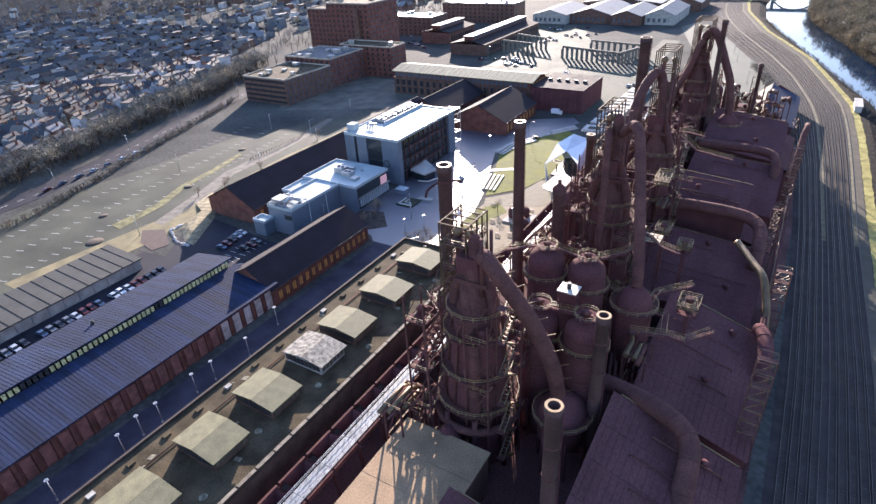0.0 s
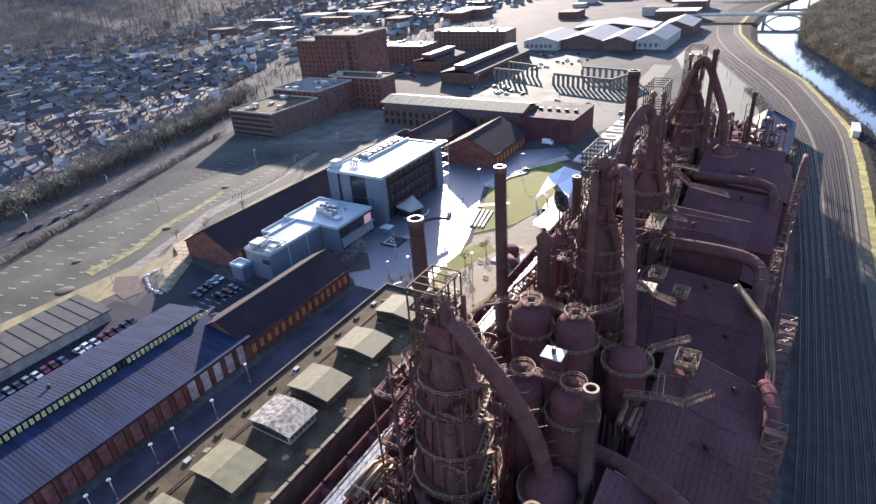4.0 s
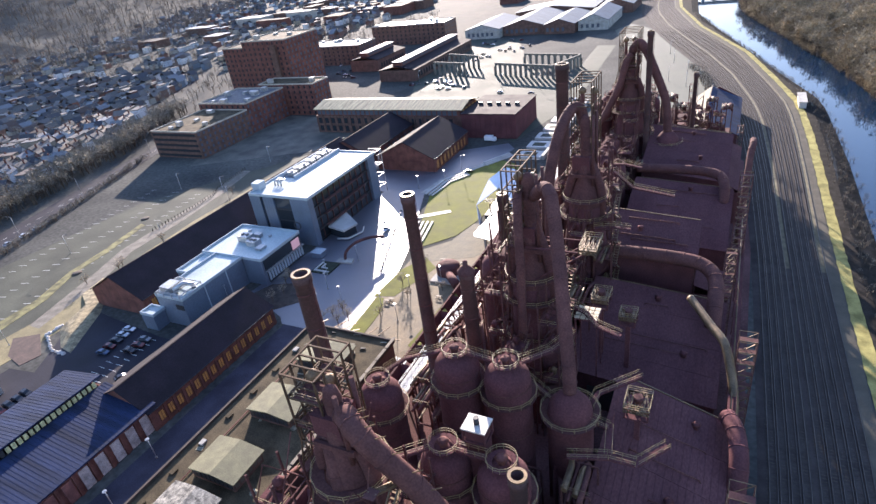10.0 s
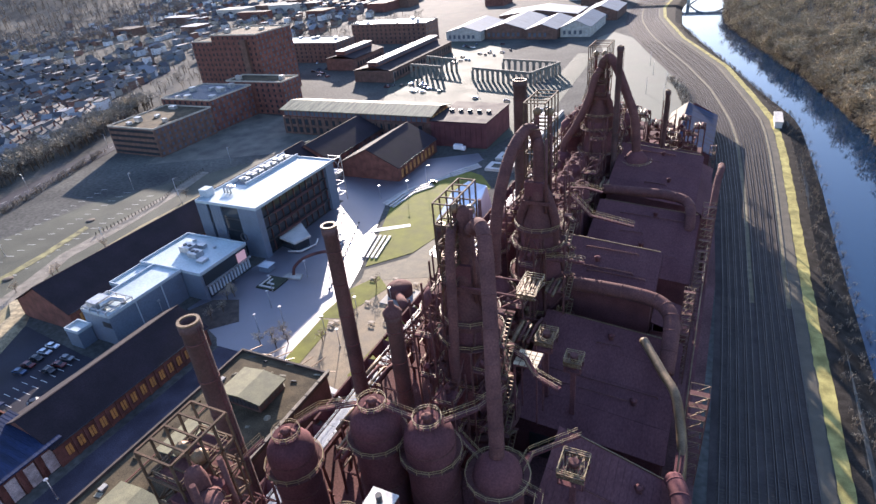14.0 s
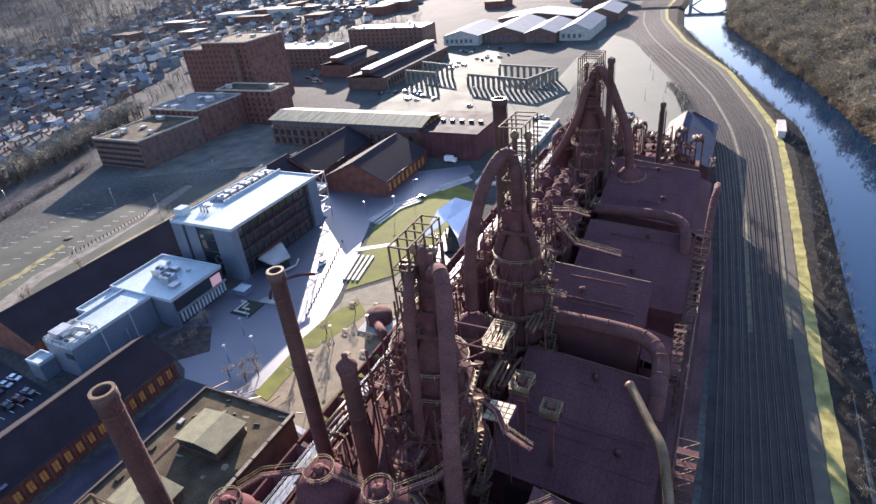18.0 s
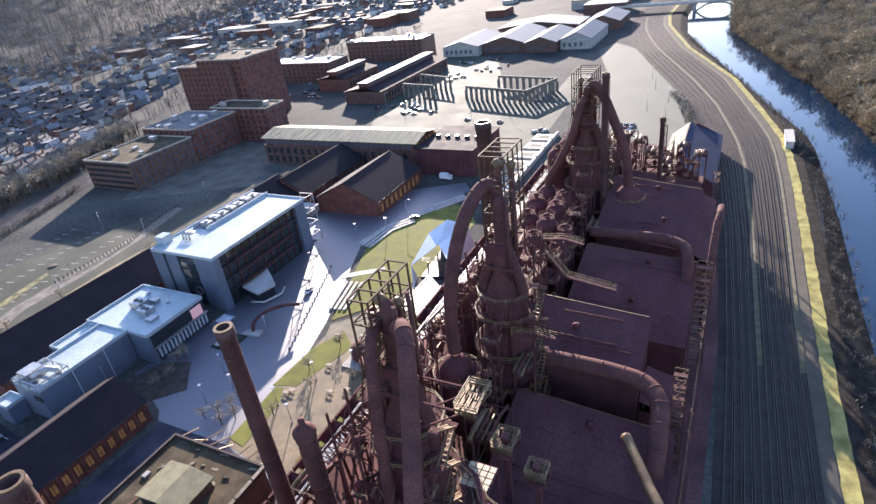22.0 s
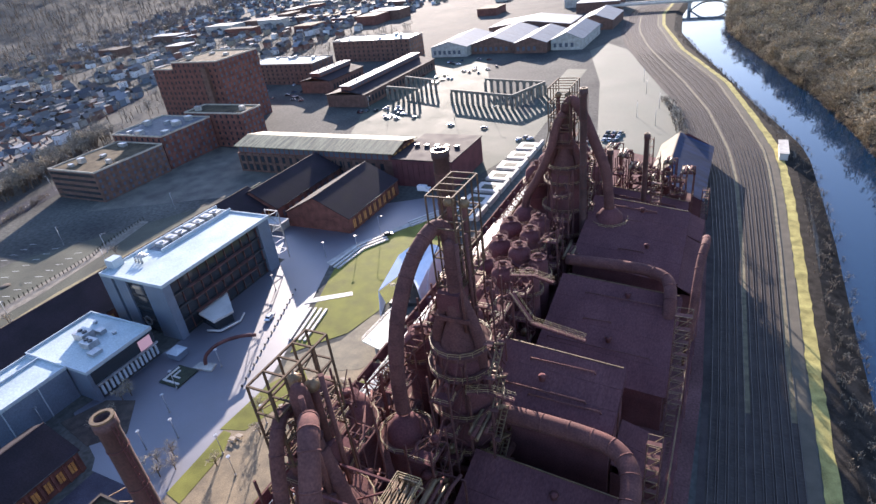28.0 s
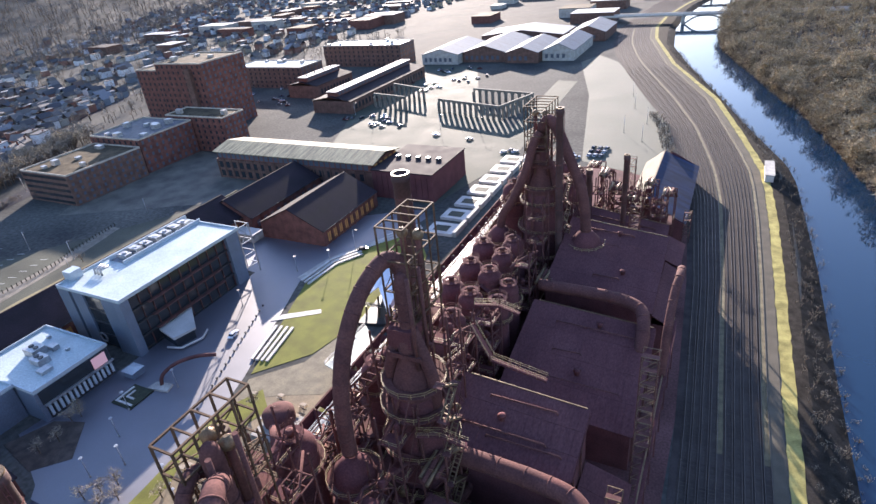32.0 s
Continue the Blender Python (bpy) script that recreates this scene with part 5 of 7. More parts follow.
def cast_house(x0, x1, y0, y1, z0, sx, sy, label, aisle=0, za=14.0):
    """A tall shed; its roof falls by sx away from the furnaces and by sy towards the near end; a low aisle runs along its outer side."""
    T = thing("cast_house", label, "cast house", ((x0 + x1) / 2, y0, 0), "cast houses")
    Z = lambda x, y: z0 - sx * (x - x0) - sy * (y1 - y)
    for y in (y0, y1 - 0.4):
        part("end_wall", Geo().add([(x0, y, 0), (x1, y, 0), (x1, y, Z(x1, y) - 0.4), (x0, y, Z(x0, y) - 0.4), (x0, y + 0.4, 0), (x1, y + 0.4, 0), (x1, y + 0.4, Z(x1, y) - 0.4), (x0, y + 0.4, Z(x0, y) - 0.4)], [(0, 1, 2, 3), (7, 6, 5, 4), (1, 5, 6, 2), (3, 7, 4, 0)]), RUST_DARK, T)
    for nm, x in (("outer_wall", x1 - 0.4), ("inner_wall", x0)):
        a, b = y0 + 0.41, y1 - 0.41
        part(nm, Geo().add([(x, a, 0), (x + 0.39, a, 0), (x + 0.39, b, 0), (x, b, 0), (x, a, Z(x1, a) - 0.5), (x + 0.39, a, Z(x1, a) - 0.5), (x + 0.39, b, Z(x1, b) - 0.5), (x, b, Z(x1, b) - 0.5)], [(3, 2, 1, 0), (4, 5, 6, 7), (0, 1, 5, 4), (1, 2, 6, 5), (2, 3, 7, 6), (3, 0, 4, 7)]), RUST_DARK, T)
    n = max(3, round((y1 - y0) / 8))
    for k in range(n):
        a, b = y0 - 0.5 + (y1 - y0 + 1) * k / n, y0 - 0.5 + (y1 - y0 + 1) * (k + 1) / n - 0.06
        u, w = x0 - 0.5, x1 + 0.6
        part("roof_sheet", slab4([(u, a, Z(u, a)), (w, a, Z(w, a)), (w, b, Z(w, b)), (u, b, Z(u, b))], 0.3), ROOFC, T)
        if k % 2:
            c = (a + b) / 2
            q = RNG.uniform(0.3, 0.8)
            vx = x0 + (x1 - x0) * q
            part("roof_vent", Geo().lathe(vx, c, [(0.6, Z(vx, c) - 0.4), (0.6, Z(vx, c) + 0.9), (0.9, Z(vx, c) + 1.0), (0.2, Z(vx, c) + 1.4)], 10), RUST_DARK, T)
    for k in range(3):
        a = y0 + (y1 - y0) * RNG.uniform(0.12, 0.9)
        u, w = sorted((x0 + (x1 - x0) * RNG.uniform(0.05, 0.5), x0 + (x1 - x0) * RNG.uniform(0.5, 0.95)))
        q = RNG.uniform(0.08, 0.22)
        part("roof_pipe", Geo().tube([(u, a, Z(u, a) - 0.2), (u, a, Z(u, a) + 0.5), (w, a + 0.6, Z(w, a + 0.6) + 0.5), (w + 0.3, a + 0.6, Z(w, a + 0.6) - 0.4)], q, 7), RUST, T)
    rb = Geo()
    x = x0 + 0.6
    while x < x1:
        rb.bar((x, y0 - 0.4, Z(x, y0 - 0.4) + 0.04), (x, y1 + 0.4, Z(x, y1 + 0.4) + 0.02), 0.08, 0.05)
        x += 1.3
    tagged(part("roof_ribs", rb, ROOFC, T), kind="stuff")
    # thin pale strip painted in for the sunlit roof edge
    part("verge_strip", Geo().bar((x0 + 1, y1 + 0.55, Z(x0 + 1, y1) + 0.2), (x1, y1 + 0.55, Z(x1, y1) + 0.2), 0.22), RUST_PALE, T)
    part("eaves_beam", Geo().bar((x1 + 0.65, y0, Z(x1, y0) - 0.6), (x1 + 0.65, y1, Z(x1, y1) - 0.6), 0.25, 0.5), RUST_DARK, T)
    y = y0 + 3
    while y < y1 - 2:
        part("wall_post", Geo().box(x1 + 0.003, y, 0, x1 + 0.35, y + 0.4, Z(x1, y) - 0.9), RUST, T)
        y += 6
    part("bay_opening", Geo().box(x0 + 4, y0 - 0.05, 0.2, x0 + 12, y0 - 0.003, 7), BLACK_STEEL, T)
    if aisle:
        part("aisle_wall", Geo().box(x1 + aisle - 0.4, y0 + 1, 0, x1 + aisle, y1 - 1, za - 2.9), RUST_DARK, T)
        for yy in (y0 + 1, y1 - 1.4):
            part("aisle_end", Geo().box(x1 + 0.36, yy, 0, x1 + aisle - 0.41, yy + 0.4, za - 3), RUST_DARK, T)
        m = max(2, round((y1 - y0) / 12))
        for k in range(m):
            a, b = y0 + 0.8 + (y1 - y0 - 1.6) * k / m, y0 + 0.8 + (y1 - y0 - 1.6) * (k + 1) / m - 0.08
            part("aisle_roof", slab4([(x1 + 0.37, a, za), (x1 + aisle + 0.4, a, za - 2.8), (x1 + aisle + 0.4, b, za - 2.8), (x1 + 0.37, b, za)], 0.25), ROOFC, T)
    return T


cast_house(111, 136, -13, 1, 27.5, 0.08, 0.24, "tall dark corrugated cast house in shade", 9, 13)
cast_house(113, 141, 51, 82, 26, 0.12, 0.20, "tall dark corrugated cast house in shade", 5, 15)
cast_house(112, 139, 88, 106, 19, 0.15, 0.20, "dark corrugated cast house behind the far furnace", 6, 12)
cast_house(113, 144, -52, -22, 18, 0.10, 0.22, "low dark corrugated shed in deep shade")
cast_house(113, 143, 12, 42, 20, 0.08, 0.22, "low dark corrugated shed in deep shade")
cast_house(126, 149, -96, -60, 19, 0.35, 0.12, "low dark corrugated shed roof in shade")
cast_house(124, 148, -136, -104, 20, 0.35, 0.12, "low dark corrugated shed roof in shade")
cast_house(108, 148, -200, -142, 24, 0.25, 0.10, "dark corrugated hall roof in shade")
# long gabled barn beside the railway: sun and shade put into the two slope colours
T = thing("rail_barn", "long gabled barn, sunlit slope coloured tan and shaded slope coloured blue-grey", "barn", (133, 124, 0))
part("wall", Geo().box(122, 124, 0, 143, 184, 7.9), RUST_DARK, T)
part("end_wall", Geo().gable_wall(122, 143, 124.02, 7.904, 13.6, 0.4), RUST_DARK, T)
part("end_wall", Geo().gable_wall(122, 143, 183.5, 7.904, 13.6, 0.4), RUST_DARK, T)
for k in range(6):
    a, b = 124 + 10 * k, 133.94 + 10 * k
    part("roof_sheet", slab4([(121.4, a, 7.8), (129, a, 14), (129, b, 14), (121.4, b, 7.8)], 0.25), mat("sunlit_tan_sheet_roof", (0.10, 0.085, 0.05), 0.85, 0.25, 0.4, 4.0, 0.15), T)
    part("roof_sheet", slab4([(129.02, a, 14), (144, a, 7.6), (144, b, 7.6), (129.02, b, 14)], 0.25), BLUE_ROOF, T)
part("ridge_cap", Geo().bar((129, 123.9, 14.1), (129, 184.1, 14.1), 0.5, 0.2), RUST_PALE, T)
# pipe and walkway along the yard's outer edge
T = thing("edge_gallery", "long pale railed pipe gallery along the yard edge", "gallery", (147.3, -60, 0))
for k in range(14):
    a, b = -58 + 8 * k, -50.06 + 8 * k
    part("deck", Geo().box(146.4, a, 13.5, 147.9, b, 13.7), RUST_DARK, T)
    part("trestle_leg", Geo().bar((146.8, a + 4, 0), (147.1, a + 4, 13.5), 0.3).bar((147.8, a + 4, 0), (147.4, a + 4, 13.5), 0.3), RUST_DARK, T)
    part("handrail", Geo().railing([(147.9, a, 13.7), (147.9, b, 13.7)], w=0.07), RUST, T)
part("pipe", Geo().tube([(147.0, -59, 14.1), (147.0, 0, 14.1), (147.0, 54, 14.1)], 0.16, 8), RUST_PALE, T)
# sunlit slab roof between the trestle and the first furnace
T = thing("boiler_house", "long low house with flat tan and brown roof boards", "house", (95, -123, 0))
part("wall", Geo().box(86, -260, 0, 105, -123, 11.5), BRICK_BROWN, T)
for k in range(17):
    a, b = -123 - 8 * k, -130.94 - 8 * k
    for j in range(2):
        part("roof_board", Geo().box(85.6 + 10 * j, b, 11.5 + 0.03 * ((k + j) % 2), 95.55 + 10 * j, a, 12 + 0.03 * ((k + j) % 2)), mat("tan_flat_roof_board", (0.31, 0.205, 0.115), 0.85, 0.3, 0.12, 3.0, 0.2, island=0.18), T)


def trestle():
    """The elevated ore trestle with its walkway, running the length of the site."""
    T = thing("ore_trestle", "rusty elevated ore trestle with pale walkway deck", "trestle", (74, -54, 0))
    y = -260
    while y < 128:
        part("bent", Geo().bar((70.5, y, 0), (71.5, y, 8), 0.5).bar((79.5, y, 0), (78.5, y, 8), 0.5).bar((70.5, y, 8), (79.5, y, 8), 0.5).bar((70.7, y, 1), (79, y, 7.6), 0.25), RUST, T)
        part("girder", Geo().box(71, y + 0.3, 8.26, 71.5, y + 7.7, 9.4), RUST, T)
        part("girder", Geo().box(78.5, y + 0.3, 8.26, 79, y + 7.7, 9.4), RUST, T)
        part("deck_panel", Geo().box(75.4, y + 0.05, 9.41, 78.3, y + 7.95, 9.55), mat("pale_walkway_grating", (0.24, 0.25, 0.255), 0.6, 0.3, 0.5, 5.0, 0.1, 0.2), T)
        part("handrail", Geo().railing([(75.4, y, 9.55), (75.4, y + 8, 9.55)]).railing([(78.3, y, 9.55), (78.3, y + 8, 9.55)]), STEEL_GREY, T)
        part("ore_chute", Geo().add([(71.6, y + 1, 9.4), (74.8, y + 1, 9.4), (74.8, y + 7, 9.4), (71.6, y + 7, 9.4), (72.8, y + 3, 5), (73.6, y + 3, 5), (73.6, y + 5, 5), (72.8, y + 5, 5)], [(0, 1, 5, 4), (1, 2, 6, 5), (2, 3, 7, 6), (3, 0, 4, 7)]), RUST_DARK, T)
        y += 8


trestle()


def stair_tower(x, y, w, h):
    """A lattice stair tower at the edge of the railway."""
    T = thing("lattice_tower", "open lattice stair tower of weathered steel", "tower", (x, y, 0), "lattice towers")
    for sx in (0, w):
        for sy in (0, w):
            part("post", Geo().bar((x + sx, y + sy, 0), (x + sx, y + sy, h), 0.2), RUST, T)
    n = int(h / 3)
    for i in range(n):
        z0, z1 = h * i / n, h * (i + 1) / n
        g = Geo()
        for sx in (0, w):
            g.bar((x + sx, y, z0), (x + sx, y + w, z1), 0.09).bar((x + sx, y + w, z0), (x + sx, y, z1), 0.09)
        for sy in (0, w):
            g.bar((x, y + sy, z0), (x + w, y + sy, z1), 0.09).bar((x, y + sy, z1), (x + w, y + sy, z1), 0.1)
        part("bracing", g, RUST_PALE, T)
        part("landing", Geo().box(x, y, z1 - 0.1, x + w, y + w * 0.4, z1), RUST, T)
    return T


for x, y, w, h in ((146.5, -92, 3.4, 29), (147.2, -48, 3.4, 24), (144.4, 5, 3.0, 38), (143.2, -18, 2.4, 27), (129, 88, 3.0, 29), (143, 124, 2.5, 12), (121.5, 130, 2.5, 29)):
    stair_tower(x, y, w, h)

# raised decks and lattice platforms that catch the sun
for x0, y0, x1, y1, z, lab in ((117, -58, 120.4, -52.2, 47, "flat lattice gantry bracketed out from the furnace"), (117, -47.5, 120.8, -43, 28.5, "railed platform carrying winch machinery"), (109, -100, 113, -96.5, 38, "pale square roof of a lift shaft"), (123.4, -49, 127, -46, 26, "small railed platform above a dark roof"), (129, -75, 133.5, -70, 25, "railed winch platform on steel posts")):
    T = thing("work_platform", lab, "platform", ((x0 + x1) / 2, (y0 + y1) / 2, 0), "work platforms")
    if z > 40:
        for y in (y0 + 0.4, y1 - 0.4):
            part("bracket_arm", Geo().bar((106, y, z - 0.9), (x1, y, z - 0.9), 0.3).bar((107, y, z - 9), (x0 + 1, y, z - 1), 0.25), RUST_DARK, T)
    else:
        for x in (x0 + 0.2, x1 - 0.2):
            for y in (y0 + 0.2, y1 - 0.2):
                part("post", Geo().bar((x, y, z - 2.5), (x, y, z - 0.15), 0.3), RUST_DARK, T)
        part("support_shaft", Geo().box((x0 + x1) / 2 - 0.5, (y0 + y1) / 2 - 0.5, 0, (x0 + x1) / 2 + 0.5, (y0 + y1) / 2 + 0.5, z - 2.0), RUST_DARK, T)
        part("cross_head", Geo().box(x0 + 0.1, y0 + 0.1, z - 2.7, x1 - 0.1, y1 - 0.1, z - 2.4), RUST_DARK, T)
    if "square" in lab:
        part("lift_shaft", Geo().box(x0 + 0.4, y0 + 0.4, 0, x1 - 0.4, y1 - 0.4, z - 0.2), RUST_DARK, T)
        part("roof_plate", Geo().box(x0, y0, z - 0.15, x1, y1, z + 0.1), mat("pale_sheet_plate", (0.52, 0.48, 0.42), 0.5, 0.2, 0.6), T)
        part("vent_cowl", Geo().cyl((x0 + x1) / 2, (y0 + y1) / 2, z, z + 1.4, 0.45, n=10), BLACK_STEEL, T)
    else:
        part("truss", Geo().truss((x0, (y0 + y1) / 2, z - 0.4), (x1, (y0 + y1) / 2, z - 0.4), y1 - y0, 0.8, 4, 0.25), RUST_PALE, T)
        part("handrail", Geo().railing([(x0, y0, z), (x1, y0, z), (x1, y1, z), (x0, y1, z)], closed=True), RAILING, T)
        if z < 40:
            part("winch", Geo().cyl((x0 + x1) / 2, (y0 + y1) / 2, z, z + 1.2, 0.8, n=12), RUST, T)
T = thing("skylight_grid", "pale gridded skylight lying on a dark roof", "skylight", (118, -55, 0))
for x in (115.9, 120.3):
    for y in (-57.1, -52.7):
        part("leg", Geo().bar((x, y, 15), (x, y, 29.8), 0.3), RUST_DARK, T)
part("tray", Geo().box(115.6, -57.4, 29.7, 120.6, -52.4, 29.99), RUST_DARK, T)
for i in range(4):
    for j in range(4):
        part("pane", Geo().box(115.7 + i * 1.2, -57.3 + j * 1.2, 30.0, 116.7 + i * 1.2, -56.3 + j * 1.2, 30.15), mat("pale_grating", (0.50, 0.42, 0.28), 0.6, 0.2, 0.8), T)


def gallery(label, x0, x1, y0, y1, h):
    """An invented blind mass of dark steel between the stoves that blocks light, with buttresses and a walkway on top.
    """
    T = thing("stove_gallery", label, "gallery", ((x0 + x1) / 2, y0, 0), "stove galleries")
    part("body", Geo().box(x0, y0, 0, x1, y1, h), RUST_DARK, T)
    part("roof", Geo().gable(x0, x1, y0, y1, h, h + 1.6, 0.2, 0.3), RUST_DARK, T)
    y = y0 + 1
    while y < y1:
        part("buttress", Geo().box(x1 + 0.003, y, 0, x1 + 0.5, y + 0.5, h - 0.5), RUST, T)
        y += 5
    part("handrail", Geo().railing([(x0 + 0.2, y0, h + 0.4), (x0 + 0.2, y1, h + 0.4)]), RUST_PALE, T)


# added volume, shades the cast houses behind it
gallery("low dark steel gallery added to block light on the cast houses", 98, 102, 36, 66, 24)
for x, y, r, h in ((100, 7, 3.2, 30), (100.5, 17, 3.2, 30), (101, 27, 3.2, 30), (101, 40, 3.2, 29), (101, 50, 3.2, 29), (100.5, 60, 3.2, 28), (99, 96, 3.5, 33), (99.5, 106, 3.5, 33), (100, 116, 3.4, 31), (107.5, 101, 3.2, 29), (108, 112, 3.2, 29), (107, 38, 2.6, 27), (107, 30, 2.6, 27)):
    stove(x, y, r, h)


def pipe_rack(x, y, w, l, h, seed):
    """A crowded steel rack: legs, beams, pipes of several sizes, a railed deck, a ladder."""
    r = random.Random(seed)
    T = thing("pipe_rack", "crowded rusty pipe rack with railed deck", "pipe rack", (x, y, 0), "pipe racks")
    for sx in (0, w):
        for sy in (0, l):
            part("leg", Geo().bar((x + sx, y + sy, 0), (x + sx, y + sy, h), 0.35), RUST, T)
    for z in (h * 0.55, h):
        part("beam", Geo().bar((x, y, z), (x + w, y, z), 0.3), RUST, T)
        part("beam", Geo().bar((x, y + l, z), (x + w, y + l, z), 0.3), RUST, T)
        part("side_beam", Geo().bar((x, y, z), (x, y + l, z), 0.3), RUST_PALE, T)
    part("brace", Geo().bar((x, y, h * 0.55), (x, y + l, h), 0.2), RUST, T)
    for k in range(4):
        px_, rr = x + w * (k + 0.7) / 5, r.uniform(0.18, 0.55)
        z = h + 0.15 + rr
        part("pipe", Geo().tube([(px_, y - r.uniform(0, 3), z), (px_, y + l * 0.7, z), (px_ + r.uniform(-1, 1), y + l + r.uniform(0, 2), z - r.uniform(0, 4))], rr, 8), RUST if k % 2 else RUST_PALE, T)
    part("deck", Geo().box(x + w * 0.55, y, h * 0.55 + 0.16, x + w, y + l, h * 0.55 + 0.28), RUST, T)
    part("handrail", Geo().railing([(x + w, y, h * 0.55 + 0.28), (x + w, y + l, h * 0.55 + 0.28)]), RUST_PALE, T)
    part("handrail", Geo().railing([(x, y, h + 0.15), (x + w, y, h + 0.15)]), RUST_PALE, T)
    return T


k = 0
for y in (-128, -122, -100, -90, -76, -70, -62, -44, -36, -24, -16, -8, 4, 16, 28, 40, 52, 66, 84, 98, 110):
    pipe_rack(82.5 + RNG.uniform(-1.5, 2.5), y, RNG.uniform(4, 6), RNG.uniform(5, 9), RNG.uniform(9, 19), k)
    k += 1
for x, y, h in ((111, -92, 14), (122, -92, 20), (109.5, -40, 22), (110, 52, 20), (118, 112, 24), (124, 113, 20), (130, 111, 27), (136, 110, 24), (112, 128, 22), (113, 118, 26), (106, 131, 24), (100, 130, 22), (112, -22, 24), (100, -92, 20)):
    pipe_rack(x, y, RNG.uniform(4, 6), RNG.uniform(5, 8), h, k)
    k += 1


def framework(x0, y0, x1, y1, z0, z1, seed, levels=3):
    """A crowded open steel framework: posts, floors with rails, braces, pipes, a tank and a stair."""
    r = random.Random(900 + seed)
    T = thing("steel_framework", "open rusty steel framework crowded with pipes and rails", "framework", ((x0 + x1) / 2, (y0 + y1) / 2, 0), "steel frameworks")
    for x in (x0, x1):
        for y in (y0, y1):
            part("post", Geo().bar((x, y, 0), (x, y, z1 + r.uniform(0, 2.5)), 0.32), RUST, T)
    for i in range(levels):
        z = z0 + (z1 - z0) * (i + 0.5 + r.uniform(-0.1, 0.2)) / levels
        g = Geo()
        for x in np.linspace(x0, x1, 4):
            g.bar((x, y0, z), (x, y1, z), 0.22)
        for y in np.linspace(y0, y1, 4):
            g.bar((x0, y, z + 0.003), (x1, y, z + 0.003), 0.2)
        part("floor_frame", g, RUST, T)
        ym = y0 + (y1 - y0) * r.uniform(0.35, 0.7)
        part("grating", Geo().box(x0, y0, z + 0.12, x1, ym, z + 0.18), RUST_DARK, T)
        part("handrail", Geo().railing([(x0, y0, z + 0.18), (x1, y0, z + 0.18), (x1, ym, z + 0.18)], w=0.08, step=1.6), RAILING, T)
        zn = z + (z1 - z0) / levels * 0.9
        part("brace", Geo().bar((x1, y0, z), (x1, y1, zn), 0.15).bar((x1, y1, z), (x1, y0, zn), 0.15).bar((x0, y0, z), (x1, y0, zn), 0.15), RUST, T)
        part("pipe", Geo().tube([(r.uniform(x0, x1), y0 - r.uniform(0, 3), z + 0.9), (x0 + (x1 - x0) * r.random(), (y0 + y1) / 2, z + 0.9), (r.uniform(x0, x1), y1 + r.uniform(0, 3), z + r.uniform(-2, 3))], r.uniform(0.15, 0.4), 7), RUST, T)
        k = r.uniform(0.4, 0.9)
        cx_, cy_ = r.uniform(x0 + 1, x1 - 1), r.uniform(y0 + 1, y1 - 1)
        part("valve", Geo().lathe(cx_, cy_, [(k, z + 0.2), (k, z + 1.2), (k * 1.3, z + 1.3), (k * 0.4, z + 2.1)], 9), RUST_DARK if i else RUST_PALE, T)
    st = Geo().bar((x0 - 0.9, y0, z0), (x0 - 0.9, y1, z0 + (y1 - y0) * 0.8), 0.12, 0.25).bar((x0 - 0.1, y0, z0), (x0 - 0.1, y1, z0 + (y1 - y0) * 0.8), 0.12, 0.25)
    for j in range(10):
        q = (j + 0.5) / 10
        st.box(x0 - 0.9, y0 + (y1 - y0) * q - 0.12, z0 + (y1 - y0) * 0.8 * q, x0 - 0.1, y0 + (y1 - y0) * q + 0.12, z0 + (y1 - y0) * 0.8 * q + 0.05)
    part("stair_flight", st, RAILING, T)
    return T


for k, (x0, y0, x1, y1, z0, z1) in enumerate((
        (86, -121, 90.5, -115, 8, 40), (98, -119, 103, -115, 8, 38), (87, -104, 92, -99, 8, 34), (102, -110, 106, -105.5, 8, 36),
        (98.5, -64, 102.5, -59, 10, 44), (99, -44, 103, -38, 10, 40), (110, -64, 114, -58, 12, 36), (104, -70, 108.5, -64, 8, 30),
        (106, -25, 110, -19, 10, 36), (93.5, -22, 97.5, -15, 8, 32), (99, -13, 103, -7, 14, 44), (111.5, -20, 116, -15.5, 12, 34), (105, -34, 110, -28, 8, 28),
        (85, -24, 89, -17, 8, 24), (106, 2, 110.5, 8, 14, 36), (105, 18, 110, 24, 8, 30), (105, 46, 110, 52, 8, 30), (104, 62, 109, 68, 12, 38),
        (107, 86, 111.5, 92, 12, 38), (96, 86, 100, 92, 12, 36), (113, 108, 117, 114, 8, 26), (124, 108, 128.5, 114, 8, 27), (133, 107, 138, 112, 8, 24), (118, 116, 123, 122, 8, 23), (128, 116, 132, 122, 8, 22),
        (94, -47, 98, -41.5, 10, 41), (89.5, -37, 93.5, -31, 10, 38), (109.5, -9, 113, -4, 20, 47))):
    framework(x0, y0, x1, y1, z0, z1, k)
# ---- the far buildings ----


def pane_grid(parent, face, at, centres, sills, w, h, material, name="window", depth=0.12):
    """Alike windows on one wall; they share one mesh."""
    s = 1 if face[0] == "+" else -1
    g = Geo()
    p0, p1 = sorted((0.004 * s, depth * s))
    g.box(p0, -w / 2, 0, p1, w / 2, h) if face[1] == "x" else g.box(-w / 2, p0, 0, w / 2, p1, h)
    me = mesh_of(name, g, material)
    L = parent.location
    for z in sills:
        for c in centres:
            ob = new(name, me)
            ob.parent = parent
            ob.location = (at - L.x, c - L.y, z - L.z) if face[1] == "x" else (c - L.x, at - L.y, z - L.z)


# lighter copy of the window glass, sky reflection put into its base colour
WIN_SKY = plain("sky_lit_window_glass", (0.10, 0.11, 0.13), 0.25)
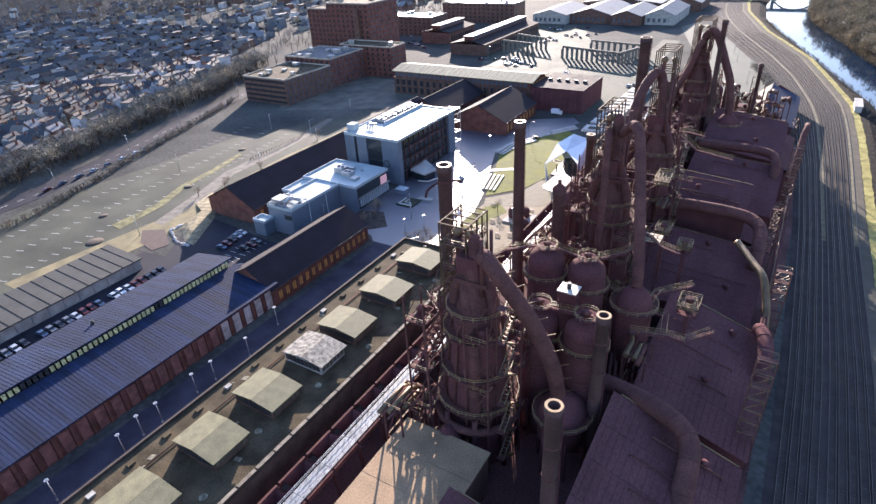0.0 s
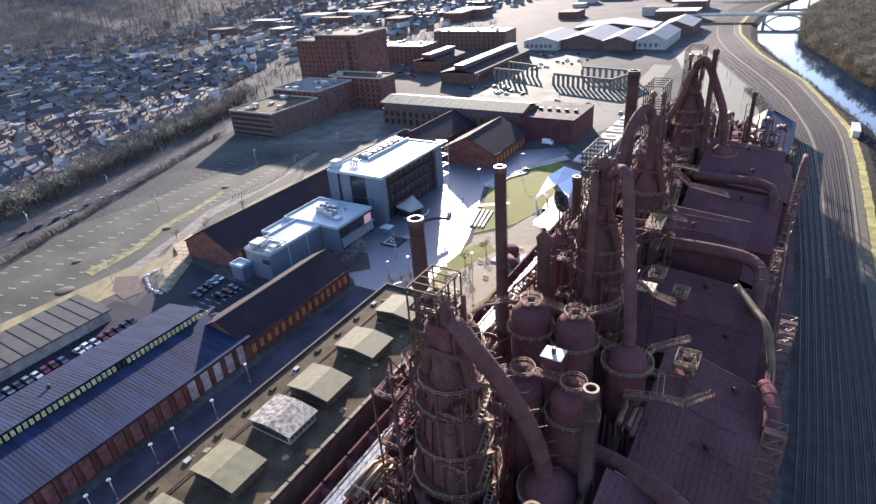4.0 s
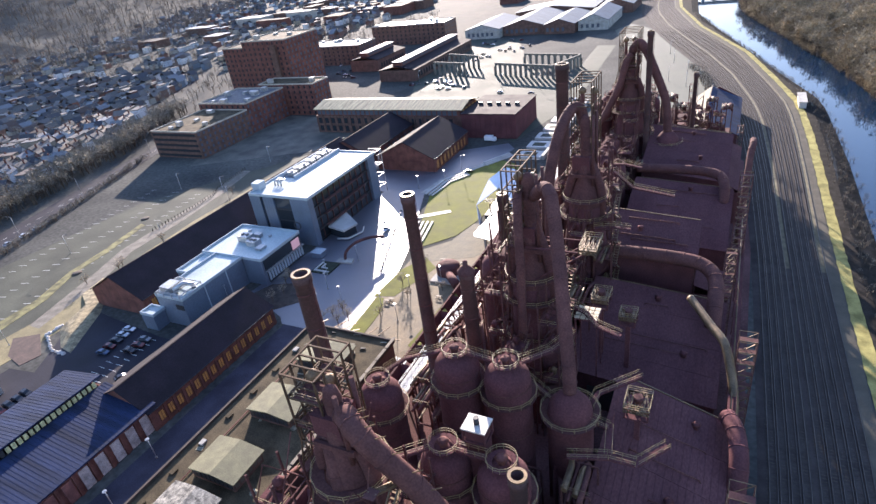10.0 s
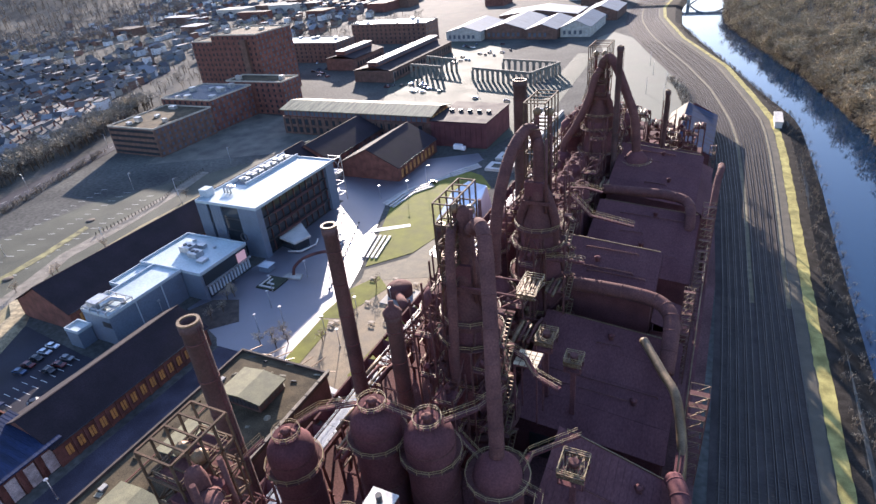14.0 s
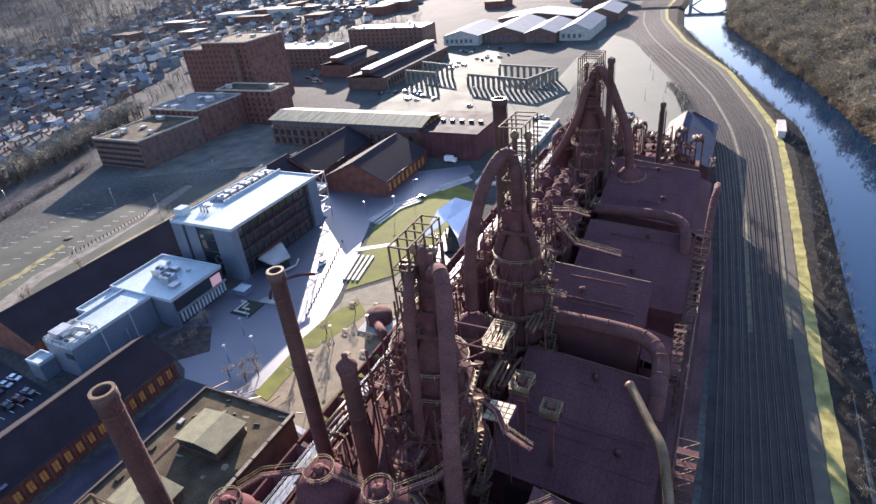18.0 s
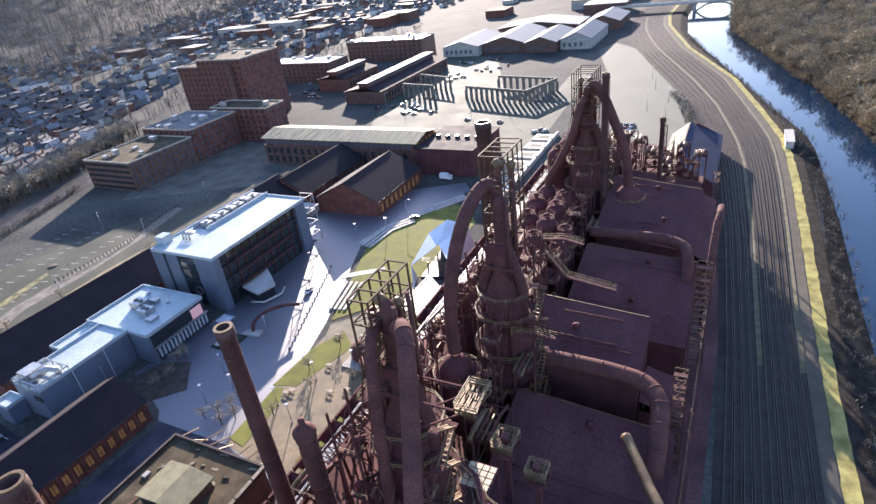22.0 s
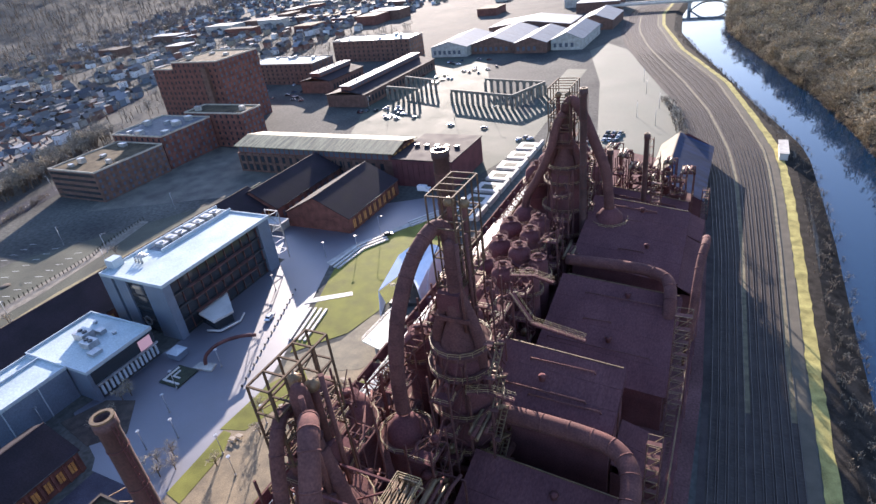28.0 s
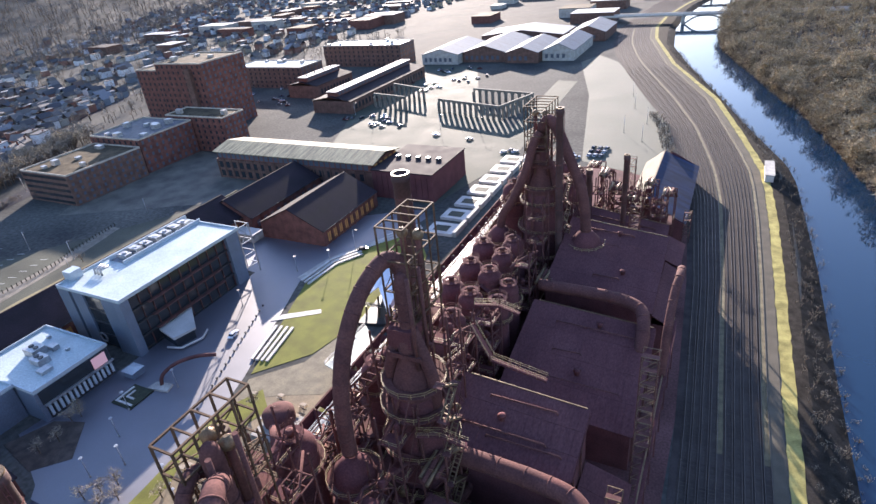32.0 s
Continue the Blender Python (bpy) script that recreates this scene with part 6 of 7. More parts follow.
STONE_TRIM = mat("pale_stone_trim", (0.40, 0.35, 0.28), 0.8, 0.2, 0.3)


def block(name, label, x0, x1, y0, y1, h, wall, floors, nx, ny, roof=BROWN_ROOF, win=GLASS_DARK, band=False, units=2, ww=1.5):
    T = thing(name, label, "building", ((x0 + x1) / 2, y0, 0))
    part("wall", Geo().box(x0, y0, 0, x1, y1, h), wall, T)
    part("roof", Geo().box(x0 + 0.4, y0 + 0.4, h + 0.002, x1 - 0.4, y1 - 0.4, h + 0.12), roof, T)
    g = Geo()
    for (a, b, c, d) in ((x0, y0, x1, y0 + 0.4), (x0, y1 - 0.4, x1, y1), (x0, y0 + 0.4, x0 + 0.4, y1 - 0.4), (x1 - 0.4, y0 + 0.4, x1, y1 - 0.4)):
        g.box(a, b, h + 0.003, c, d, h + 0.9)
    part("parapet", g, STONE_TRIM, T)
    fh = h / floors
    if floors and nx:
        zs = [fh * k + fh * 0.3 for k in range(floors)]
        if band:
            for z in zs:
                part("window_band", Geo().box(x0 + 1, y0 - 0.1, z, x1 - 1, y0 - 0.003, z + fh * 0.45), win, T)
            pane_grid(T, "+x", x1, [y0 + (y1 - y0) * (i + 0.5) / ny for i in range(ny)], zs, ww, fh * 0.5, WIN_SKY)
        else:
            pane_grid(T, "-y", y0, [x0 + (x1 - x0) * (i + 0.5) / nx for i in range(nx)], zs, ww, fh * 0.5, win)
            pane_grid(T, "+x", x1, [y0 + (y1 - y0) * (i + 0.5) / ny for i in range(ny)], zs, ww, fh * 0.5, WIN_SKY)
    for k in range(units):
        ux, uy = RNG.uniform(x0 + 2, x1 - 7), RNG.uniform(y0 + 2, y1 - 6)
        part("roof_unit", Geo().box(ux, uy, h + 0.12, ux + RNG.uniform(2, 5), uy + RNG.uniform(2, 4), h + RNG.uniform(1.5, 3.5)), STEEL_GREY, T)
    return T


block("brick_office", "six-storey brown brick office block with ribbon windows", -190, -150, 82, 128, 16.5, BRICK_BROWN, 5, 8, 11, band=True, units=5)
block("annexe_building", "dark red brick annexe with cluttered roof plant", -196, -152, 130, 170, 20, BRICK_RED, 5, 9, 9, roof=mat("grey_cluttered_roof", (0.10, 0.10, 0.105), 0.7, 0.4, 0.4), units=9)
block("tower_wing", "dark red brick wing before the tower", -176, -126, 171, 190, 22, BRICK_RED, 6, 10, 5, units=2)
block("tower_block", "twelve-storey dark red brick headquarters tower", -216, -172, 206, 248, 47, BRICK_RED, 12, 9, 9, units=3)
block("tower_shoulder", "lower shoulder of the red brick tower", -240, -217, 208, 246, 42, BRICK_RED, 11, 5, 0, units=2)
T = thing("stair_shaft", "brown brick stair shaft on the tower's face", "shaft", (-180, 205, 0))
part("shaft", Geo().box(-186, 203.5, 0, -181, 205.95, 44), BRICK_BROWN, T)

# the long steel hall with glazed upper storey, and its dark neighbour
T = thing("electric_hall", "long brick hall with glazed upper storey and pale curved roof", "hall", (-50, 136, 0))
part("wall", Geo().box(-100, 136, 0, 3, 160, 11), BRICK_BROWN, T)
part("upper_wall", Geo().box(-99, 136.5, 11.004, 2, 159.5, 15), BRICK_RED, T)
part("roof", Geo().gable(-100, 3, 136, 160, 15, 17.5, 0.4, 0.8, "x"), mat("pale_straw_roof", (0.24, 0.215, 0.125), 0.8, 0.5, 0.3, 2.0, 0.2, stretch=(2, 0.2, 1)), T)
pane_grid(T, "-y", 136.5, [-97 + 3.3 * i for i in range(30)], [11.6], 2.4, 2.6, WIN_SKY)
pane_grid(T, "-y", 136, [-97 + 4.9 * i for i in range(20)], [1.2, 6.2], 2.6, 3.4, GLASS_DARK)
pane_grid(T, "+x", 3, [139 + 4.6 * i for i in range(5)], [1.5, 6.2, 11.8], 2.6, 2.8, AMBER)
for i in range(20):
    part("pier", Geo().box(-99.6 + 5.1 * i, 135.6, 0, -98.9 + 5.1 * i, 135.997, 11), BRICK_BROWN, T)
T = thing("dark_hall", "dark flat-topped steel hall in deep shade", "hall", (20, 132, 0))
part("wall", Geo().box(4, 133, 0, 36, 170, 13.5), RUST_DARK, T)
part("roof", Geo().box(3.6, 132.6, 13.5, 36.4, 170.4, 14), DARK_ROOF, T)
for k in range(10):
    part("wall_rib", Geo().box(6 + 3 * k, 132.7, 0, 6.4 + 3 * k, 132.997, 13), RUST_DARK, T)
for k in range(5):
    part("roof_vent", Geo().box(8 + 5.5 * k, 150, 14.004, 10 + 5.5 * k, 152, 15.2), BLACK_STEEL, T)

brick_hall("visitor_hall", "dark-roofed gabled brick hall", -57, -29, 84, 134, 7, 14, BRICK_RED, DARK_ROOF, WIN_SKY, ("+x",), 4.6, 2.0, 3.2, 1.5)
brick_hall("stock_hall", "dark-roofed gabled brick hall with amber bays", -22, 11, 82, 124, 7, 15, BRICK_RED, DARK_ROOF, AMBER, ("+x",), 4.2, 2.2, 4.0, 1.2)
T = thing("loading_hut", "small pale flat-roofed hut between the halls", "hut", (-30, 80, 0))
part("body", Geo().box(-33, 76, 0, -22, 81.9, 3.4), CONCRETE, T)
part("roof", Geo().box(-33.4, 75.6, 3.4, -21.6, 81.95, 3.8), CONC_PALE, T)


RUIN_CONC = mat("stained_ruin_concrete", (0.17, 0.155, 0.125), 0.9, 0.35, 0.4, 4.0, 0.3)


def arcade(label, x0, y0, x1, y1, h, n):
    """A roofless concrete arcade: piers, round-headed openings, a top beam."""
    T = thing("ruined_arcade", label, "ruin", (x0, y0, 0), "ruined arcades")
    d = Vector((x1 - x0, y1 - y0, 0))
    L = d.length
    d.normalize()
    s = Vector((-d.y, d.x, 0)) * 0.5
    bay = L / n
    for i in range(n + 1):
        p = Vector((x0, y0, 0)) + d * bay * i
        part("pier", Geo().prism([tuple((p + d * u + s * v)[:2]) for u, v in ((-1.0, -1), (1.0, -1), (1.0, 1), (-1.0, 1))], 0, h - 2.2), RUIN_CONC, T)
    for i in range(n):
        c = Vector((x0, y0, 0)) + d * bay * (i + 0.5)
        r = bay / 2 - 1.0
        pts = [(-bay / 2, h - 2.2)] + [(r * math.cos(math.pi - math.pi * k / 8), h - 2.2 + r * 0.95 * math.sin(math.pi * k / 8)) for k in range(9)]
        g = Geo()
        for (a, za), (b, zb) in zip(pts[1:], pts[2:]):
            v = [c + d * a - s + Vector((0, 0, za)), c + d * b - s + Vector((0, 0, zb)), c + d * b - s + Vector((0, 0, h)), c + d * a - s + Vector((0, 0, h))]
            w = [q + 2 * s for q in v]
            g.add(v + w, [(0, 1, 2, 3), (7, 6, 5, 4), (0, 4, 5, 1), (2, 6, 7, 3)])
        for q in (-1, 1):
            v = [c + d * (q * r) - s, c + d * (q * bay / 2) - s]
            g.add([v[0] + Vector((0, 0, h - 2.2)), v[1] + Vector((0, 0, h - 2.2)), v[1] + Vector((0, 0, h)), v[0] + Vector((0, 0, h))] + [w + 2 * s + Vector((0, 0, z)) for w, z in ((v[0], h - 2.2), (v[1], h - 2.2), (v[1], h), (v[0], h))], [(0, 1, 2, 3), (7, 6, 5, 4), (0, 4, 5, 1), (2, 6, 7, 3)])
        part("arch", g, RUIN_CONC, T)
    part("top_beam", Geo().bar((x0, y0, h + 0.3), (x1, y1, h + 0.3), 1.2, 0.6), RUIN_CONC, T)


arcade("roofless concrete arcade with round-headed openings", -30, 276, 20, 262, 9, 11)
arcade("roofless concrete arcade with round-headed openings", 20, 262, 32, 296, 9, 8)
arcade("roofless concrete arcade with round-headed openings", -16, 306, 32, 296, 9, 9)
arcade("roofless concrete arcade with round-headed openings", -86, 282, -56, 275, 10, 6)
arcade("roofless concrete arcade with round-headed openings", -86, 312, -54, 300, 10, 6)


def monitor_shed(label, x0, x1, y0, y1, h):
    T = thing("monitor_shed", label, "shed", ((x0 + x1) / 2, y0, 0), "monitor sheds")
    part("wall", Geo().box(x0, y0, 0, x1, y1, h), BRICK_BROWN, T)
    part("roof", Geo().gable(x0, x1, y0, y1, h, h + 3), DARK_ROOF, T)
    xm = (x0 + x1) / 2
    part("monitor", Geo().box(xm - 4, y0 + 2, h + 1.5, xm + 4, y1 - 2, h + 6), BRICK_RED, T)
    part("monitor_roof", Geo().box(xm - 4.6, y0 + 1.5, h + 6.004, xm + 4.6, y1 - 1.5, h + 6.4), mat("pale_monitor_roof", (0.5, 0.48, 0.44), 0.75, 0.15, 0.2), T)
    n = int((y1 - y0) / 5)
    pane_grid(T, "+x", xm + 4, [y0 + 4 + (y1 - y0 - 8) * (i + 0.5) / n for i in range(n)], [h + 3.4], 3.4, 2.0, WIN_SKY)
    pane_grid(T, "+x", x1, [y0 + 4 + (y1 - y0 - 8) * (i + 0.5) / n for i in range(n)], [2.5], 2.6, 4.0, GLASS_DARK)
    for k in range(4):
        part("roof_vent", Geo().cyl(xm, y0 + (y1 - y0) * (k + 0.7) / 4.4, h + 6.4, h + 7.6, 0.7, n=8), BLACK_STEEL, T)


monitor_shed("long shed with white-roofed glazed monitor", -128, -94, 262, 380, 9)
monitor_shed("long shed with white-roofed glazed monitor", -182, -152, 300, 352, 10)
block("loft_building", "pale brick loft building in the glare", -268, -190, 330, 362, 18, BRICK_BROWN, 5, 14, 6, roof=WHITE_ROOF, units=4)
block("mill_building", "broad brick mill building in the glare", -230, -140, 420, 450, 20, BRICK_BROWN, 5, 16, 6, roof=WHITE_ROOF, units=5)

BLUE_SHEET = mat("blue_grey_sheet_roof", (0.15, 0.18, 0.21), 0.85, 0.2, 0.2, 2.0, 0.1, 0.3, stretch=(0.3, 3, 1))
k = 0
for x0, x1, y0, y1 in ((-122, -84, 430, 500), (-83, -40, 440, 520), (-39, -8, 436, 505), (-7, 22, 446, 520), (-100, -10, 530, 580), (-6, 30, 540, 600)):
    T = thing("metal_hall", "blue-grey metal-roofed hall beyond the lots", "hall", ((x0 + x1) / 2, y0, 0), "metal-roofed halls")
    part("wall", Geo().box(x0, y0, 0, x1, y1, 9), BRICK_BROWN if k % 3 else CONCRETE, T)
    part("gable_wall", Geo().gable_wall(x0, x1, y0, 9.004, 14 + k % 2, 0.4), BRICK_BROWN if k % 3 else CONCRETE, T)
    part("roof", Geo().gable(x0, x1, y0, y1, 9, 14 + k % 2), BLUE_SHEET, T)
    pane_grid(T, "-y", y0, [x0 + 4 + 5.2 * i for i in range(int((x1 - x0 - 6) / 5.2))], [2.5], 2.6, 3.5, WIN_SKY)
    k += 1
GREY_FELT = mat("pale_grey_roof_felt", (0.34, 0.34, 0.34), 0.85, 0.15, 0.1, 2.0, 0.1)
# scattered flat works and shops towards the horizon
for i in range(70):
    x, y = RNG.uniform(-760, 20), RNG.uniform(470, 1500)
    if x > -130 and y < 610:
        continue
    w, l, h = RNG.uniform(16, 60), RNG.uniform(14, 46), RNG.uniform(5, 13)
    T = thing("works_building", "low flat-roofed works building near the horizon", "building", (x, y, 0), "works buildings")
    part("wall", Geo().box(x, y, -1, x + w, y + l, h), RNG.choice((BRICK_BROWN, CONCRETE, BRICK_RED)), T)
    part("roof", Geo().box(x - 0.4, y - 0.4, h, x + w + 0.4, y + l + 0.4, h + 0.5), RNG.choice((GREY_FELT, BLUE_SHEET, BROWN_ROOF, DARK_ROOF, GREY_FELT)), T)

# road bridge over the river
T = thing("road_bridge", "low concrete arch road bridge over the river", "bridge", (90, 655, 0))
part("deck", Geo().box(0, 650, 6.4, 260, 662, 7.6), CONCRETE, T)
part("parapet", Geo().box(0, 650, 7.604, 260, 650.5, 8.8), CONC_PALE, T)
part("parapet", Geo().box(0, 661.5, 7.604, 260, 662, 8.8), CONC_PALE, T)
for x in (92, 138, 186):
    part("pier", Geo().box(x - 1.5, 651, -4, x + 1.5, 661, 6.39), CONCRETE, T)
part("arch_rib", Geo().tube(smooth_path([(94, 652, -2), (104, 652, 4.5), (115, 652, 6), (126, 652, 4.5), (136, 652, -2)], 5), 0.9, 8), CONCRETE, T)
T = thing("rail_bridge", "dark girder bridge with tall piers upriver", "bridge", (120, 900, 0))
part("girder", Geo().box(0, 898, 9, 300, 903, 12), BLACK_STEEL, T)
for k in range(7):
    part("pier", Geo().box(80 + k * 26, 898.5, -4, 83 + k * 26, 902.5, 8.99), CONCRETE, T)

# bare concrete foundations, pale in the sun, between road and furnaces
T = thing("bare_foundations", "pale sunlit concrete foundations with square pits", "foundation", (50, 165, 0))
for i in range(7):
    y = 104 + i * 14
    part("slab", Geo().box(46 + i * 0.3, y, 0.05, 58 + i * 0.3, y + 9.5, 1.3), CONC_PALE, T)
    part("pit_wall", Geo().box(58.5, y, 0.05, 60, y + 12, 2.4), CONCRETE, T)
    part("pit", Geo().box(48.5 + i * 0.3, y + 2, 1.303, 55 + i * 0.3, y + 7, 1.34), ASPHALT_OLD, T)
T = thing("pump_box", "white concrete box on the river bank", "hut", (172, 205, 0))
part("body", Geo().box(170.6, 190, 0.17, 174, 208, 3.2), CONC_PALE, T)
part("lid", Geo().box(170.3, 189.7, 3.2, 174.3, 208.3, 3.5), CONCRETE, T)
# ---- town, trees, cars and small things ----


def ramp_mat(name, cols, rough=0.8):
    """A paint that differs from one thing, or one loose piece, to the next."""
    m = bpy.data.materials.new(name)
    m.use_nodes = True
    nt = m.node_tree
    oi, ge = nt.nodes.new("ShaderNodeObjectInfo"), nt.nodes.new("ShaderNodeNewGeometry")
    ad = nt.nodes.new("ShaderNodeMath")
    ad.operation = "ADD"
    fr = nt.nodes.new("ShaderNodeMath")
    fr.operation = "FRACT"
    nt.links.new(oi.outputs["Random"], ad.inputs[0])
    nt.links.new(ge.outputs["Random Per Island"], ad.inputs[1])
    nt.links.new(ad.outputs[0], fr.inputs[0])
    rp = nt.nodes.new("ShaderNodeValToRGB")
    rp.color_ramp.interpolation = "CONSTANT"
    while len(rp.color_ramp.elements) < len(cols):
        rp.color_ramp.elements.new(0.5)
    for i, c in enumerate(cols):
        rp.color_ramp.elements[i].position, rp.color_ramp.elements[i].color = i / len(cols), (*c, 1)
    nt.links.new(fr.outputs[0], rp.inputs["Fac"])
    no = nt.nodes.new("ShaderNodeTexNoise")
    no.inputs["Scale"].default_value = 1.2
    co = nt.nodes.new("ShaderNodeTexCoord")
    nt.links.new(co.outputs["Object"], no.inputs["Vector"])
    mx = nt.nodes.new("ShaderNodeMix")
    mx.data_type, mx.blend_type = "RGBA", "OVERLAY"
    mx.inputs["Factor"].default_value = 0.5
    nt.links.new(rp.outputs["Color"], mx.inputs["A"])
    nt.links.new(no.outputs["Fac"], mx.inputs["B"])
    bs = nt.nodes["Principled BSDF"]
    nt.links.new(mx.outputs["Result"], bs.inputs["Base Color"])
    bs.inputs["Roughness"].default_value = rough
    return m


HOUSE_WALL = ramp_mat("house_siding", [(0.58, 0.57, 0.55), (0.20, 0.09, 0.065), (0.34, 0.32, 0.27), (0.17, 0.18, 0.20), (0.60, 0.61, 0.62), (0.16, 0.10, 0.08), (0.26, 0.23, 0.17), (0.14, 0.17, 0.20)])
HOUSE_ROOF = ramp_mat("house_shingle_roof", [(0.055, 0.055, 0.06), (0.10, 0.095, 0.09), (0.05, 0.052, 0.062), (0.13, 0.12, 0.115), (0.085, 0.06, 0.05), (0.17, 0.18, 0.20)])


def house(w, l, h, r, flat=False):
    T = thing("house", "small two-storey town house with pitched roof" if not flat else "flat-roofed brick row house in the town", "house", (0, 0, 0), "town houses")
    part("wall", Geo().box(-w / 2, -l / 2, -2, w / 2, l / 2, h), HOUSE_WALL, T)
    if flat:
        part("roof", Geo().box(-w / 2 - 0.3, -l / 2 - 0.3, h, w / 2 + 0.3, l / 2 + 0.3, h + 0.5), HOUSE_ROOF, T)
    else:
        part("gable", Geo().gable_wall(-w / 2, w / 2, -l / 2 + 0.02, h + 0.004, h + r - 0.1, l - 0.04), HOUSE_WALL, T)
        part("roof", Geo().gable(-w / 2, w / 2, -l / 2, l / 2, h, h + r, 0.25, 0.5), HOUSE_ROOF, T)
    part("chimney", Geo().box(w * 0.2, l * 0.1, h, w * 0.2 + 0.8, l * 0.1 + 0.8, h + r + 1.2), BRICK_RED, T)
    return T


PROTO = [house(5.6, 9, 6, 2.6), house(6.4, 7.6, 6.5, 3.2), house(5.4, 11, 6, 2.4), house(7, 9.5, 5.5, 3.2), house(7, 12, 7, 0.5, True)]
spots = []
for i in range(30):
    for j in range(44):
        u, v = i * 18 + RNG.uniform(-3, 3), j * 9.8 + RNG.uniform(-1.5, 1.5)
        # the street grid lies a little askew to the works
        x, y = -215 - u * 0.96 - v * 0.42 + 30, -110 + v * 0.96 - u * 0.10
        edge = float(np.interp(y, [-140, -60, 12, 90, 150, 400], [-196, -200, -228, -262, -300, -420]))
        if x < edge and y > -150 and RNG.random() < 0.86:
            spots.append((x, y))
spots.sort(key=lambda p: (p[0] - 140) ** 2 + (p[1] + 120) ** 2)
near, rest = spots[:215], spots[215:]
for k, p in enumerate(PROTO):
    x, y = near[k]
    p.matrix_basis = pose(x, y, hill(x, y), 0, 0, RNG.choice((24, 114)) + RNG.uniform(-4, 4))
for x, y in near[len(PROTO):]:
    copy_thing(RNG.choice(PROTO), pose(x, y, hill(x, y), 0, 0, RNG.choice((24, 114, 24)) + RNG.uniform(-5, 5)))
for i in range(2300):
    x, y = RNG.uniform(-1350, -330), RNG.uniform(60, 1500)
    if (x < -420 or y > 330) and hill(x, y) < 10:
        rest.append((x, y))
gw, gr = Geo(), Geo()
for x, y in rest:
    w, l, h = RNG.uniform(5, 8), RNG.uniform(7, 12), RNG.uniform(4.5, 7.5)
    z = hill(x, y)
    gw.box(x - w / 2, y - l / 2, z - 3, x + w / 2, y + l / 2, z + h)
    if RNG.random() < 0.75:
        gr.gable(x - w / 2, x + w / 2, y - l / 2, y + l / 2, z + h, z + h + RNG.uniform(2, 3.6), 0.3, 0.4, RNG.choice("xy")) if RNG.random() < 0.5 else gr.gable(x - w / 2, x + w / 2, y - l / 2, y + l / 2, z + h, z + h + 3, 0.3, 0.4)
    else:
        gr.box(x - w / 2 - 0.3, y - l / 2 - 0.3, z + h, x + w / 2 + 0.3, y + l / 2 + 0.3, z + h + 0.5)
far_town = thing("far_town", "hundreds of distant town houses below the hill", "town", (-700, 600, 0), kind="stuff")
part("walls", gw, HOUSE_WALL, far_town)
part("roofs", gr, HOUSE_ROOF, far_town)
# streets of the town
g = Geo()
for i in range(14):
    u = i * 42 + 10
    g.add([(-185 - u * 0.96 - 0 * 0.42 - 3, -110 - u * 0.1, 0.05), (-185 - u * 0.96 + 3, -110 - u * 0.1, 0.05), (-185 - u * 0.96 - 430 * 0.42 + 3, -110 + 430 * 0.96 - u * 0.1, 0.05), (-185 - u * 0.96 - 430 * 0.42 - 3, -110 + 430 * 0.96 - u * 0.1, 0.05)], [(0, 1, 2, 3)])
solo("town_street", g, ASPHALT, "grey town streets between house rows", "street", kind="structure")


# trees: bare for the winter
def bare_tree_geo(geo_t, geo_c, x, y, z, h, rnd, twigs=46, limbs=7):
    """Tapered trunk and limbs into geo_t, fans of fine twigs into geo_c."""
    r = h * 0.018 + 0.05
    geo_t.tube([(x, y, z - 0.5), (x + rnd.uniform(-.2, .2), y + rnd.uniform(-.2, .2), z + h * 0.4), (x + rnd.uniform(-.6, .6), y + rnd.uniform(-.6, .6), z + h * 0.8)], [r * 1.3, r, r * 0.35], 5, False)
    ends = []
    for k in range(limbs):
        a = rnd.uniform(0, 6.28)
        z0 = z + h * rnd.uniform(0.28, 0.6)
        L = h * rnd.uniform(0.25, 0.42)
        e = (x + L * 0.8 * math.cos(a), y + L * 0.8 * math.sin(a), z0 + L * rnd.uniform(0.6, 1.1))
        geo_t.tube([(x, y, z0), e], [r * 0.6, r * 0.15], 3, False)
        ends.append(e)
    ends.append((x, y, z + h * 0.8))
    for k in range(twigs):
        ex, ey, ez = ends[k % len(ends)]
        a, t = rnd.uniform(0, 6.28), rnd.uniform(-0.2, 1.3)
        L = h * rnd.uniform(0.12, 0.26)
        bx, by, bz = ex + rnd.uniform(-.1, .1) * h, ey + rnd.uniform(-.1, .1) * h, ez + rnd.uniform(-.12, .06) * h
        dx, dy, dz = L * math.cos(a) * math.cos(t), L * math.sin(a) * math.cos(t), L * math.sin(t)
        w = 0.0075 * h
        geo_c.add([(bx, by, bz), (bx + dx * 0.6 - dy * w / L * 2, by + dy * 0.6 + dx * w / L * 2, bz + dz * 0.6), (bx + dx, by + dy, bz + dz)], [(0, 1, 2)])
        geo_c.add([(bx + dx * .3, by + dy * .3, bz + dz * .3), (bx + dx * 0.5, by + dy * 0.5 + w * 2, bz + dz * 0.5 + w * 3), (bx + dx * .7 - dy * .4, by + dy * .7 + dx * .4, bz + dz * .8 + .05 * L)], [(0, 1, 2)])


def bare_tree(h, seed):
    rnd = random.Random(seed)
    T = thing("bare_tree", "leafless winter tree with fine grey twigs", "tree", (0, 0, 0), "bare trees")
    a, b = Geo(), Geo()
    bare_tree_geo(a, b, 0, 0, 0, h, rnd, 170, 11)
    part("trunk", a, BARK, T)
    part("crown", b, TWIGS, T)
    return T


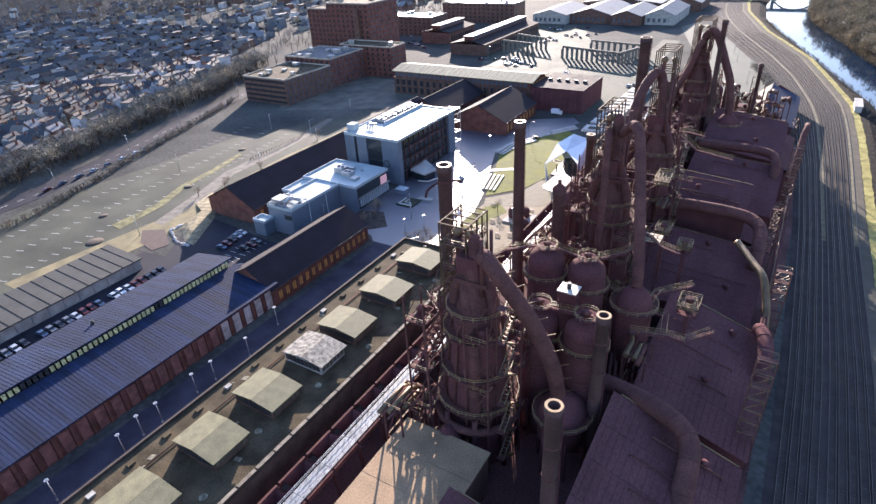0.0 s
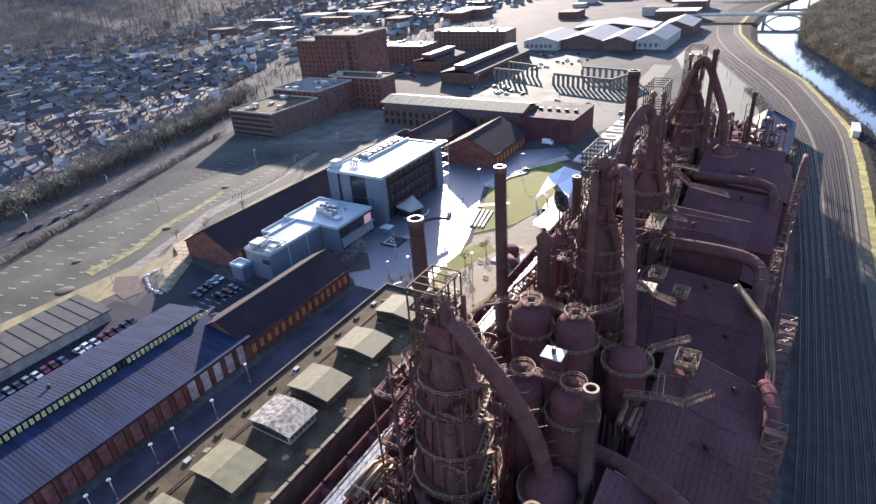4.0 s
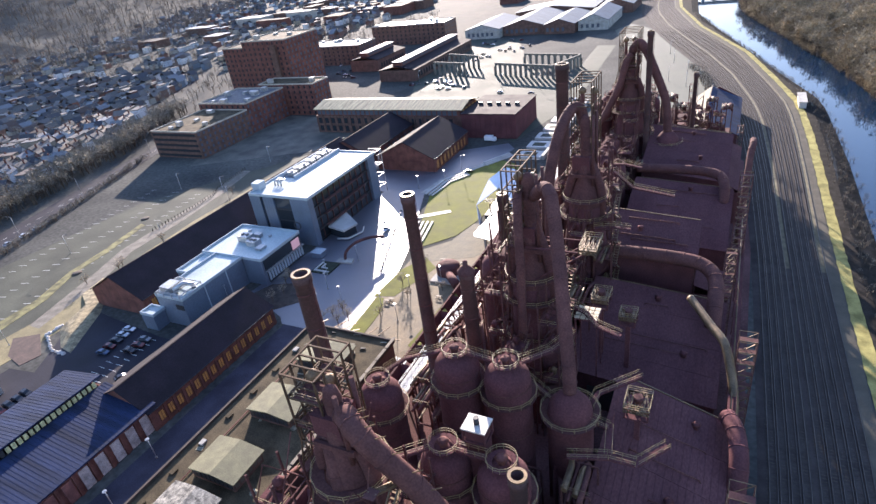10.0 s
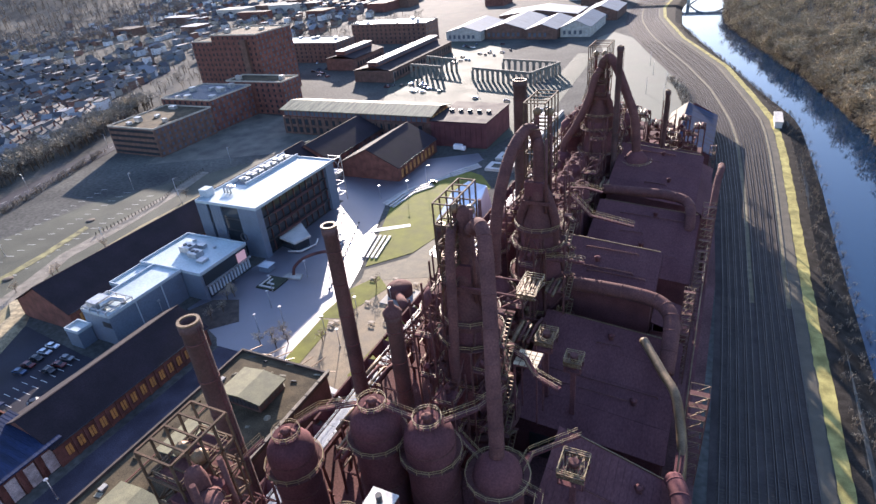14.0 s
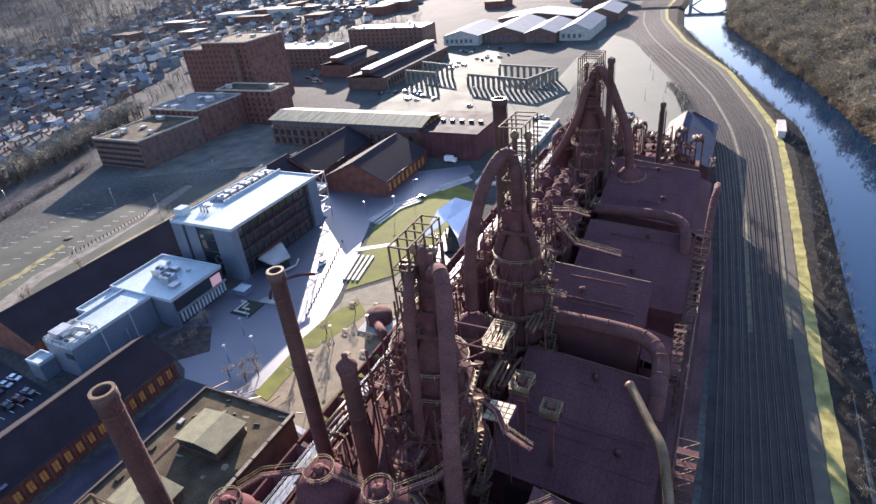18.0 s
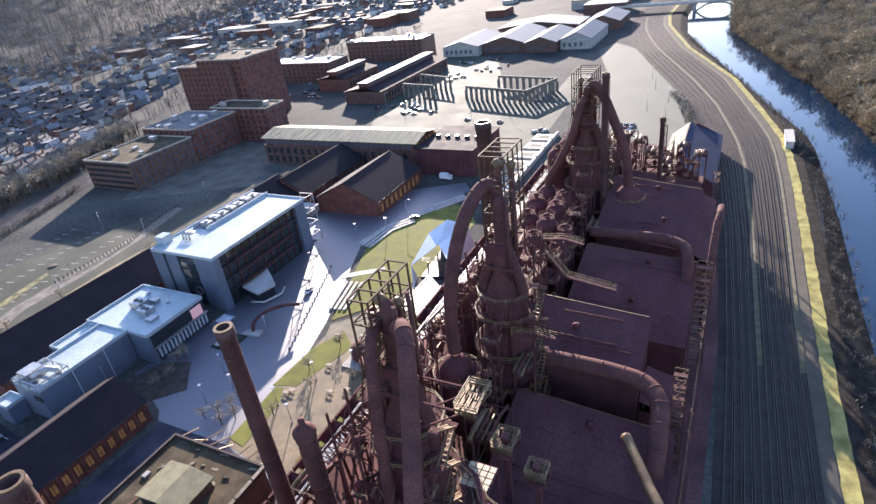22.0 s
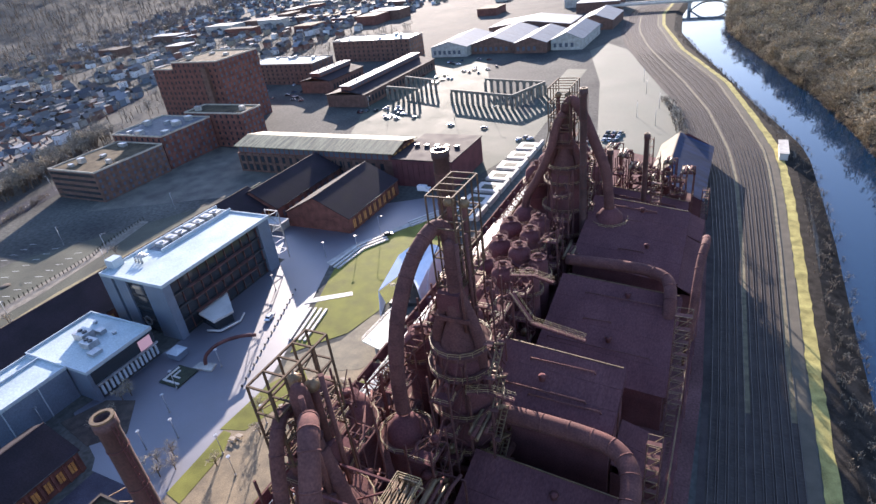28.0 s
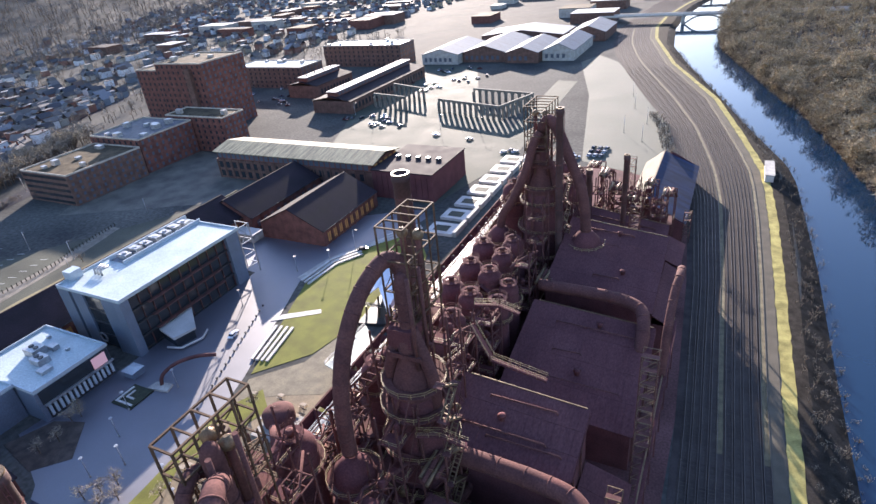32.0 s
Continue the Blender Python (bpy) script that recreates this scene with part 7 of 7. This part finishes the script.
TREES = [bare_tree(h, s) for h, s in ((9, 1), (12, 2), (4.5, 3), (14, 4))]
where = []
for k in range(46):                      # belt behind the west road
    y = -130 + k * 6.4
    x = float(np.interp(y, [-130, -60, 12, 90, 165], [-178, -184, -206, -228, -258]))
    where.append((x + RNG.uniform(-9, 2), y))
where += [(30 + 2 * k, -41 + (k % 3) * 3) for k in range(5)] + [(44 + RNG.uniform(0, 18), RNG.uniform(-44, 12)) for k in range(6)] + [(RNG.uniform(-4, 8), RNG.uniform(-38, -20)) for k in range(5)]
for k in range(5):
    where.append((RNG.uniform(-86, -76), RNG.uniform(-60, 70)))
for k, p in enumerate(TREES):
    p.matrix_basis = pose(*where[k], 0)
for x, y in where[4:]:
    small = -90 < x < 66
    copy_thing(TREES[2] if small else RNG.choice(TREES), pose(x, y, 0, 0, 0, RNG.uniform(0, 360)))


def wood(name, label, count, place, hmin, hmax, twigs=44, twig_mat=None):
    rnd = random.Random(len(name) + count)
    a, b = Geo(), Geo()
    for _ in range(count):
        x, y = place(rnd)
        bare_tree_geo(a, b, x, y, ground_z(x, y), rnd.uniform(hmin, hmax), rnd, twigs, 5)
    T = thing(name, label, "wood", (a.v[0][0], a.v[0][1], 0), kind="stuff")
    part("trunks", a, BARK, T)
    part("twigs", b, twig_mat or TWIGS, T)


def right_bank(r):
    y = r.uniform(60, 900) if r.random() < 0.75 else r.uniform(60, 400)
    return BANK_R(y) + 1.0 + 165 * r.random() ** 1.5, y


def belt(r):
    y = r.uniform(-140, 175)
    return float(np.interp(y, [-140, -60, 12, 90, 175], [-176, -182, -204, -226, -262])) - r.uniform(0, 26), y


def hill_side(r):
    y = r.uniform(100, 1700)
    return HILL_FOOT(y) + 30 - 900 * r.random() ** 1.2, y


def street_trees(r):
    return r.uniform(-760, -230), r.uniform(-130, 620)


def bank_scrub(r):
    y = r.uniform(-60, 500)
    return GRASS_R(y) + r.uniform(2, max(3, BANK_L(y) - GRASS_R(y) - 4)), y


TOWN_TWIGS = mat("grey_town_twigs", (0.19, 0.175, 0.145), 0.9, 0.3, 0.5, 8.0, 0.1, island=0.45, spec=0.05)
RIVER_TWIGS = mat("brown_river_twigs", (0.30, 0.235, 0.15), 0.9, 0.4, 0.06, 8.0, 0.1, 0.0, (0.36, 0.29, 0.18), island=0.5, spec=0.05)
wood("river_wood", "brown leafless wood on the far river bank", 2300, right_bank, 10, 18, 120, RIVER_TWIGS)
wood("water_edge_brush", "dense brown brush hanging over the water's edge", 900, lambda r: (BANK_R(y := r.uniform(60, 760)) + r.uniform(-0.5, 5), y), 3, 8, 70, RIVER_TWIGS)
wood("roadside_wood", "grey leafless tree belt along the west road", 560, belt, 7, 13, 60, TOWN_TWIGS)
# hillside twigs are tinted blue-grey to imitate haze over the distance
wood("hillside_wood", "bare wooded hillside beyond the town", 5600, hill_side, 13, 22, 26, mat("haze_grey_hillside_twigs", (0.15, 0.155, 0.16), 0.9, 0.3, 0.5, 8.0, 0.1, island=0.4, spec=0.05))
wood("street_trees", "bare street trees among the houses", 2600, street_trees, 6, 11, 34, TOWN_TWIGS)
wood("bank_scrub", "dark bare scrub on the river embankment", 700, bank_scrub, 1.2, 3.2, 22)


def hedge_row(r):
    y = r.uniform(-150, 80)
    return float(np.interp(y, [-150, -92, -24, 89], [-128, -134, -160, -203])) + r.uniform(-2.5, 2.5), y


wood("roadside_hedge", "dense bare hedge beside the car park", 620, hedge_row, 2.0, 3.8, 28, TOWN_TWIGS)
wood("rail_side_brush", "reddish brush beside the railway", 160, lambda r: (RAIL_L(y := r.uniform(205, 285)) - r.uniform(3, 9), y), 2.5, 5, 26)


# cars
def car(paint):
    T = thing("car", "parked car with dark windows", "car", (0, 0, 0), "parked cars")
    prof = [(-2.2, 0.35), (2.2, 0.35), (2.2, 0.75), (1.3, 0.92), (-2.1, 0.98), (-2.25, 0.7)]
    n = len(prof)
    g = Geo().add([(x, -0.88, z) for x, z in prof] + [(x, 0.88, z) for x, z in prof], [tuple(range(n)), tuple(reversed(range(n, 2 * n)))] + [(i, n + i, n + (i + 1) % n, (i + 1) % n) for i in range(n)])
    part("body", g, paint, T)
    cab = [(-1.7, 0.98), (1.0, 0.95), (0.35, 1.45), (-1.2, 1.47)]
    g = Geo().add([(x, -0.76, z) for x, z in cab] + [(x * 1.0, 0.76, z) for x, z in cab], [(0, 1, 2, 3), (7, 6, 5, 4), (0, 4, 5, 1), (1, 5, 6, 2), (3, 7, 4, 0)])
    part("cabin_glass", g, GLASS_DARK, T)
    part("roof", Geo().box(-1.2, -0.74, 1.45, 0.36, 0.74, 1.5), paint, T)
    for x in (-1.35, 1.35):
        for y in (-0.86, 0.86):
            part("wheel", Geo().tube([(x, y - 0.1, 0.33), (x, y + 0.1, 0.33)], 0.33, 10), BLACK_STEEL, T)
    return T


PAINTS = [plain("car_paint_" + n, c, 0.25, 0.3) for n, c in (("white", (0.75, 0.76, 0.78)), ("silver", (0.45, 0.47, 0.5)), ("black", (0.03, 0.03, 0.035)), ("red", (0.12, 0.025, 0.025)), ("blue", (0.05, 0.08, 0.14)), ("grey", (0.18, 0.18, 0.19)))]
CARS = [car(p) for p in PAINTS]
park = []
for k in range(5):
    park.append((-34 + k * 2.9 * 0.2 - 0.3, -64.5 - k * 3.0, 8))
for k in range(3):
    park.append((-23.5 + (k % 2) * 0.5, -67 - k * 3.0, 8))
park += [(-14, -83, 60), (-12, -89, 10)]
for k in range(26):
    if k % 9 != 8:
        park.append((-38.5 + RNG.uniform(-0.3, 0.3) - k * 0.05, -98 - k * 2.6, 4))
for k in range(9):
    park.append((-158 - k * 1.0, -75 + k * 8.5 + RNG.uniform(-1, 1), 106))
for i in range(16):
    park.append((RNG.uniform(-100, -40), RNG.uniform(236, 262), RNG.choice((0, 8, 90))))
for i in range(26):
    park.append((RNG.uniform(-96, -36), RNG.uniform(330, 420), RNG.choice((10, 100))))
for i in range(9):
    park.append((90 + (i % 3) * 3.2 + RNG.uniform(-.4, .4), 208 + (i // 3) * 6, 80))
park += [(18, 21, 100), (84, 204, 20), (80, 208, 30), (-8, 226, 0), (16, 222, 20), (44, 204, 70), (47, 208, 70), (50, 206, 72), (28, 84, 40)]
for i in range(40):
    park.append((-222 + RNG.uniform(-60, 60), RNG.uniform(262, 330), RNG.choice((20, 110))))
for k, p in enumerate(CARS):
    x, y, a = park[k]
    p.matrix_basis = pose(x, y, 0.1, 0, 0, a)
for x, y, a in park[len(CARS):]:
    copy_thing(RNG.choice(CARS), pose(x, y, 0.1, 0, 0, a + RNG.uniform(-4, 4)))
T = thing("delivery_van", "white box van standing on the sunlit road", "van", (22, 128, 0))
part("box", Geo().box(19.5, 126.8, 0.9, 24, 129.2, 3.3), plain("van_white", (0.8, 0.8, 0.8), 0.4), T)
part("cab", Geo().box(24.02, 126.9, 0.5, 25.8, 129.1, 2.4), plain("van_white", (0.8, 0.8, 0.8), 0.4), T)
for x in (20.5, 24.8):
    for y in (126.9, 129.1):
        part("wheel", Geo().tube([(x, y - 0.12, 0.45), (x, y + 0.12, 0.45)], 0.4, 10), BLACK_STEEL, T)


# lamps
def street_lamp(h, arm):
    T = thing("street_lamp", "slim grey street lamp with single arm" if arm else "plaza lamp post with round head", "lamp", (0, 0, 0), "street lamps")
    part("pole", Geo().cyl(0, 0, 0, h, 0.13, 0.08, 8), STEEL_GREY, T)
    part("foot", Geo().cyl(0, 0, 0, 0.5, 0.28, n=8), CONCRETE, T)
    if arm:
        part("arm", Geo().tube([(0, 0, h - 0.3), (0.6, 0, h + 0.1), (1.8, 0, h + 0.15)], 0.07, 6), STEEL_GREY, T)
        part("head", Geo().box(1.5, -0.2, h + 0.05, 2.4, 0.2, h + 0.25), BLACK_STEEL, T)
    else:
        part("head", Geo().ring(0, 0, h - 0.1, 0.15, 0.35, 0.18, 12), STEEL_GREY, T)
    return T


LA, LB = street_lamp(9, True), street_lamp(6.5, False)
LA.matrix_basis = pose(-188, 24, 0, 0, 0, 200)
for x, y, a in ((-160, -70, 200), (-172, -22, 200), (-206, 88, 200), (-118, -30, 30), (-124, 40, 0), (-92, 40, 30), (-98, 84, 0), (24.8, 83.5, 0), (-60, 236, 0), (-12, 240, 0), (16, 238, 0), (-90, 260, 0), (110, 268, 90), (98, 300, 90), (112, 236, 90), (92, 330, 90), (100, 250, 90), (-72, -84, 0), (-80, -10, 0), (-78, 30, 0)):
    copy_thing(LA, pose(x, y, 0, 0, 0, a))
LB.matrix_basis = pose(25.2, -127.4, 0)
for x, y in ((24.9, -133.2), (25.7, -144.3), (25.3, -149.3), (26.8, -155), (22.5, -101.5), (26, -116), (25, -170), (20, -24), (25, -36), (14, -16), (20, -4), (30, -30), (8, 36), (12, 62), (22, 70), (-12, -40), (46, -30), (50, -18), (54, -34), (58, -10)):
    copy_thing(LB, pose(x, y, 0))

# the amphitheatre: stage shell, seat rows, walks
WHITE_SHELL = mat("white_steel_shell", (0.78, 0.80, 0.84), 0.4, 0.06, 0.4, 3.0, 0.03)
T = thing("stage_shell", "faceted white steel stage shell facing the lawn", "stage", (59, 50, 0))
tv = [(54.5, 33, 0.2), (51.5, 38.5, 5.5), (51, 55, 10), (56.5, 60.5, 13.5), (63.5, 62, 11.5), (65, 50, 9.5), (66, 40, 7.5), (57.5, 49.5, 9), (52.3, 40, 0.2), (52, 62, 0.2), (64, 66, 0.2), (67, 41, 0.2)]
fac = [("shell_facet", (1, 2, 7)), ("shell_facet", (2, 3, 7)), ("shell_facet", (3, 4, 7)), ("shell_facet", (4, 5, 7)), ("shell_facet", (5, 6, 7)), ("leg_panel", (0, 1, 8)), ("leg_panel", (6, 11, 5)), ("side_panel", (9, 2, 3)), ("side_panel", (9, 10, 4, 3)), ("side_panel", (10, 11, 5, 4))]
for nm, f in fac:
    pts = [Vector(tv[i]) for i in f]
    nrm = (pts[1] - pts[0]).cross(pts[2] - pts[0]).normalized() * 0.25
    m_ = len(pts)
    part(nm, Geo().add(pts + [p - nrm for p in pts], [tuple(range(m_)), tuple(reversed(range(m_, 2 * m_)))] + [(i, m_ + i, m_ + (i + 1) % m_, (i + 1) % m_) for i in range(m_)]), WHITE_SHELL, T)
part("stage_floor", Geo().prism([(54.5, 39), (53, 60), (63, 64), (66, 42)], 0.13, 1.3), BLACK_STEEL, T)
part("lighting_rig", Geo().truss((53.5, 43, 6.0), (64, 44, 6.4), 0.8, 0.8, 8, 0.1), BLACK_STEEL, T)
for k in range(6):
    part("stage_prop", Geo().bar((55 + k * 1.6, 44 + (k % 3) * 5, 1.31), (55 + k * 1.6, 44.5 + (k % 3) * 5, 4.2 + k % 2), 0.5), RUST_PALE, T)


def seat_row(pts, w=0.9, h=0.5):
    T = thing("seat_row", "pale concrete seat row on the lawn terrace", "bench", pts[0] + (0,), "seat rows")
    P = [Vector((*p, 0.13 + h / 2)) for p in pts]
    for a, b in zip(P, P[1:]):
        m = max(1, round((b - a).length / 4))
        for i in range(m):
            p, q = a.lerp(b, i / m), a.lerp(b, (i + 0.96) / m)
            part("seat_slab", Geo().bar(p, q, w, h), CONC_PALE, T)


for k in range(4):
    seat_row([(28.5 + 2.0 * k, 30 + 0.3 * k), (32.8 + 1.7 * k, 13 + 0.3 * k)])
for k in range(3):
    seat_row([(18.6 + 1.9 * k, 56 - k * 0.5), (20.3 + 1.9 * k, 73 - 1.0 * k), (27 + 1.5 * k, 84 - 1.6 * k)])
for k in range(3):
    seat_row([(31 + 1.4 * k, 96.5 - 1.5 * k), (40 + 1.4 * k, 111 - 1.5 * k)])
solo("lawn_path", Geo().prism([(24.5, 31.5), (26, 36), (37, 43), (38.5, 41)], 0.0, 0.2), CONC_PALE, "pale concrete spur path on the lawn", "path", kind="structure")
solo("curved_walk", Geo().prism([(15, 58), (18, 74), (27, 90), (36, 104), (38.5, 102), (29, 87), (21.5, 73), (18.5, 57)], 0.0, 0.09), CONCRETE, "grey curved walk behind the seat rows", "path", kind="structure")
solo("garden_walk", Geo().prism([(49, 18), (52, 33), (56, 34), (66, 14), (62, 8), (52, 4), (41, -2), (38, 6)], 0.0, 0.11), mat("tan_compacted_walk", (0.17, 0.145, 0.095), 0.9, 0.3, 0.3, 4.0, 0.2), "tan walk between lawn and trestle", "path", kind="structure")
solo("ramp_deck", Geo().prism([(60.5, 14), (61.5, 34), (68.5, 28), (68.5, 12)], 5.2, 5.5), mat("pale_green_glass_deck", (0.36, 0.40, 0.34), 0.5, 0.15, 0.6), "pale raised ramp deck beside the trestle", "deck")
for k in range(5):
    solo("ramp_joint", Geo().bar((60.7 + 0.1 * k, 16 + 3 * k, 5.53), (68.4, 14.5 + 2.7 * k, 5.53), 0.12, 0.06), STEEL_GREY, "thin steel joint bar across the ramp deck", "joint bar", (64.5, 15 + 3 * k, 5.5), "ramp joints")
for k in range(3):
    solo("ramp_pier", Geo().bar((64.5, 15 + k * 6, 0), (64.5, 15 + k * 6, 5.2), 0.8), CONCRETE, "concrete pier under the ramp deck", "pier", (64.5, 15 + k * 6, 0), "ramp piers")
g = Geo().railing([(60.5, 14, 5.5), (61.5, 34, 5.5)]).railing([(68.5, 12, 5.5), (68.5, 28, 5.5)])
solo("ramp_railing", g, STEEL_GREY, "thin steel railing along the ramp deck", "railing", (60.5, 14, 5.5))

# plaza furniture
for k in range(17):
    q = k / 16
    x, y = 33 - 17.5 * q, -9 + 47 * q
    solo("planter", Geo().lathe(x, y, [(0.25, 0.05), (0.38, 0.6), (0.3, 0.65)], 8), BLACK_STEEL, "dark round planter in a row on the plaza", "planter", (x, y, 0.05), "plaza planters")
T = thing("arch_sculpture", "curved rust-brown steel arch sculpture on the plaza", "sculpture", (16, -5, 0))
part("arch", Geo().tube(smooth_path([(15, -5.5, 0), (15.5, -4.5, 3.5), (18, -1, 5.8), (22, 3.5, 6.2), (26, 7, 5.2)], 5), 0.55, 10), RUST, T)
part("base", Geo().prism([(12, -8), (19, -7), (18, -4), (12.5, -5)], 0.05, 0.7), CONCRETE, T)
T = thing("white_kiosk", "small white hip-roofed kiosk tent", "kiosk", (2, -4.5, 0))
part("body", Geo().box(0, -6.5, 0.05, 4.4, -2.6, 2.3), GREY_METAL, T)
part("roof", Geo().add([(-0.3, -6.8, 2.3), (4.7, -6.8, 2.3), (4.7, -2.3, 2.3), (-0.3, -2.3, 2.3), (1.2, -4.6, 3.2), (3.2, -4.6, 3.2)], [(0, 1, 5, 4), (1, 2, 5), (2, 3, 4, 5), (3, 0, 4), (3, 2, 1, 0)]), WHITE_METAL, T)
T = thing("garden_bed", "square dark garden bed with pale L-shaped edging", "garden", (11, -12, 0))
part("bed", Geo().box(6.5, -16, 0.05, 14.5, -8, 0.45), mat("dark_evergreen_bed", (0.03, 0.035, 0.018), 0.95, 0.5, 1.2, 8.0, 0.5), T)
for a, b, c, d in ((7.2, -15.2, 13.8, -14.6), (7.2, -14.6, 7.8, -9), (9, -13, 12, -12.5), (9, -12.5, 9.5, -10)):
    part("edging", Geo().box(a, b, 0.45, c, d, 0.75), CONC_PALE, T)
solo("dark_planting", Geo().prism([(-8, -38), (8, -41), (15, -34), (6, -24), (-3, -27)], -0.2, 0.14), mat("mulch_planting", (0.06, 0.045, 0.035), 0.95, 0.5, 0.4), "dark mulched planting bed", "bed", kind="structure")
for i in range(9):
    x, y = RNG.uniform(43, 64), RNG.uniform(-44, 6)
    T = thing("picnic_table", "small wooden picnic table in the garden court", "table", (x, y, 0.1), "picnic tables")
    part("table_top", Geo().box(x - 0.9, y - 0.4, 0.8, x + 0.9, y + 0.4, 0.88), mat("silvered_wood", (0.32, 0.26, 0.19), 0.8, 0.3, 1.0), T)
    for s in (-0.75, 0.75):
        part("bench_board", Geo().box(x - 0.9, y + s - 0.14, 0.5, x + 0.9, y + s + 0.14, 0.56), mat("silvered_wood", (0.32, 0.26, 0.19)), T)
    for s in (-0.6, 0.6):
        part("leg", Geo().bar((x + s, y - 0.8, 0.1), (x + s, y + 0.0, 0.8), 0.1).bar((x + s, y + 0.8, 0.1), (x + s, y, 0.8), 0.1), BLACK_STEEL, T)
# brick blowing engine drum in the garden
T = thing("engine_relic", "round rust-brown engine relic with flywheel", "machine", (58, -4, 0))
part("drum", Geo().lathe(58, -4, [(4.2, 0.1), (4.2, 3.2), (3.0, 4.2), (1.0, 4.6)], 20), RUST, T)
part("cylinder", Geo().tube([(60, -8, 2.2), (66, -14, 2.2)], 1.5, 14), RUST, T)
part("base", Geo().box(54, -11, 0.1, 66, -1, 0.6), CONCRETE, T)
for k, q in enumerate(([(41.5, -44), (47, -45), (46, -30), (43, -24), (40.4, -24)], [(63, -44), (66.5, -46), (68.5, 6), (65.5, 4)])):
    solo("garden_lawn", Geo().prism(q, -0.2, 0.16), GRASS, "olive lawn patch in the garden court", "lawn", kind="structure")
# painted stall lines in the west car park
g = Geo()
for r in range(3):
    for k in range(34):
        x, y = -88 - r * 17 - k * 0.62, -130 + k * 5.0
        g.add([(x, y, 0.075), (x + 3.4, y + 1.2, 0.075), (x + 3.3, y + 1.45, 0.075), (x - 0.1, y + 0.25, 0.075)], [(0, 1, 2, 3)])
solo("stall_lines", g, plain("faded_stall_paint", (0.45, 0.45, 0.42), 0.8), "faded white parking stall lines", "marking", kind="stuff")
g = Geo()
for k in range(20):
    g.box(-27.5 + (k % 2) * 5, -66 - (k // 2) * 2.6, 0.075, -24.5 + (k % 2) * 5, -65.86 - (k // 2) * 2.6, 0.08)
solo("forecourt_lines", g, plain("road_paint", (0.7, 0.7, 0.65), 0.7), "white stall lines on the forecourt", "marking", kind="stuff")
for x, y, r in ((-96, -42, 2.0), (-112, 6, 2.0), (-84, -96, 3.2), (-104, -80, 1.8)):
    solo("traffic_island", Geo().lathe(x, y, [(r, 0.06), (r, 0.25), (r * 0.9, 0.4), (0.2, 0.5)], 18), mat("red_brown_mulch", (0.075, 0.055, 0.04), 0.95, 0.4, 0.5), "round mulched island in the car park", "island", (x, y, 0.06), "traffic islands")
for k in range(40):
    y = -4 + k * 1.9
    x = float(np.interp(y, [-4, 20, 36, 44, 70], [-94.5, -94.4, -96, -100, -105]))
    solo("fence_post", Geo().bar((x + RNG.uniform(-0.2, 0.2), y, 0), (x + RNG.uniform(-0.3, 0.3), y, 1.7), 0.28), SLEEPER, "dark timber fence post along the old track", "post", (x, y, 0), "fence posts")
# rubble heap and white boulders beside the brick hall
g = Geo()
heap = [(-80, -41), (-77, -53), (-64, -59), (-59, -66), (-62, -72), (-51, -79), (-44, -80), (-56, -60), (-62, -54), (-68, -45)]
cx0, cy0 = -65, -59
n = len(heap)
g.add([(x, y, 0.05) for x, y in heap] + [(cx0 + (x - cx0) * 0.7, cy0 + (y - cy0) * 0.7, RNG.uniform(0.5, 1.3)) for x, y in heap] + [(cx0, cy0, 1.4)], [(i, (i + 1) % n, n + (i + 1) % n, n + i) for i in range(n)] + [(n + i, n + (i + 1) % n, 2 * n) for i in range(n)])
solo("rubble_heap", g, mat("tan_rubble", (0.26, 0.21, 0.12), 0.95, 0.5, 0.5, 3.0, 0.8), "low tan rubble and grass heap beside the hall", "heap", kind="structure")
for k in range(16):
    q = k / 15
    x, y = -63.5 + 18 * max(0, q - 0.4) * 1.6, -70 - 11 * min(1, q * 1.3)
    rr = RNG.uniform(0.5, 0.9)
    solo("boulder", Geo().lathe(x, y, [(rr, 0.0), (rr * 0.9, rr * 0.6), (rr * 0.4, rr)], 7), CONC_PALE, "pale boulder edging the lot", "boulder", (x, y, 0.06), "boulders")
